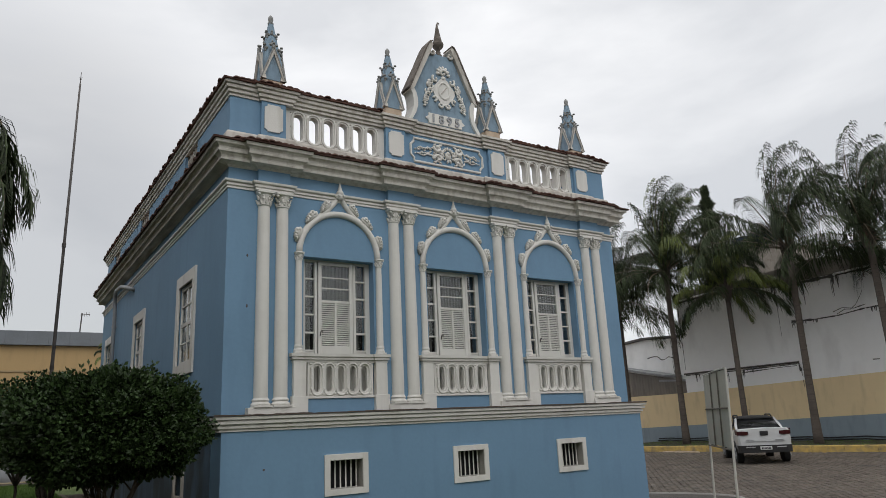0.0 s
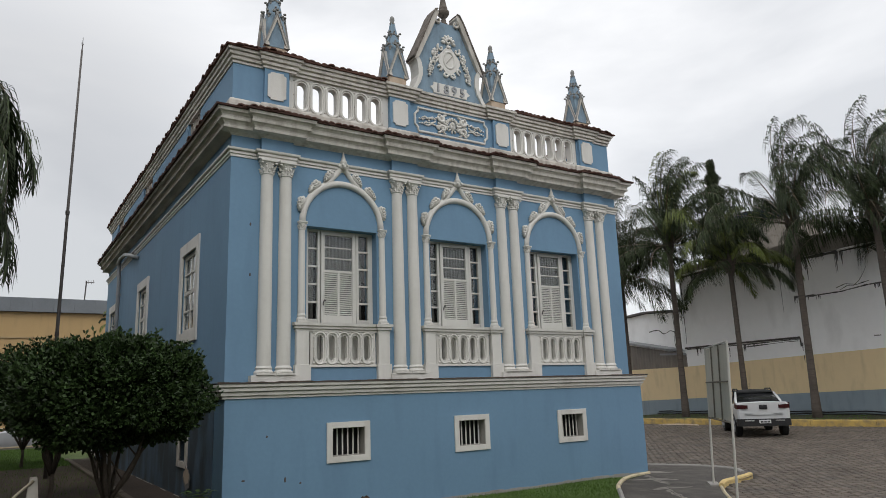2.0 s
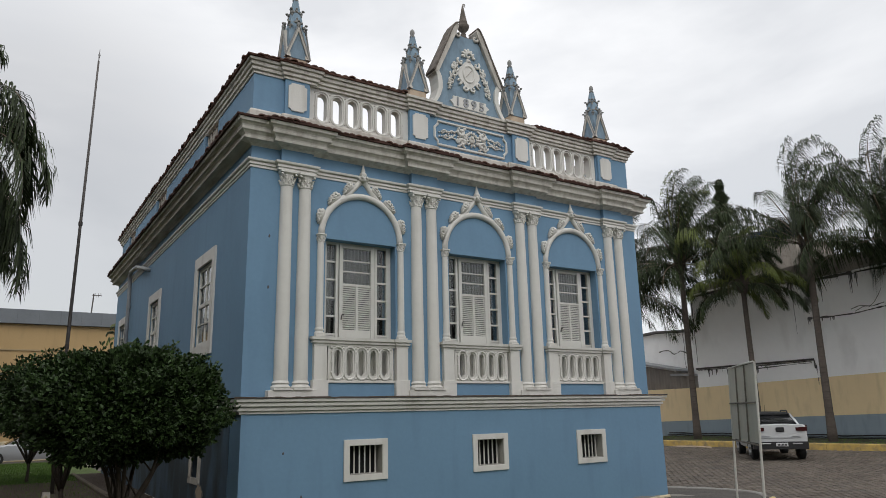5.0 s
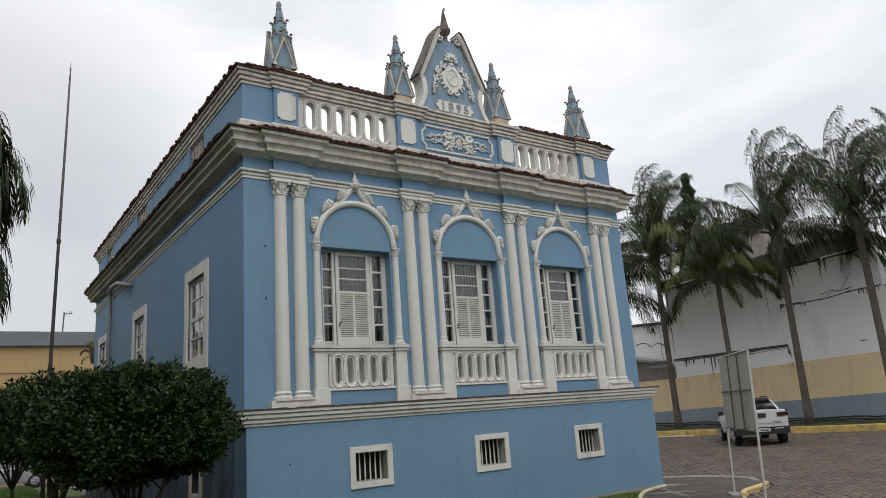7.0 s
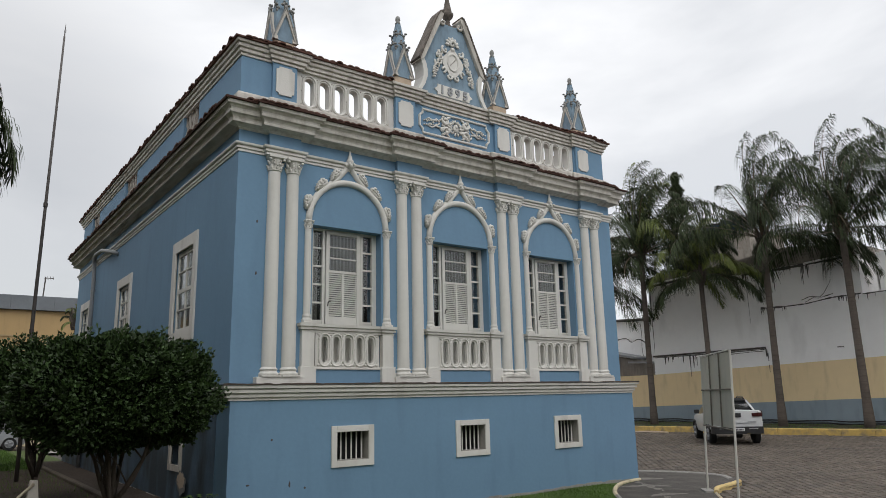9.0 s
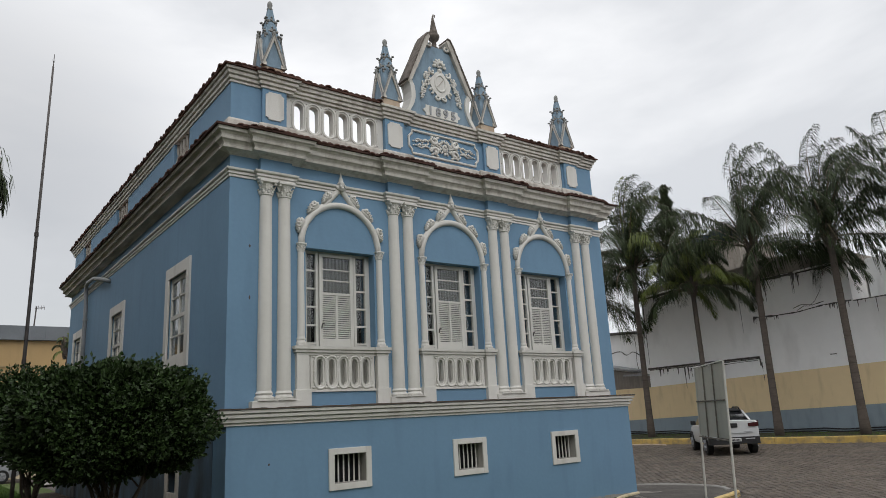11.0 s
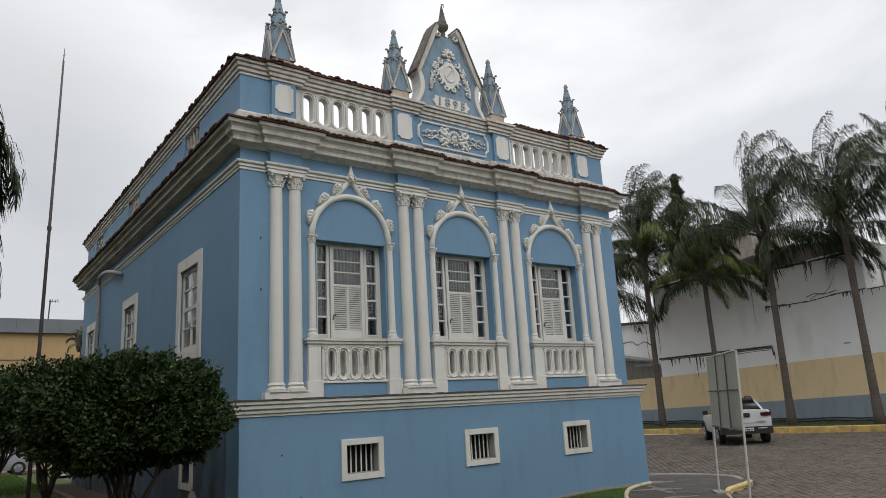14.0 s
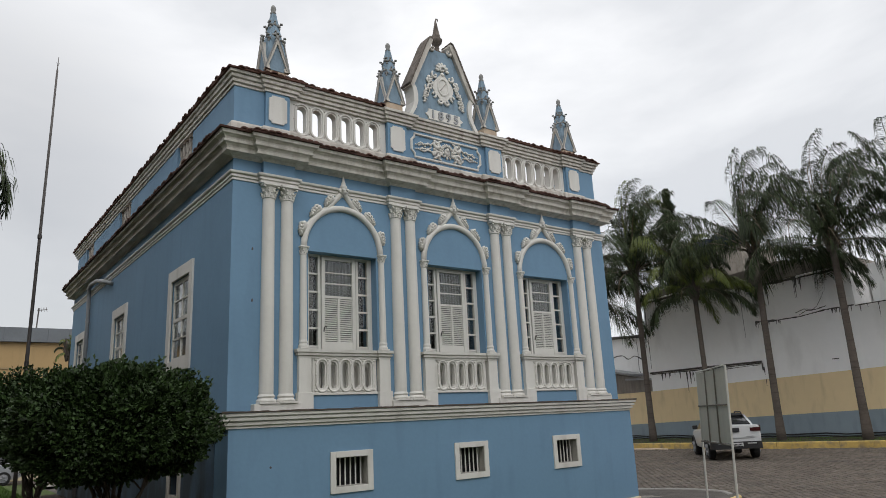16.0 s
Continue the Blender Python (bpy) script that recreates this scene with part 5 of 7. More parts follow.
kerb("drive_kerb", [(-0.24, -9.04), (0.26, -8.04), (1.01, -5.79), (1.66, -4.87), (2.19, -3.84), (2.81, -3.25), (3.36, -2.75), (3.91, -2.29)], 0.06, -0.12, 0.03, KERB_WORN, "worn cream-yellow kerb between drive and paving")
kerb("yellow_kerb", [(3.92, -2.29), (4.36, -2.02), (4.91, -1.89), (5.41, -1.78), (5.78, -1.65)], 0.09, -0.12, 0.055, KERB_CREAM, "faded yellow painted kerb curling round the drive", 2.4)
kerb("concrete_kerb", [(5.96, -1.34), (6.41, -0.85), (6.51, -0.15), (6.31, 0.60), (5.76, 1.56), (5.26, 3.96)], 0.12, -0.12, 0.03, CONCRETE, "low grey concrete edge of the drive")
kerb("lawn_kerb", GRASS_EDGE[:6], 0.08, -0.12, 0.055, KERB_WORN, "pale yellowish kerb along the lawn", 0.7, CONCRETE)
kerb("bed_kerb", [(-5.28, -0.3), (-5.3, 3.0), (-5.3, 8.0), (-5.3, 14.5)], 0.13, 0.05, 0.27, material("old_concrete", (0.10, 0.08, 0.06), rough=0.95, vary=0.3, stain=0.5, stretch=(2, 2, 2), stain_color=(0.08, 0.09, 0.05)), "mossy concrete edge of the flower bed", 1.0)
bm = bmesh.new()
vs = [bm.verts.new(p) for p in ((-5.26, 0.0, 0.222), (-4.5, 0.0, 0.222), (-4.5, 14.6, 0.222), (-5.26, 14.6, 0.222))]
bm.faces.new(vs)
tagged(part("flower_bed", bm, material("bed_soil", (0.042, 0.030, 0.022), rough=1.0, vary=0.4, grain=25, bump=0.8, bump_scale=40)), "dark soil bed along the side wall", "flower bed", "", "structure")


# ---------- boundary wall and what stands behind ----------
def yz_slab(bm, outline, x0, x1):
    a = [bm.verts.new((x0, y, z)) for y, z in outline]
    b = [bm.verts.new((x1, y, z)) for y, z in outline]
    bm.faces.new(a)
    bm.faces.new(b[::-1])
    for i in range(len(a)):
        j = (i + 1) % len(a)
        bm.faces.new((a[i], b[i], b[j], a[j]))


WX = 23.5
CORNER = 13.47                                  # where the high wall ends
STEP = 2.62                                     # where the high wall drops to the low one
low = lambda y: 1.43 - 0.0262 * (y - 3.0)       # top of the grey-blue band
mid = lambda y: 3.10 - 0.0275 * (y - 2.9)       # top of the yellow band
shed = thing("warehouse", "white rendered warehouse wall over yellow and grey-blue bands", "building")
for name, mat, outline in (
    ("blue_band", WALL_BLUE, [(-29.0, -0.1), (29.0, -0.1), (29.0, low(29.0)), (-29.0, low(-29.0))]),
    ("yellow_band", WALL_YELLOW, [(-29.0, low(-29.0)), (29.0, low(29.0)), (29.0, mid(29.0) + 0.4), (CORNER, mid(CORNER)), (-29.0, mid(-29.0))]),
    ("upper_wall", WALL_WHITE, [(STEP, mid(STEP)), (CORNER, mid(CORNER)), (CORNER, 7.6), (8.2, 7.5), (STEP, 7.5)]),
    ("right_wall", WALL_WHITE, [(-29.0, mid(-29.0)), (STEP, mid(STEP)), (STEP, 5.80), (-29.0, 6.55)]),
):
    bm = bmesh.new()
    yz_slab(bm, outline, WX, WX + 0.3)
    part(name, bm, mat, shed)
MOULDY = material("mouldy_concrete", (0.20, 0.18, 0.155), rough=0.95, vary=0.4, stain=0.75, stain_color=(0.07, 0.06, 0.05), stretch=(1, 1.5, 1.5))
bm = bmesh.new()
yz_slab(bm, [(STEP + 0.05, 7.52), (8.15, 7.42), (8.15, 8.12), (5.65, 8.34), (STEP + 0.05, 8.0)], WX - 0.12, WX + 3.0)
part("eave", bm, MOULDY, shed, "black mouldy concrete eave")
bm = bmesh.new()
yz_slab(bm, [(8.15, 7.52), (11.0, 7.72), (CORNER + 0.05, 7.60), (CORNER + 0.05, 8.05), (11.0, 8.16), (8.15, 7.88)], WX - 0.07, WX + 3.0)
part("coping", bm, MOULDY, shed, "blackened concrete coping")
bm = bmesh.new()
tube(bm, [(WX - 0.12, CORNER, 7.62), (WX - 0.12, 11.2, 7.78), (WX - 0.12, 10.3, 7.74)], 0.045, seg=6)
part("coping_strip", bm, WALL_WHITE, shed, "pale strip of bare render")
bm = bmesh.new()
box(bm, WX + 0.3, WX + 11, STEP + 0.05, CORNER - 0.05, -0.2, 7.35)
part("warehouse_body", bm, WALL_WHITE, shed)
bm = bmesh.new()
box(bm, WX + 1.8, WX + 14, -32, STEP - 0.05, -0.2, 7.75)
part("rear_hall", bm, material("fresh_white_render", (0.86, 0.87, 0.88), rough=0.7, vary=0.05, stain=0.3, stain_color=(0.5, 0.5, 0.5), bump=0.05), shed, "paler white hall behind the wall")


def mould(name, pts, runs, parent, thick=1.0, longest=0.75):
    """A dark run-off stain lying on the wall: a thin ragged band with a few thin runs below it, from (y, z) points."""
    bm = bmesh.new()
    top, bot = [], []
    for (ya, za), (yb, zb) in zip(pts, pts[1:]):
        n = max(2, int(math.hypot(yb - ya, zb - za) / 0.06))
        for k in range(n):
            t = k / n
            y, z = ya + (yb - ya) * t, za + (zb - za) * t
            w = thick * (0.012 + 0.04 * max(0.0, noise.noise((y * 2.3, z, 7.0))) + 0.012 * rng.random())
            top.append((y, z + w))
            bot.append((y, z - w))
            if rng.random() < 0.16 * runs and noise.noise((y * 1.1, 3.0, z)) > -0.05:
                long, wide = longest * rng.uniform(0.15, 1.0), rng.uniform(0.012, 0.04)
                vs = [(y - wide, z), (y + wide, z), (y + wide * 0.8, z - long * 0.6), (y + wide * 0.15, z - long), (y - wide * 0.2, z - long * 0.97), (y - wide * 0.7, z - long * 0.5)]
                bm.faces.new([bm.verts.new((WX - 0.004 - 0.0004 * len(top) % 0.002, *v)) for v in vs])
    ra = [bm.verts.new((WX - 0.007, y, z)) for y, z in top]
    rb = [bm.verts.new((WX - 0.007, y, z)) for y, z in bot]
    for i in range(len(ra) - 1):
        bm.faces.new((ra[i], ra[i + 1], rb[i + 1], rb[i]))
    part(name, bm, SOOT, parent, "dark run-off stain")


mould("mould_stain", [(13.4, 3.70), (10.26, 3.70), (7.1, 3.74)], 0.8, shed, 1.0, 0.4)
mould("mould_stain", [(10.1, 3.57), (7.9, 3.66), (7.2, 3.66)], 0.2, shed, 0.7)
mould("mould_stain", [(7.1, 3.74), (7.05, 3.3), (7.08, 2.75)], 0.2, shed, 1.3)
mould("mould_stain", [(7.16, 5.67), (6.2, 5.62), (5.05, 5.63), (3.9, 5.77), (STEP, 5.80)], 3.5, shed, 1.2, 0.35)
mould("mould_stain", [(5.05, 5.70), (4.7, 5.86), (4.45, 5.82), (4.2, 6.0), (3.95, 6.35), (3.8, 6.62)], 1.6, shed, 0.7, 0.35)
mould("mould_stain", [(5.2, 5.82), (4.8, 5.94), (4.3, 5.84), (3.75, 5.95)], 1.6, shed, 0.8, 0.25)
mould("mould_stain", [(7.16, 5.67), (7.12, 5.35)], 0.3, shed, 1.6)
mould("mould_stain", [(7.9, 7.42), (6.0, 7.38), (4.4, 7.42), (2.7, 7.5)], 3.2, shed, 2.6, 1.1)
mould("mould_stain", [(CORNER - 0.05, 7.56), (11.4, 7.66), (8.2, 7.5)], 1.6, shed, 2.4, 0.5)
mould("mould_stain", [(STEP, 5.76), (0.69, 5.80), (-2.57, 5.86)], 0.8, shed)
mould("mould_stain", [(3.95, 3.62), (3.6, 3.61)], 0.0, shed)
# separate long runs under the pipe
for y, z0, z1, w in ((12.75, 3.70, 3.32, 0.07), (12.55, 3.70, 3.42, 0.05), (12.3, 3.7, 3.4, 0.04), (11.25, 3.70, 2.62, 0.05), (11.05, 3.70, 3.05, 0.06), (10.85, 3.6, 3.15, 0.03), (CORNER - 0.1, 7.3, 4.0, 0.04), (7.75, 7.4, 5.0, 0.025)):
    bm = bmesh.new()
    n = 9
    a = [bm.verts.new((WX - 0.009, y - w * (1 - 0.7 * k / n) * rng.uniform(0.5, 1.1), z0 + (z1 - z0) * k / n)) for k in range(n + 1)]
    b = [bm.verts.new((WX - 0.009, y + w * (1 - 0.7 * k / n) * rng.uniform(0.5, 1.1), z0 + (z1 - z0) * k / n)) for k in range(n + 1)]
    for i in range(n):
        bm.faces.new((a[i], a[i + 1], b[i + 1], b[i]))
    part("run_stain", bm, SOOT, shed, "long dark run-off stain")
bm = bmesh.new()
tube(bm, [(WX - 0.07, 13.45, 3.77), (WX - 0.07, 10.0, 3.80), (WX - 0.07, 7.12, 3.81), (WX - 0.07, 7.09, 3.40)], 0.045, seg=6)
part("wall_pipe", bm, IRON, shed, "dark pipe along the wall")
bm = bmesh.new()
tube(bm, [(WX - 0.08, 4.87, 7.40), (WX - 0.08, 4.78, 7.46), (WX - 0.08, 3.95, 7.50), (WX - 0.08, 3.2, 7.52)], 0.055, seg=6)
part("rain_pipe", bm, WALL_WHITE, shed, "pale rain pipe under the eave")
# hoses along the wall's foot
for z, x in ((0.50, WX - 0.10), (0.40, WX - 0.22)):
    bm = bmesh.new()
    tube(bm, [(x + 0.03 * math.sin(k * 1.3), 15.6 - 0.84 * k, z + 0.03 * math.sin(2.1 * k)) for k in range(46)], 0.028, seg=6)
    part("hose", bm, BLACK_PLASTIC, shed, "black hose along the foot of the wall")

# lower sheds behind the wall
low_shed = thing("low_shed", "low shed with corrugated brown side and white gable", "shed")
bm = bmesh.new()
n = 70
rows = []
for top in (0, 1):
    rows.append([bm.verts.new((WX + 0.35 + 0.035 * (k % 2), 13.55 + 7.0 * k / n, (3.45 + 0.19 * 7.0 * k / n) if top else 1.8)) for k in range(n + 1)])
for k in range(n):
    bm.faces.new((rows[0][k], rows[0][k + 1], rows[1][k + 1], rows[1][k]))
part("corrugated_side", bm, SHEET, low_shed)
bm = bmesh.new()
yz_slab(bm, [(13.5, 3.42), (15.4, 3.52), (15.4, 3.62), (13.5, 3.52)], WX + 0.2, WX + 1.6)
yz_slab(bm, [(14.9, 3.75), (20.6, 4.85), (20.6, 4.96), (14.9, 3.86)], WX + 0.15, WX + 1.6)
part("shed_roof", bm, GREY_PIPE, low_shed)
bm = bmesh.new()
yz_slab(bm, [(13.5, 2.4), (20.4, 2.4), (20.4, 5.9), (17.4, 6.1), (13.5, 5.85)], WX + 1.7, WX + 8)
part("gable_wall", bm, WALL_WHITE, low_shed, "white gable with cracked render")
bm = bmesh.new()
yz_slab(bm, [(13.4, 5.87), (17.4, 6.12), (20.6, 5.92), (20.6, 6.02), (17.4, 6.24), (13.4, 6.0)], WX + 1.5, WX + 8)
part("gable_roof", bm, SOOT, low_shed)
bm = bmesh.new()
for path in ([(17.3, 5.0), (16.6, 5.05), (16.2, 4.8), (15.7, 4.95), (15.2, 4.7)], [(15.5, 5.9), (15.45, 5.2), (15.5, 4.4), (15.4, 3.7)], [(14.6, 5.85), (14.7, 5.0), (14.5, 4.2)]):
    line = curve_points(path, 0.15)
    a = [bm.verts.new((WX + 1.692, q.x - 0.01, q.y + rng.uniform(0.01, 0.04))) for q in line]
    b = [bm.verts.new((WX + 1.692, q.x + 0.02, q.y - rng.uniform(0.01, 0.04))) for q in line]
    for i in range(len(a) - 1):
        bm.faces.new((a[i], a[i + 1], b[i + 1], b[i]))
part("render_crack", bm, SOOT, low_shed, "dark crack in the render")

# planting strip in front of the wall
BED_EDGE = [(18.0, 15.5), (18.35, 12.0), (18.5, 10.6), (18.75, 9.3), (18.9, 7.0), (18.95, 4.8), (19.2, 3.9), (19.5, 2.5), (19.9, 0.5), (20.1, -3.5), (20.2, -9.0), (20.2, -14.0)]
kerb("wall_kerb", BED_EDGE, 0.26, -0.12, 0.39, KERB_YELLOW, "yellow painted kerb of the planting strip", 1.1)
STRIP_SOIL = material("strip_soil", (0.045, 0.05, 0.022), rough=1.0, vary=0.4, grain=12, bump=0.7, stain=0.7, stain_color=(0.05, 0.04, 0.028), stretch=(0.8, 0.8, 1))
line = curve_points(BED_EDGE, 0.5)
bm = bmesh.new()
edges = [(bm.verts.new((p.x + 0.12, p.y, 0.36)), bm.verts.new((WX, p.y, 0.36))) for p in line]
for (a, b), (c, d) in zip(edges, edges[1:]):
    bm.faces.new((a, b, d, c))
tagged(part("planting_strip", bm, STRIP_SOIL), "rough grass strip along the wall", "planting strip", "", "structure")
verts, faces = [], []
for k in range(7000):
    p = line[int(nrng.integers(0, len(line) - 1))]
    x, y = nrng.uniform(p.x + 0.15, WX - 0.1), p.y + nrng.uniform(-0.3, 0.3)
    if noise.noise((x * 0.9, y * 0.9, 0)) < -0.05:
        continue
    a, h = nrng.uniform(0, 6.28), nrng.uniform(0.01, 0.06)
    dx, dy = math.cos(a), math.sin(a)
    i = len(verts)
    verts += [(x - 0.015 * dy, y + 0.015 * dx, 0.35), (x + 0.015 * dy, y - 0.015 * dx, 0.35), (x + 0.4 * h * dx, y + 0.4 * h * dy, 0.36 + h)]
    faces.append((i, i + 1, i + 2))
mesh_from("strip_grass", verts, faces, GRASS, None, "tufts of grass along the wall", "stuff", "grass")

# yard paving: every block has its own edges


def yard_z(x):
    q = min(1.0, max(0.0, (x - 6.0) / 12.0))
    return -0.04 + 0.19 * q * q * (3 - 2 * q)


bm = bmesh.new()
cols = [-1.5 + 0.6 * k for k in range(38)]
rows = [[bm.verts.new((x, y, yard_z(x) - 0.022)) for x in cols] for y in (-13, 16)]
for k in range(len(cols) - 1):
    bm.faces.new((rows[0][k], rows[0][k + 1], rows[1][k + 1], rows[1][k]))
tagged(part("paving_bed", bm, SAND), "sandy joints under the paving", "paving", "", "structure")


def in_yard(x, y):
    edge = None
    for a, b in zip(yard_line, yard_line[1:]):
        if min(a.y, b.y) <= y <= max(a.y, b.y) and abs(a.y - b.y) > 1e-6:
            q = a.x + (b.x - a.x) * (y - a.y) / (b.y - a.y)
            edge = q if edge is None else max(edge, q)
    if edge is None or x < edge + 0.12:
        return False
    if y > -14:
        far = None
        for a, b in zip(line, line[1:]):
            if min(a.y, b.y) <= y <= max(a.y, b.y):
                far = a.x
        return far is None or x < far - 0.12
    return True


PW, PL, G = 0.11, 0.22, 0.014
verts, faces, near_spots = [], [], []
row = 0
y = -9.0
while y < 13.5:
    x = 0.3 + (PL / 2 if row % 2 else 0)
    while x < 20.3:
        if in_yard(x, y):
            z = yard_z(x) + 0.008 * noise.noise((x * 0.8, y * 0.8, 1)) + 0.0045 * nrng.uniform(-1, 1)
            if 1.9 < x < 4.6 and -5.2 < y < -3.4 and len(near_spots) < 300:
                near_spots.append((x, y, z))
            else:
                x0, x1, y0, y1 = x - PL / 2 + G / 2, x + PL / 2 - G / 2, y - PW / 2 + G / 2, y + PW / 2 - G / 2
                c = 0.01
                i = len(verts)
                t = z + 0.005 * nrng.uniform(-1, 1)
                verts += [(x0, y0, z - 0.03), (x1, y0, z - 0.03), (x1, y1, z - 0.03), (x0, y1, z - 0.03), (x0 + c, y0 + c, z), (x1 - c, y0 + c, t), (x1 - c, y1 - c, t), (x0 + c, y1 - c, z)]
                faces += [(i + 4, i + 5, i + 6, i + 7), (i, i + 1, i + 5, i + 4), (i + 1, i + 2, i + 6, i + 5), (i + 2, i + 3, i + 7, i + 6), (i + 3, i, i + 4, i + 7)]
        x += PL
    y += PW
    row += 1
yard = thing("yard_paving", "grey interlocking concrete paving blocks, worn and damp", "paving", kind="structure")
mesh_from("paving_blocks", verts, faces, PAVER, yard, "grey concrete paving blocks", "stuff")

# unseen blocks closing the place behind and beside the camera, added to cut skylight
# dark, so that little light bounces back onto the house
CLOSING = material("dark_light_block", (0.13, 0.125, 0.115), rough=0.95, vary=0.2, stain=0.5, stain_color=(0.06, 0.06, 0.05))
for name, x0, x1, y0, y1, h in (("street_front", -40, 45, -34, -27, 7.5), ("neighbour_front", -24, -13.5, -27, 24, 10.0)):
    tagged(part(name, boxm(x0, x1, y0, y1, -0.2, h), CLOSING), "unseen plain dark block added to cut skylight", "wall", "", "structure")


# ---------- shrubs ----------
def shrub(at, size, trunk, seed, leaves=15000, label="dense dark green clipped shrub with several bare stems"):
    """A domed crown of many leaves on crooked stems; size: half widths and height of the crown, trunk: clear height."""
    rs = np.random.default_rng(seed)
    t = thing("shrub", label, "shrub", at, 0, "shrubs beside the house")
    ax, ay, hh = size
    fork = trunk * 0.42
    bm = bmesh.new()
    tube(bm, [(0.02, 0, -0.1), (0.0, 0.01, 0.12), (0.015, 0, fork * 0.6), (0, 0, fork)], [0.06, 0.043, 0.037, 0.04], seg=9)
    part("trunk", bm, BARK, t, smooth=True)
    for k in range(8):
        bm = bmesh.new()
        a = 2 * math.pi * k / 8 + rs.uniform(-0.3, 0.3)
        out = rs.uniform(0.3, 0.85)
        p1 = Vector((0.01 * math.cos(a), 0.01 * math.sin(a), fork - rs.uniform(0.02, 0.1)))
        p3 = Vector((ax * out * math.cos(a), ay * out * math.sin(a), trunk + hh * 0.6))
        pts = [p1] + [p1 + (p3 - p1) * q + Vector((rs.uniform(-0.04, 0.04), rs.uniform(-0.04, 0.04), -0.05 * math.sin(3.1 * q))) for q in (0.2, 0.4, 0.6, 0.8, 1.0)]
        tube(bm, pts, [0.034, 0.027, 0.022, 0.017, 0.012, 0.007], seg=6)
        for b in range(4):
            q = pts[1 + b]
            e = q + Vector((rs.uniform(-0.35, 0.35), rs.uniform(-0.35, 0.35), rs.uniform(0.25, 0.55)))
            tube(bm, [q, (q + e) / 2 + Vector((rs.uniform(-0.05, 0.05), 0, 0.03)), e], [0.013, 0.009, 0.004], seg=5)
        part("branch", bm, BARK, t, smooth=True)
    verts, faces = [], []

    def leaf(p, out, size):
        d = Vector((rs.normal(), rs.normal(), rs.normal() + 0.25)) * 0.75 + out * 0.9
        d.normalize()
        s = d.cross(Vector((rs.normal(), rs.normal(), rs.normal()))).normalized()
        n = s.cross(d)
        L, w = size * rs.uniform(0.75, 1.3), size * rs.uniform(0.26, 0.38)
        i = len(verts)
        verts.extend([tuple(p), tuple(p + d * L * 0.58 + s * w + n * 0.06 * L), tuple(p + d * L), tuple(p + d * L * 0.58 - s * w + n * 0.06 * L)])
        faces.append((i, i + 1, i + 2, i + 3))

    zc = trunk + hh * 0.42
    for k in range(leaves):
        v = Vector(rs.normal(size=3))
        v.normalize()
        shell = k < leaves * 0.66
        r = rs.uniform(0.84, 1.03) if shell else rs.uniform(0.35, 0.86)
        bumpy = 1 + 0.24 * noise.noise((v.x * 2.2 + seed, v.y * 2.2, v.z * 2.2)) + 0.17 * noise.noise((v.x * 5 + seed, v.y * 5, v.z * 5)) + 0.06 * noise.noise((v.x * 11, v.y * 11, v.z * 11 + seed))
        vz = (abs(v.z) ** 0.8) * (1 if v.z > 0 else -1)
        p = Vector((ax * v.x * r * bumpy, ay * v.y * r * bumpy, zc + (hh * 0.58 if vz > 0 else hh * 0.42) * vz * r * bumpy))
        if shell and noise.noise((p.x * 3.5, p.y * 3.5, p.z * 3.5 + seed)) < -0.42:
            continue
        leaf(p, v, 0.06 if shell else 0.12)
    # shoots that stand out of the clipped outline
    for k in range(90):
        v = Vector((rs.normal(), rs.normal(), abs(rs.normal()) * 0.8 + 0.1))
        v.normalize()
        p = Vector((ax * v.x, ay * v.y, zc + hh * 0.58 * v.z))
        way = (v + Vector((0, 0, 0.6))).normalized()
        for q in range(8):
            leaf(p + way * (0.02 * q), way, 0.075)
    mesh_from("crown", verts, faces, LEAF, t, "dark green glossy leaves")
    return t


shrub((-6.07, -0.25, 0.17), (1.14, 1.0, 1.42), 1.14, 1, 64000)
shrub((-6.45, 3.9, 0.18), (1.25, 1.3, 1.45), 1.35, 2, 18000, "dark green shrub standing in the lawn beside the house")
shrub((-6.6, 12.6, 0.18), (1.3, 1.3, 1.5), 1.42, 3, 14000, "dark green shrub further along the lawn")


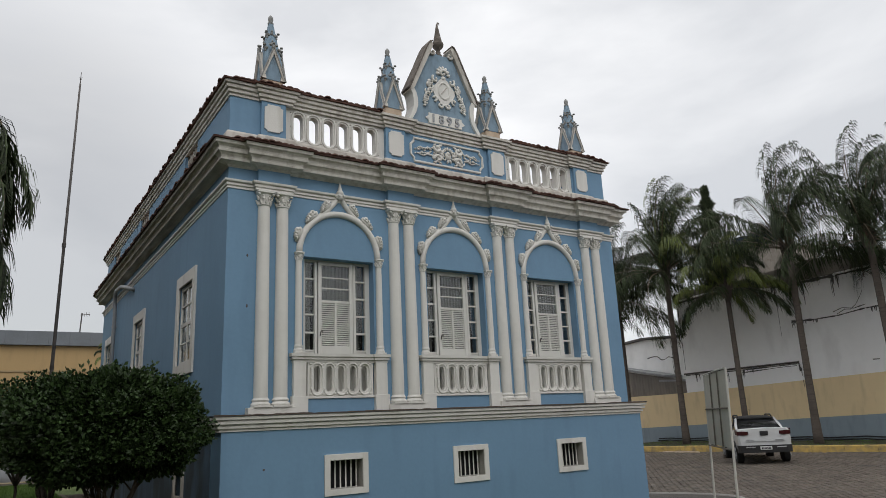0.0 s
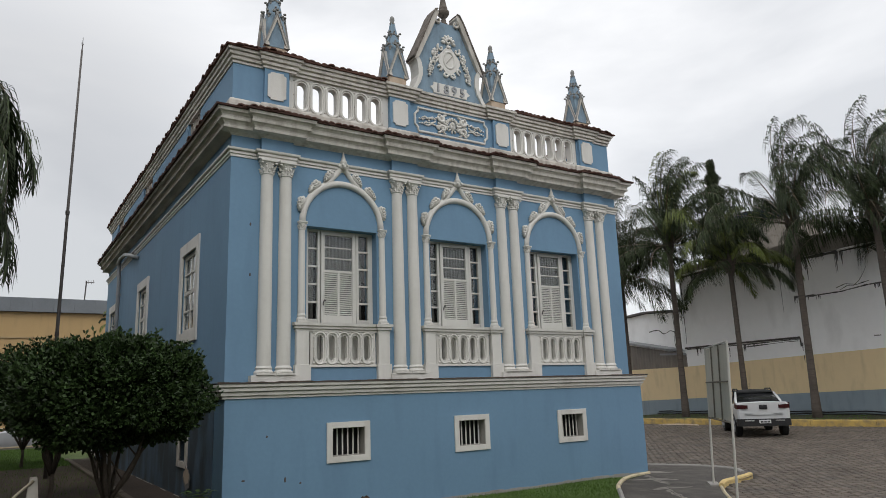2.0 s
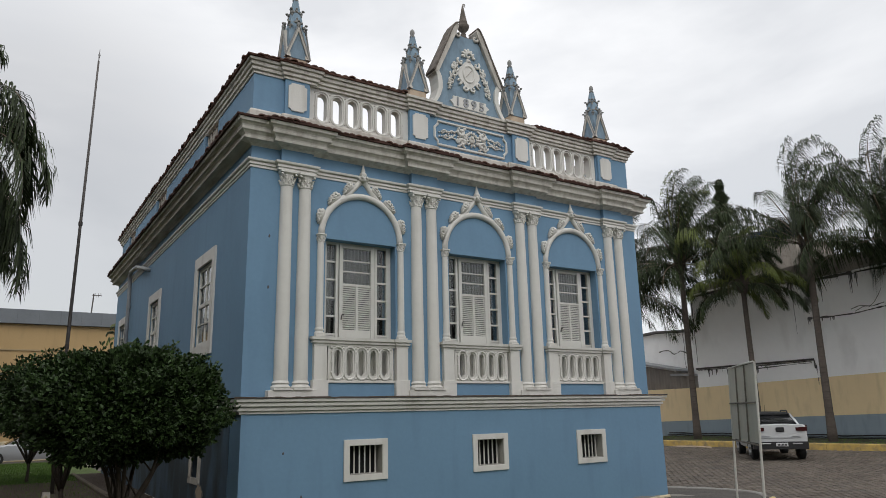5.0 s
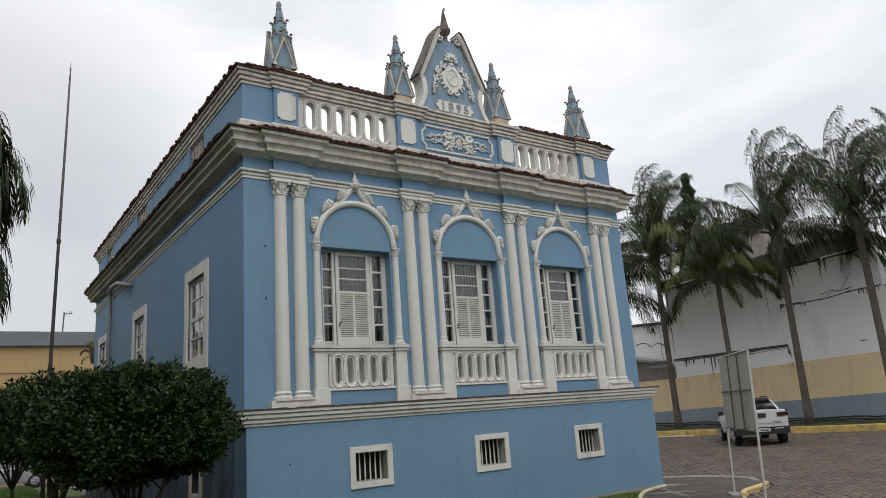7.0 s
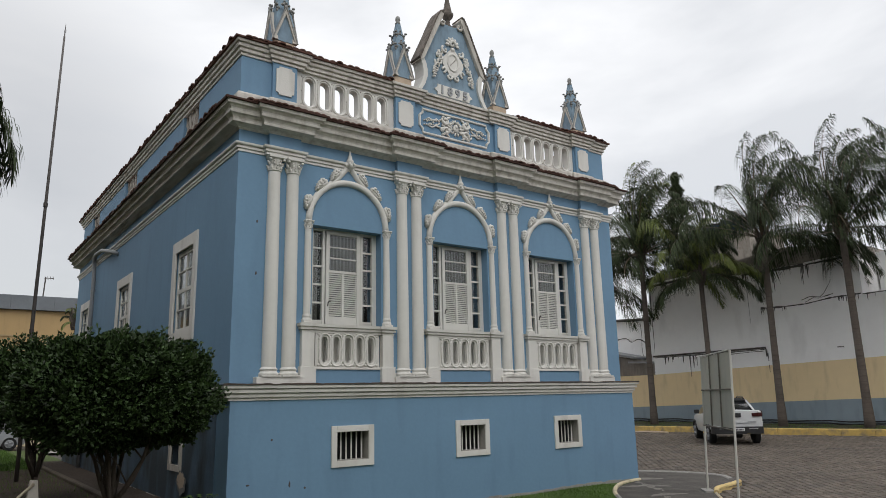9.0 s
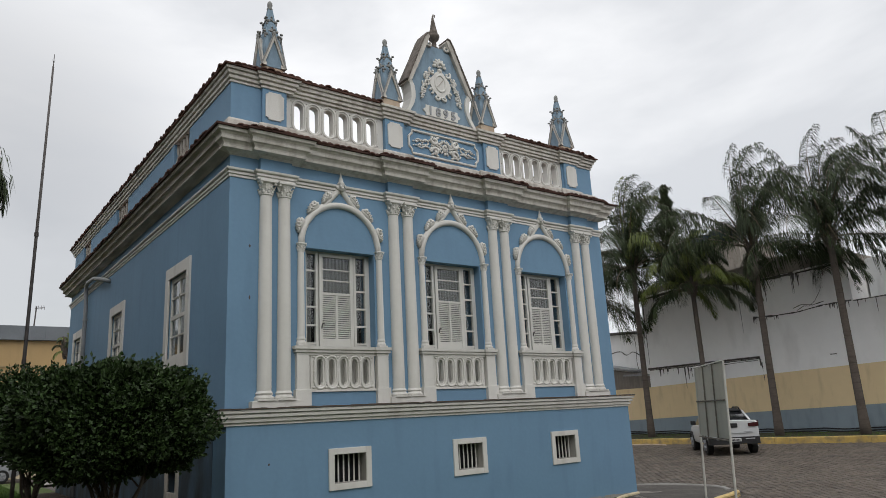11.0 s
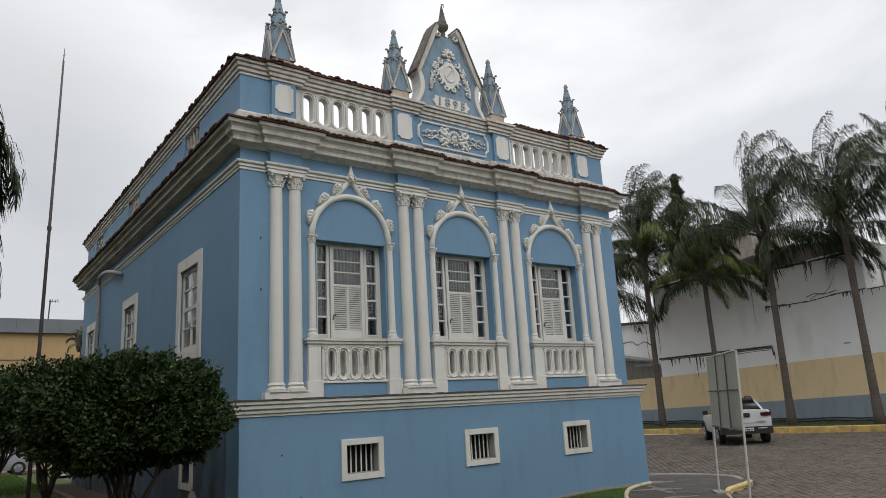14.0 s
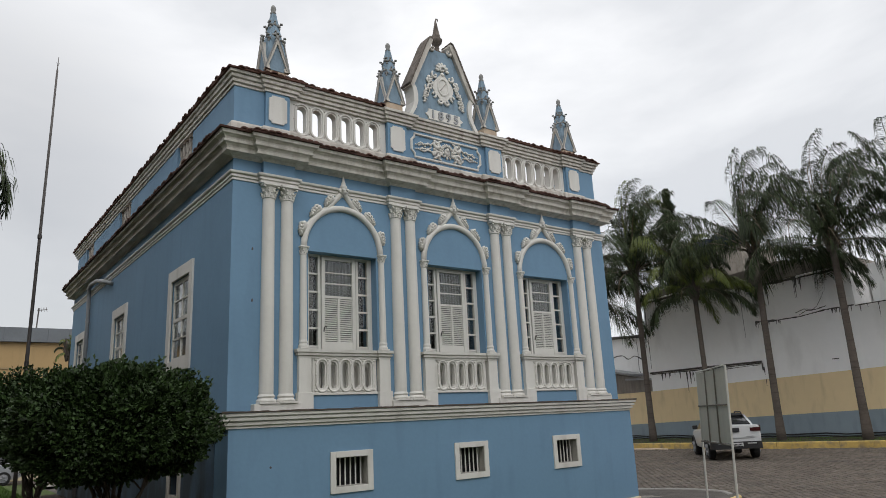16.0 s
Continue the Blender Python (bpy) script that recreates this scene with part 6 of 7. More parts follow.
# ---------- palms ----------
def palm(at, height, lean, count, length, seed, wind=(0.0, 0.0), young=0, radius=0.16, sag=1.0, label="tall queen palm with drooping feathery fronds and a bare grey trunk", density=118):
    rs = np.random.default_rng(seed)
    t = thing("palm_tree", label, "palm tree", at, 0, "palms")
    bm = bmesh.new()
    pts, radii = [], []
    for k in range(13):
        q = k / 12
        pts.append((lean[0] * q ** 1.4, lean[1] * q ** 1.4, height * q - 0.1))
        radii.append(radius * (1.25 - 0.3 * min(1, q * 6) - 0.22 * q) * (1 + 0.03 * math.sin(9 * q)))
    tube(bm, pts, radii, seg=14)
    part("trunk", bm, PALM_BARK, t, smooth=True)
    top = Vector(pts[-1])
    bm = bmesh.new()
    tube(bm, [top, top + Vector((0, 0, 0.45)), top + Vector((0, 0, 0.9))], [radius * 0.85, radius * 0.6, radius * 0.25], seg=10)
    for k in range(14):
        a = 2.4 * k
        tube(bm, [top + Vector((0.12 * math.cos(a), 0.12 * math.sin(a), 0.1 + 0.04 * k)), top + Vector((0.3 * math.cos(a), 0.3 * math.sin(a), 0.55 + 0.05 * k))], [0.09, 0.04], seg=5)
    part("crownshaft", bm, PALM_BARK, t, "brown leaf bases")

    def frond(k, leaf_mat, rib_mat):
        verts, faces, rib_verts, rib_faces = [], [], [], []
        a = 2.39996 * k + rs.uniform(-0.25, 0.25)
        upright = k % 3 == 0
        rise = math.radians(rs.uniform(64, 88) if upright else rs.uniform(-10, 70))
        L = length * rs.uniform(0.85, 1.1)
        way = Vector((math.cos(a) * math.cos(rise), math.sin(a) * math.cos(rise), math.sin(rise)))
        p = top + Vector((0, 0, 0.5)) + 0.15 * way
        n = 26
        spine, dirs = [], []
        droop = sag * (rs.uniform(0.08, 0.125) if upright else rs.uniform(0.085, 0.13))
        for j in range(n + 1):
            q = j / n
            spine.append(p.copy())
            dirs.append(way.copy())
            blow = 0.012 + 0.085 * q * q
            way = (way + Vector((wind[0] * blow, wind[1] * blow, -droop * (0.1 + 1.75 * q * q + 0.3 * q)))).normalized()
            p = p + way * (L / n)
        for j in range(n):
            w = min(0.05, 0.012 * length) * (1 - 0.92 * (j / n) ** 0.7)
            s = dirs[j].cross(Vector((0, 0, 1)))
            s = s.normalized() if s.length > 1e-3 else Vector((1, 0, 0))
            u = s.cross(dirs[j])
            i = len(rib_verts)
            for c in (spine[j], spine[j + 1]):
                rib_verts.extend([tuple(c + s * w), tuple(c + u * w), tuple(c - s * w)])
            rib_faces.extend([(i, i + 1, i + 4, i + 3), (i + 1, i + 2, i + 5, i + 4), (i + 2, i, i + 3, i + 5)])
        # leaflets in ragged clusters, in several planes, hanging
        for j in range(density * 2):
            q = 0.13 + 0.87 * (j + rs.uniform(-2, 2)) / (density * 2)
            q = min(0.999, max(0.1, q + 0.012 * math.sin(j * 0.9)))
            if noise.noise((q * 9.0, k * 3.7, 0.0)) < -0.42:
                continue
            f = q * n
            b = min(n - 1, int(f))
            c = spine[b] + (spine[b + 1] - spine[b]) * (f - b)
            d = dirs[b]
            s = d.cross(Vector((0, 0, 1)))
            s = s.normalized() if s.length > 1e-3 else Vector((1, 0, 0))
            side = 1 if j % 2 else -1
            tilt = rs.uniform(-0.5, 0.6)
            o = (s * side * math.cos(tilt) + s.cross(d) * math.sin(tilt) + d * rs.uniform(0.4, 0.8)).normalized()
            ll = length * 0.24 * (math.sin(math.pi * min(1, 0.18 + 0.78 * q)) ** 0.6) * rs.uniform(0.75, 1.15)
            w = 0.015 * rs.uniform(0.7, 1.3)
            hang = Vector((wind[0] * 0.4, wind[1] * 0.4, -1.0)) * rs.uniform(0.85, 1.05)
            m = c + o * ll * 0.42 + hang * ll * 0.14
            e = c + o * ll * 0.62 + hang * ll * 0.66
            x = o.cross(hang)
            x = x.normalized() * w if x.length > 1e-3 else s * w
            i = len(verts)
            verts.extend([tuple(c - x * 0.5), tuple(c + x * 0.5), tuple(m + x), tuple(m - x), tuple(e)])
            faces.extend([(i, i + 1, i + 2, i + 3), (i + 3, i + 2, i + 4)])
        blade = mesh_from("frond", verts, faces, leaf_mat, t, "lighter yellow-green young frond" if leaf_mat is PALM_YOUNG else "")
        mesh_from("midrib", rib_verts, rib_faces, rib_mat, blade)

    for k in range(count):
        fresh = (k * young) % count < young
        frond(k, PALM_YOUNG if fresh else PALM_LEAF, PALM_YOUNG if fresh else PALM_RIB)
    return t


WIND = (0.1, -0.55)
palm((20.6, 11.6, 0.3), 8.0, (-0.1, -0.1), 40, 5.0, 1, WIND, 4, 0.16)
palm((20.7, 8.38, 0.3), 6.5, (0.0, 0.0), 26, 3.1, 2, WIND, 13, 0.14, 1.25)
palm((20.9, 5.38, 0.3), 7.7, (0.0, -0.1), 28, 4.7, 3, WIND, 0, 0.165)
palm((20.9, 2.0, 0.3), 7.4, (0.0, 0.0), 30, 4.7, 8, WIND, 0, 0.17)
palm((20.9, -1.3, 0.3), 7.4, (0.1, -0.1), 24, 4.6, 5, WIND, 0, 0.17)
palm((20.6, 14.9, 0.3), 6.9, (0.0, 0.0), 32, 4.6, 6, WIND, 0, 0.15, 1.25)
palm((-9.56, 7.0, 0.15), 6.7, (0.0, 0.0), 50, 3.8, 7, (-0.1, 0.0), 0, 0.2, 2.7, density=130)


# ---------- flagpole ----------
pole = thing("flagpole", "tall thin dark metal pole standing in the lawn", "pole", (-6.23, 8.77, 0.15))
bm = bmesh.new()
tube(bm, [(0, 0, -0.1), (0.0, 0, 3.4), (0.02, 0, 6.5), (0.04, 0, 9.0), (0.055, 0, 11.1)], [0.045, 0.042, 0.036, 0.03, 0.024], seg=12)
part("shaft", bm, material("dark_pole_paint", (0.10, 0.09, 0.085), rough=0.6, vary=0.15), pole, smooth=True)
bm = bmesh.new()
tube(bm, [(0.055, 0, 11.05), (0.06, 0, 11.46)], [0.014, 0.006], seg=6)
tube(bm, [(0.03, 0, 11.30), (0.058, 0, 11.16), (0.086, 0, 11.30)], [0.005, 0.009, 0.005], seg=5)
part("tip", bm, IRON, pole)
for z in (3.4, 6.5):
    bm = bmesh.new()
    lathe(bm, [(0.05, 0), (0.05, 0.1)], (0.02 * (z > 4), 0, z), 10)
    part("collar", bm, IRON, pole)


# ---------- sign seen from behind ----------
sign = thing("sign_board", "bare grey sheet-metal sign board on two thin posts, seen from behind", "sign", (4.04, -2.03, 0.0))
ux, uy = (2.59 - 4.04), (-3.535 + 2.03)
wide = math.hypot(ux, uy)
ux, uy = ux / wide, uy / wide
nx, ny = uy, -ux
LEAN = Vector((0.6, -0.8, 0)) * 0.045


def on_sign(u, d, z):
    """A point of the board: u along it, d behind it, z up; the whole leans a little."""
    return Vector((ux * u + nx * d, uy * u + ny * d, z)) + LEAN * z


def sign_bar(name, a, b, r, mat, parent):
    bm = bmesh.new()
    tube(bm, [on_sign(*a), on_sign(*b)], r, seg=8)
    return part(name, bm, mat, parent)


def sign_plate(name, u0, u1, d0, d1, z0, z1, mat):
    bm = bmesh.new()
    vs = [bm.verts.new(on_sign(u, d, z)) for z in (z0, z1) for u, d in ((u0, d0), (u1, d0), (u1, d1), (u0, d1))]
    for q in ((0, 1, 2, 3), (7, 6, 5, 4), (0, 1, 5, 4), (1, 2, 6, 5), (2, 3, 7, 6), (3, 0, 4, 7)):
        bm.faces.new([vs[i] for i in q])
    return part(name, bm, mat, sign)


for u in (0.0, wide):
    post = sign_bar("post", (u, 0, -0.05), (u, 0, 2.52), 0.02, SIGN_POST, sign)
    sign_plate("foot_plate", u - 0.22, u + 0.22, -0.09, 0.09, 0.0, 0.03, CONCRETE)
for k in range(3):
    a, b = wide * k / 3 + 0.01, wide * (k + 1) / 3 - 0.01
    for z0, z1 in ((1.24, 1.86), (1.89, 2.50)):
        sign_plate("sheet_panel", a, b, -0.012, 0.0, z0, z1, SIGN_GREY)
for z in (1.22, 1.875, 2.52):
    sign_bar("cross_bar", (0, 0.02, z), (wide, 0.02, z), 0.014, SIGN_POST if z > 2 else SIGN_RUST, sign)
for u in (wide / 3, 2 * wide / 3):
    sign_bar("stiffener", (u, 0.02, 1.22), (u, 0.02, 2.52), 0.013, SIGN_RUST, sign)


# ---------- vehicles ----------
def loft(bm, sections):
    """Skins a row of closed sections with the same number of points."""
    rings = [[bm.verts.new(p) for p in s] for s in sections]
    n = len(rings[0])
    for a, b in zip(rings, rings[1:]):
        for k in range(n):
            bm.faces.new((a[k], a[(k + 1) % n], b[(k + 1) % n], b[k]))
    bm.faces.new(rings[0][::-1])
    bm.faces.new(rings[-1])


def hull(x, half, zlow, zmid, ztop, tuck=0.06, crown=0.03):
    """One cross section of a car body."""
    return [(x, -half + tuck, zlow), (x, -half + 0.01, zlow + 0.12), (x, -half, zmid), (x, -half + 0.03, ztop - 0.05), (x, -half + 0.09, ztop), (x, 0, ztop + crown),
            (x, half - 0.09, ztop), (x, half - 0.03, ztop - 0.05), (x, half, zmid), (x, half - 0.01, zlow + 0.12), (x, half - tuck, zlow)]


def wheel(parent, x, y, r, width, side):
    bm = bmesh.new()
    prof = [(r * 0.62, -width / 2), (r * 0.92, -width / 2), (r, -width / 2 + 0.03), (r, width / 2 - 0.03), (r * 0.92, width / 2), (r * 0.62, width / 2)]
    lathe(bm, prof, (0, 0, 0), 24)
    m = Matrix.Translation((x, y, r)) @ Matrix.Rotation(math.pi / 2, 4, "X")
    bmesh.ops.transform(bm, matrix=m, verts=bm.verts)
    w = part("wheel", bm, RUBBER, parent, "black tyre on a dark alloy rim")
    bm = bmesh.new()
    lathe(bm, [(0.02, 0), (r * 0.6, 0), (r * 0.6, 0.02), (0.02, 0.03)], (0, 0, 0), 20)
    for k in range(5):
        a = 2 * math.pi * k / 5
        tube(bm, [(0.05 * math.cos(a), 0.05 * math.sin(a), 0.04), (r * 0.58 * math.cos(a), r * 0.58 * math.sin(a), 0.035)], 0.035, seg=5)
    m = Matrix.Translation((x, y + side * (width / 2 - 0.005), r)) @ Matrix.Rotation(-side * math.pi / 2, 4, "X")
    bmesh.ops.transform(bm, matrix=m, verts=bm.verts)
    part("rim", bm, GREY_PIPE, w)


truck = thing("pickup_truck", "white crew-cab pickup truck parked with its tailgate to the drive", "car", (14.3, 3.62, 0.11), 43.0)
truck.scale = (0.885, 0.885, 0.885)
bm = bmesh.new()
loft(bm, [hull(-0.93, 0.84, 0.58, 0.9, 1.22), hull(-0.86, 0.90, 0.52, 0.92, 1.25), hull(-0.4, 0.92, 0.45, 0.92, 1.24), hull(0.6, 0.92, 0.40, 0.92, 1.17), hull(1.8, 0.92, 0.38, 0.88, 1.08),
          hull(2.7, 0.92, 0.40, 0.86, 1.06), hull(3.4, 0.88, 0.42, 0.82, 1.0), hull(3.8, 0.78, 0.45, 0.75, 0.88), hull(3.95, 0.62, 0.48, 0.7, 0.8)])
sharp_smooth(part("body", bm, CAR_WHITE, truck), 35)
bm = bmesh.new()
cab = [(-0.30, 0.80, 1.12, 0.78, 1.16), (0.55, 0.80, 1.11, 0.64, 1.62), (1.0, 0.80, 1.1, 0.62, 1.66), (1.7, 0.80, 1.08, 0.62, 1.64), (2.75, 0.80, 1.05, 0.72, 1.09)]
loft(bm, [[(x, -a, z0), (x, -b, z1), (x, 0, z1 + 0.025), (x, b, z1), (x, a, z0)] for x, a, z0, b, z1 in cab])
sharp_smooth(part("cabin_glass", bm, CAR_GLASS, truck, "dark tinted windows"), 35)
bm = bmesh.new()
loft(bm, [[(x, -b, z - 0.03), (x, -b + 0.05, z), (x, 0, z + 0.025), (x, b - 0.05, z), (x, b, z - 0.03)] for x, b, z in ((0.42, 0.66, 1.62), (0.6, 0.68, 1.665), (1.2, 0.67, 1.69), (1.8, 0.66, 1.66))])
part("roof", bm, BLACK_PLASTIC, truck, "black roof")
for s in (-1, 1):
    bm = bmesh.new()
    tube(bm, [(0.5, s * 0.60, 1.67), (0.62, s * 0.60, 1.73), (1.6, s * 0.60, 1.73), (1.72, s * 0.60, 1.66)], 0.025, seg=8)
    part("roof_rail", bm, BLACK_PLASTIC, truck)
    bm = bmesh.new()
    tube(bm, [(-0.25, s * 0.80, 1.14), (0.1, s * 0.77, 1.34), (0.52, s * 0.68, 1.60)], [0.05, 0.055, 0.04], seg=8)
    part("rear_pillar", bm, CAR_WHITE, truck, smooth=True)
    for x0, x1 in ((1.12, 0.92),):
        bm = bmesh.new()
        tube(bm, [(1.15, s * 0.81, 1.08), (1.12, s * 0.64, 1.63)], 0.03, seg=6)
        part("door_pillar", bm, BLACK_PLASTIC, truck)
    bm = bmesh.new()
    box(bm, 2.15, 2.3, s * 0.93 - 0.1, s * 0.93 + 0.1, 1.08, 1.24, 0.03)
    part("mirror", bm, BLACK_PLASTIC, truck, "black door mirror")
    bm = bmesh.new()
    wrap = [(-0.975, 0.56, 1.03), (-0.97, 0.74, 1.02), (-0.90, 0.90, 1.02), (-0.78, 0.945, 1.04), (-0.66, 0.955, 1.08)]
    loft(bm, [[(x, s * y, z), (x, s * y, z + 0.145 - 0.03 * (i == 0)), (x + 0.12, s * (y - 0.1), z + 0.14), (x + 0.12, s * (y - 0.1), z)] for i, (x, y, z) in enumerate(wrap)])
    part("tail_light", bm, RED_LAMP, truck, "dark red tail light")
    for x in (0.0, 2.98):
        wheel(truck, x, s * 0.80, 0.355, 0.24, s)
        bm = bmesh.new()
        arc = [(x + 0.43 * math.cos(math.pi * (0.06 + 0.88 * k / 10)), s * 0.915, 0.36 + 0.43 * math.sin(math.pi * (0.06 + 0.88 * k / 10))) for k in range(11)]
        tube(bm, arc, 0.04, seg=6)
        part("wheel_arch", bm, BLACK_PLASTIC, truck, smooth=True)
bm = bmesh.new()
loft(bm, [[(x, -h, 0.40), (x, -h, 0.66), (x, h, 0.66), (x, h, 0.40)] for x, h in ((-1.02, 0.72), (-0.99, 0.86), (-0.82, 0.92), (-0.6, 0.92))])
part("rear_bumper", bm, BLACK_PLASTIC, truck, "black plastic rear bumper")
for s in (-1, 1):
    part("bumper_trim", boxm(-1.035, -1.0, s * 0.52 - 0.16, s * 0.52 + 0.16, 0.575, 0.61, bevel=0.008), CHROME, truck)
plate = part("number_plate", boxm(-1.045, -1.02, -0.2, 0.2, 0.50, 0.62, 0.006), material("plate_white", (0.6, 0.6, 0.6), rough=0.4, vary=0.05, bump=0), truck, "white number plate")
for k in range(7):
    part("plate_bar", boxm(-1.052, -1.046, -0.155 + 0.046 * k, -0.125 + 0.046 * k, 0.525, 0.585), BLACK_PLASTIC, plate)
bm = bmesh.new()
box(bm, -0.975, -0.93, -0.14, 0.14, 1.0, 1.16, 0.03)
part("tailgate_handle", bm, BLACK_PLASTIC, truck, "black tailgate badge and handle")
bm = bmesh.new()
box(bm, -0.955, -0.935, -0.66, 0.66, 0.79, 0.80)
box(bm, -0.955, -0.935, -0.64, -0.36, 0.835, 0.855)
box(bm, -0.955, -0.935, 0.36, 0.64, 0.835, 0.855)
part("tailgate_seam", bm, GREY_PIPE, truck)
bm = bmesh.new()
tube(bm, [(1.55, 0, 1.69), (1.35, 0, 1.95)], 0.006, seg=5)
part("antenna", bm, BLACK_PLASTIC, truck)

sedan = thing("silver_car", "silver hatchback parked in the street beyond the lawn", "car", (-6.0, 29.0, -0.1), 182.0)
bm = bmesh.new()
loft(bm, [hull(-2.0, 0.70, 0.35, 0.6, 0.92), hull(-1.8, 0.84, 0.25, 0.62, 0.98), hull(-0.8, 0.87, 0.22, 0.62, 0.96), hull(0.8, 0.87, 0.22, 0.6, 0.93), hull(1.6, 0.84, 0.24, 0.56, 0.82), hull(2.0, 0.7, 0.3, 0.5, 0.68)])
sharp_smooth(part("body", bm, CAR_SILVER, sedan), 35)
bm = bmesh.new()
loft(bm, [[(x, -a, z0), (x, -b, z1), (x, b, z1), (x, a, z0)] for x, a, z0, b, z1 in ((-1.8, 0.76, 0.95, 0.7, 1.0), (-1.2, 0.78, 0.94, 0.58, 1.42), (0.0, 0.78, 0.93, 0.58, 1.45), (0.95, 0.76, 0.9, 0.66, 0.94))])
part("cabin_glass", bm, CAR_GLASS, sedan, "dark windows")
bm = bmesh.new()
loft(bm, [[(x, -b, z), (x, 0, z + 0.05), (x, b, z)] for x, b, z in ((-1.3, 0.6, 1.40), (-0.6, 0.6, 1.46), (0.1, 0.6, 1.45))])
part("roof", bm, CAR_SILVER, sedan)
for s in (-1, 1):
    for x in (-1.25, 1.25):
        wheel(sedan, x, s * 0.76, 0.31, 0.2, s)


# ---------- far building beyond the lawn ----------
far = thing("yellow_hall", "long yellow hall with a grey sheet-metal fascia", "building", (0, 32, 0))
part("wall", boxm(-60, 30, 0.0, 12, -0.2, 6.85), material("ochre_render", (0.44, 0.305, 0.15), rough=0.9, vary=0.08, stain=0.35, stain_color=(0.30, 0.22, 0.12), blotch=0.3), far)
for k in range(30):
    part("fascia_sheet", boxm(-30 + k, -29.006 + k, -0.25, 12.2, 6.86, 7.6), ROOF_GREY, far)
part("fascia", boxm(-60, -30.02, -0.25, 12.2, 6.86, 7.6), ROOF_GREY, far, "grey sheet-metal fascia")
part("fascia", boxm(0, 30, -0.25, 12.2, 6.86, 7.6), ROOF_GREY, far, "grey sheet-metal fascia")
part("string_course", boxm(-60, 30, -0.05, 0.0, 5.46, 5.54), material("ochre_paint", (0.36, 0.27, 0.15), vary=0.1), far)
part("wall_base", boxm(-60, 30, -0.06, -0.002, -0.1, 0.9), KERB_WORN, far)
mast = bmesh.new()
tube(mast, [(-3.45, 1.0, 7.6), (-3.40, 1.0, 8.85)], 0.035, seg=6)
tube(mast, [(-3.47, 1.0, 8.74), (-3.0, 1.0, 8.80)], 0.022, seg=6)
for q in range(4):
    tube(mast, [(-3.42 + 0.13 * q, 0.8, 8.62 + 0.017 * q), (-3.42 + 0.13 * q, 1.2, 8.90 + 0.017 * q)], 0.012, seg=5)
part("aerial", mast, IRON, far, "small roof aerial on a thin mast")
sheet("far_pavement", [(-60, 23.2), (30, 23.2), (30, 25.2), (-60, 25.2)], -0.02, CONCRETE, "pale pavement beyond the lawn", category="pavement")

# dry small palm by the far wall
palm((-2.75, 26.0, 0.0), 5.3, (0.0, 0.0), 14, 0.8, 12, (-0.3, 0.0), 7, 0.06, 1.6, "small young palm by the far hall", 60)

# water tanks and a dark conifer over the wall
for x, y, z, r, h in ((31, 13.7, 11.15, 0.7, 1.0), (31, 12.2, 11.2, 0.9, 1.0)):
    tank = thing("water_tank", "dark blue plastic water tank on a far roof", "water tank", (x, y, z), 0, "water tanks")
    bm = bmesh.new()
    lathe(bm, [(r * 0.9, 0), (r, h * 0.5), (r * 1.02, h * 0.8), (r * 1.02, h * 0.85)], seg=20)
    part("drum", bm, material("blue_plastic", (0.02, 0.035, 0.07), rough=0.5, vary=0.1), tank, smooth=True)
    bm = bmesh.new()
    lathe(bm, [(r * 1.06, h * 0.85), (r * 1.06, h * 0.92), (r * 0.4, h * 1.05)], seg=20)
    part("lid", bm, BLACK_PLASTIC, tank)
stand = thing("roof_block", "plain rendered roof block carrying water tanks", "building", (0, 0, 0))
part("block", boxm(30, 34, 10.9, 15.5, -0.2, 11.15), MOULDY, stand, "dark mouldy concrete")
conifer = thing("conifer", "dark conifer top behind the palms", "tree", (45, 25.6, 0.5))
bm = bmesh.new()
tube(bm, [(0, 0, -0.9), (0, 0, 19.5)], [0.4, 0.03], seg=8)
part("trunk", bm, BARK, conifer)
verts, faces = [], []
rs = np.random.default_rng(9)
for k in range(15000):
    z = 20.9 - 18 * rs.uniform(0, 1)
    r = 0.03 + 4.6 * (20.9 - z) / 15 * rs.uniform(0.3, 1.0) * (0.75 + 0.35 * math.sin(5 * z))
    a = rs.uniform(0, 6.28)
    p = Vector((r * math.cos(a), r * math.sin(a), z))
    d = Vector((math.cos(a), math.sin(a), rs.uniform(0.1, 0.9))) * 0.28
    s = Vector((-math.sin(a), math.cos(a), rs.uniform(-0.4, 0.4))) * 0.09
    i = len(verts)
    verts += [tuple(p - s), tuple(p + s), tuple(p + d)]
    faces.append((i, i + 1, i + 2))
mesh_from("crown", verts, faces, material("conifer_needle", (0.075, 0.095, 0.05), rough=0.8, vary=0.3, bump=0, per_island=0.5), conifer, "dark needles")


# ---------- small things in the garden ----------
stump = thing("tree_stump", "short dark weathered tree stump in the lawn", "stump", (-2.83, -1.22, 0.07))
bm = bmesh.new()
prof = []
rs = np.random.default_rng(2)
for j, (r, z) in enumerate(((0.15, -0.06), (0.135, 0.06), (0.13, 0.15), (0.12, 0.23), (0.095, 0.30), (0.045, 0.345))):
    prof.append([bm.verts.new((r * (1 + 0.15 * rs.uniform(-1, 1)) * math.cos(2 * math.pi * k / 12) + 0.02 * j * 0.5, r * (1 + 0.12 * rs.uniform(-1, 1)) * math.sin(2 * math.pi * k / 12), z + 0.015 * rs.uniform(-1, 1))) for k in range(12)])
for a, b in zip(prof, prof[1:]):
    for k in range(12):
        bm.faces.new((a[k], a[(k + 1) % 12], b[(k + 1) % 12], b[k]))
bm.faces.new(prof[-1])
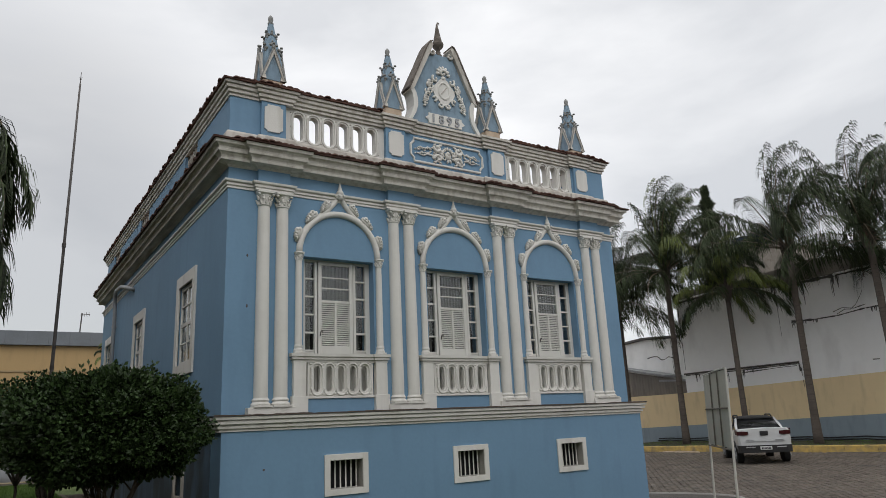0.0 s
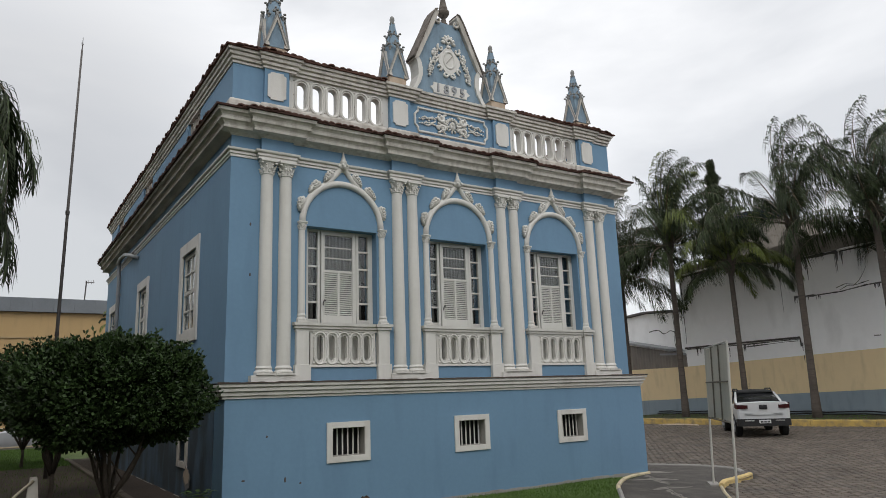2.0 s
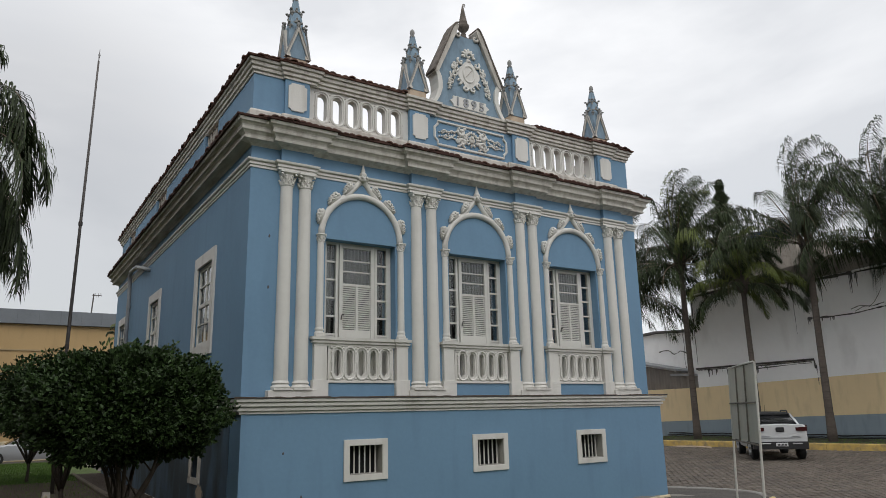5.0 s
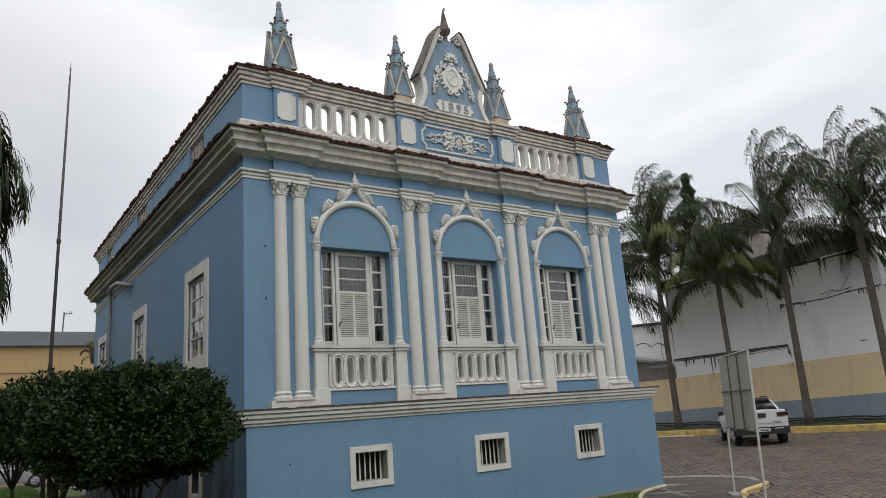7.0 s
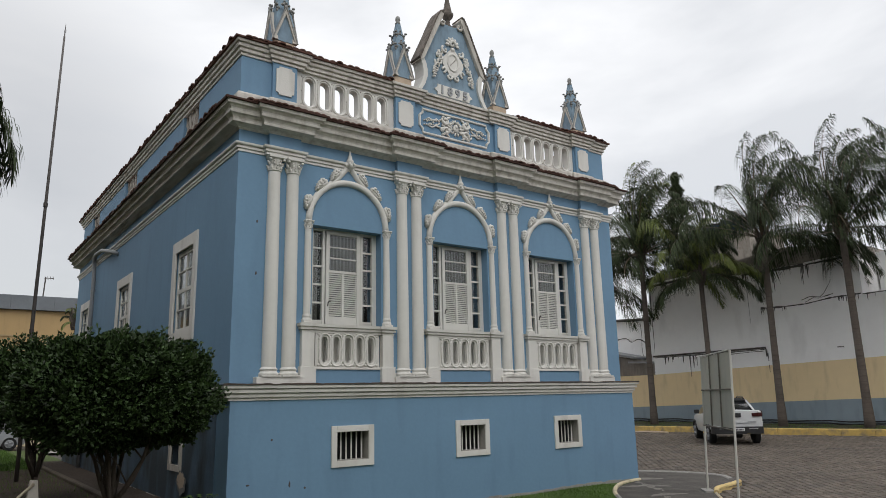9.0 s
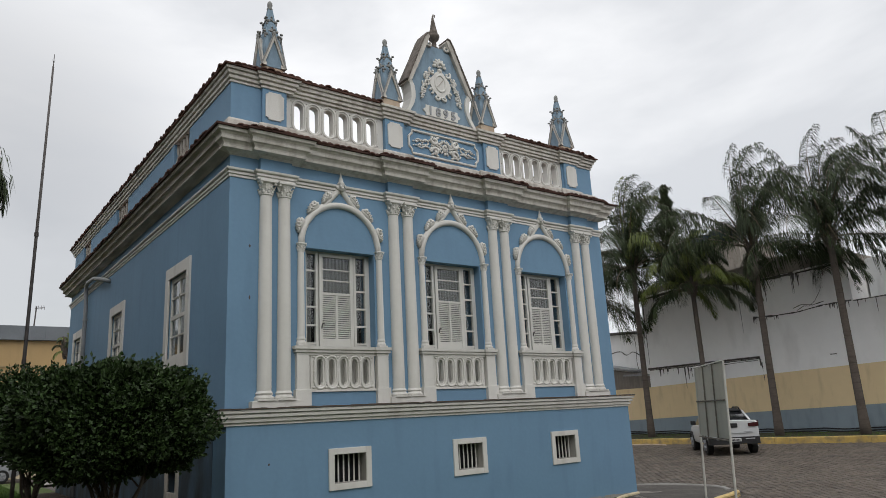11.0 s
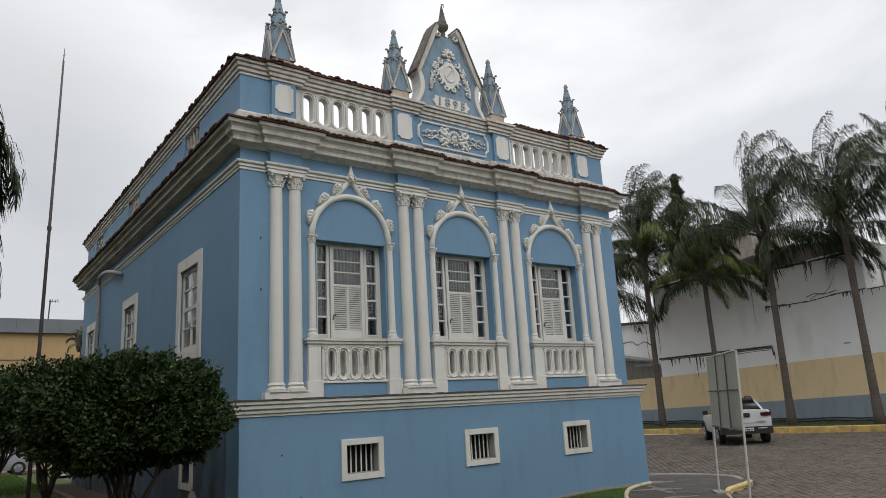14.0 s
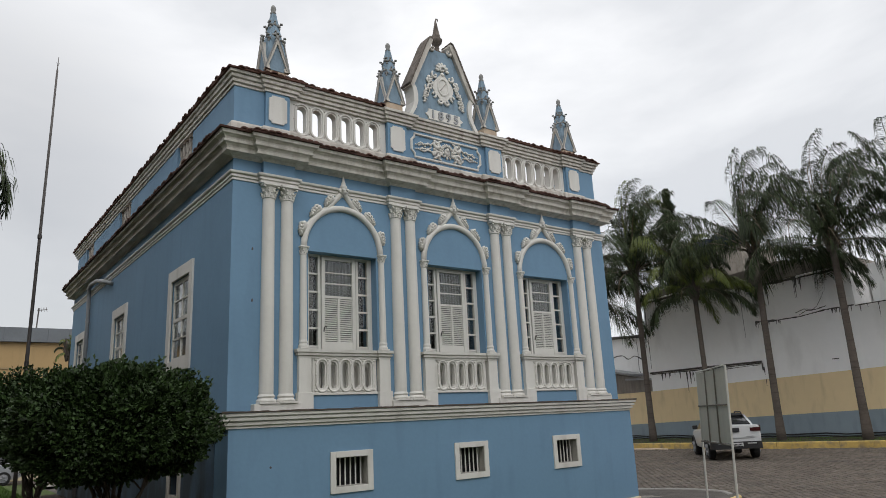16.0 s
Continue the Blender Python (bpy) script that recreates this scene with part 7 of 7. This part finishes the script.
part("wood", bm, material("rotten_wood", (0.055, 0.038, 0.028), rough=0.95, vary=0.5, grain=30, bump=0.9, bump_scale=30), stump)

bollard = thing("bollard", "tapered white concrete bollard with a rope tied to it", "bollard", (-6.93, -0.1, 0.17))
bm = bmesh.new()
rings = [[bm.verts.new((sx * r, sy * r, z)) for sx, sy in ((-1, -1), (1, -1), (1, 1), (-1, 1))] for r, z in ((0.10, -0.05), (0.097, 0.25), (0.042, 0.78), (0.038, 0.80))]
for a, b in zip(rings, rings[1:]):
    for k in range(4):
        bm.faces.new((a[k], a[(k + 1) % 4], b[(k + 1) % 4], b[k]))
bm.faces.new(rings[-1])
part("shaft", bm, WHITE_DIRTY, bollard)
bm = bmesh.new()
tube(bm, [(0, -0.05, 0.76), (-0.12, -0.1, 0.66), (-0.25, -0.2, 0.55), (-0.45, -0.3, 0.44), (-0.7, -0.45, 0.38), (-1.2, -0.8, 0.36)], 0.018, seg=6)
part("rope", bm, ROPE, bollard, "sagging pale rope", smooth=True)

fern = thing("fern", "small fern sprouting from the bed beside the wall", "fern", (-4.78, 0.25, 0.2))
verts, faces = [], []
for k in range(9):
    a = 2 * math.pi * k / 9
    for j in range(12):
        q = j / 11
        r, z = 0.28 * q, 0.34 * math.sin(2.2 * q)
        c = Vector((r * math.cos(a), r * math.sin(a), z))
        s = Vector((-math.sin(a), math.cos(a), 0)) * (0.055 * math.sin(math.pi * (0.1 + 0.85 * q)))
        f = Vector((math.cos(a), math.sin(a), 0.3)) * 0.028
        i = len(verts)
        verts += [tuple(c), tuple(c + s + f), tuple(c + f * 1.2), tuple(c - s + f)]
        faces.append((i, i + 1, i + 2, i + 3))
mesh_from("leaves", verts, faces, GRASS, fern, "bright green fern leaves")

litter = thing("dry_frond", "fallen dry palm frond lying by the kerb", "dry frond", (17.75, 9.6, 0.15), 85)
bm = bmesh.new()
tube(bm, [(-0.9, 0, 0.03), (0.0, 0.05, 0.05), (1.0, 0.0, 0.04)], [0.04, 0.03, 0.012], seg=6)
for k in range(26):
    x = -0.5 + 0.058 * k
    tube(bm, [(x, 0.02, 0.04), (x + 0.2, (0.28 if k % 2 else -0.28), 0.03)], [0.012, 0.004], seg=4)
part("blade", bm, BEIGE, litter)

# plaster come off the plinth of the side wall
rs = np.random.default_rng(21)
for cy, cz, a, b, mat, x in ((2.04, 0.60, 0.20, 0.13, BEIGE, -4.558), (2.02, 0.57, 0.26, 0.19, CROCKET, -4.554)):
    bm = bmesh.new()
    bm.faces.new([bm.verts.new((x, cy + a * (1 + 0.2 * rs.uniform(-1, 1)) * math.cos(0.3 * k), cz + b * (1 + 0.2 * rs.uniform(-1, 1)) * math.sin(0.3 * k))) for k in range(21)])
    part("bare_plaster", bm, mat, house, "brown bare patch in the plaster")

# a few wall marks
for x, z, w, h in ((-4.12, 4.67, 0.018, 0.03), (-4.11, 3.83, 0.016, 0.035), (-3.85, 1.28, 0.02, 0.02), (-3.55, 0.62, 0.018, 0.05), (-3.3, 0.55, 0.02, 0.02), (-4.2, 0.66, 0.035, 0.015)):
    bm = bmesh.new()
    y = W if z > 2 else 0.0
    lump(bm, (x, y, z), (w, 0.006, h))
    part("wall_mark", bm, IRON, house)

# paving blocks nearest the drive, one by one
bm = bmesh.new()
hx, hy, c = PL / 2 - G / 2, PW / 2 - G / 2, 0.01
lo = [bm.verts.new(p) for p in ((-hx, -hy, -0.03), (hx, -hy, -0.03), (hx, hy, -0.03), (-hx, hy, -0.03))]
hi = [bm.verts.new(p) for p in ((-hx + c, -hy + c, 0), (hx - c, -hy + c, 0), (hx - c, hy - c, 0), (-hx + c, hy - c, 0))]
bm.faces.new(hi)
for k in range(4):
    bm.faces.new((lo[k], lo[(k + 1) % 4], hi[(k + 1) % 4], hi[k]))
block = bpy.data.meshes.new("paving_block")
bmesh.ops.recalc_face_normals(bm, faces=bm.faces)
bm.to_mesh(block)
bm.free()
block.materials.append(PAVER_ONE)
for x, y, z in near_spots:
    ob = new("paving_block", block)
    ob.parent = yard
    ob.location = (x, y, z)
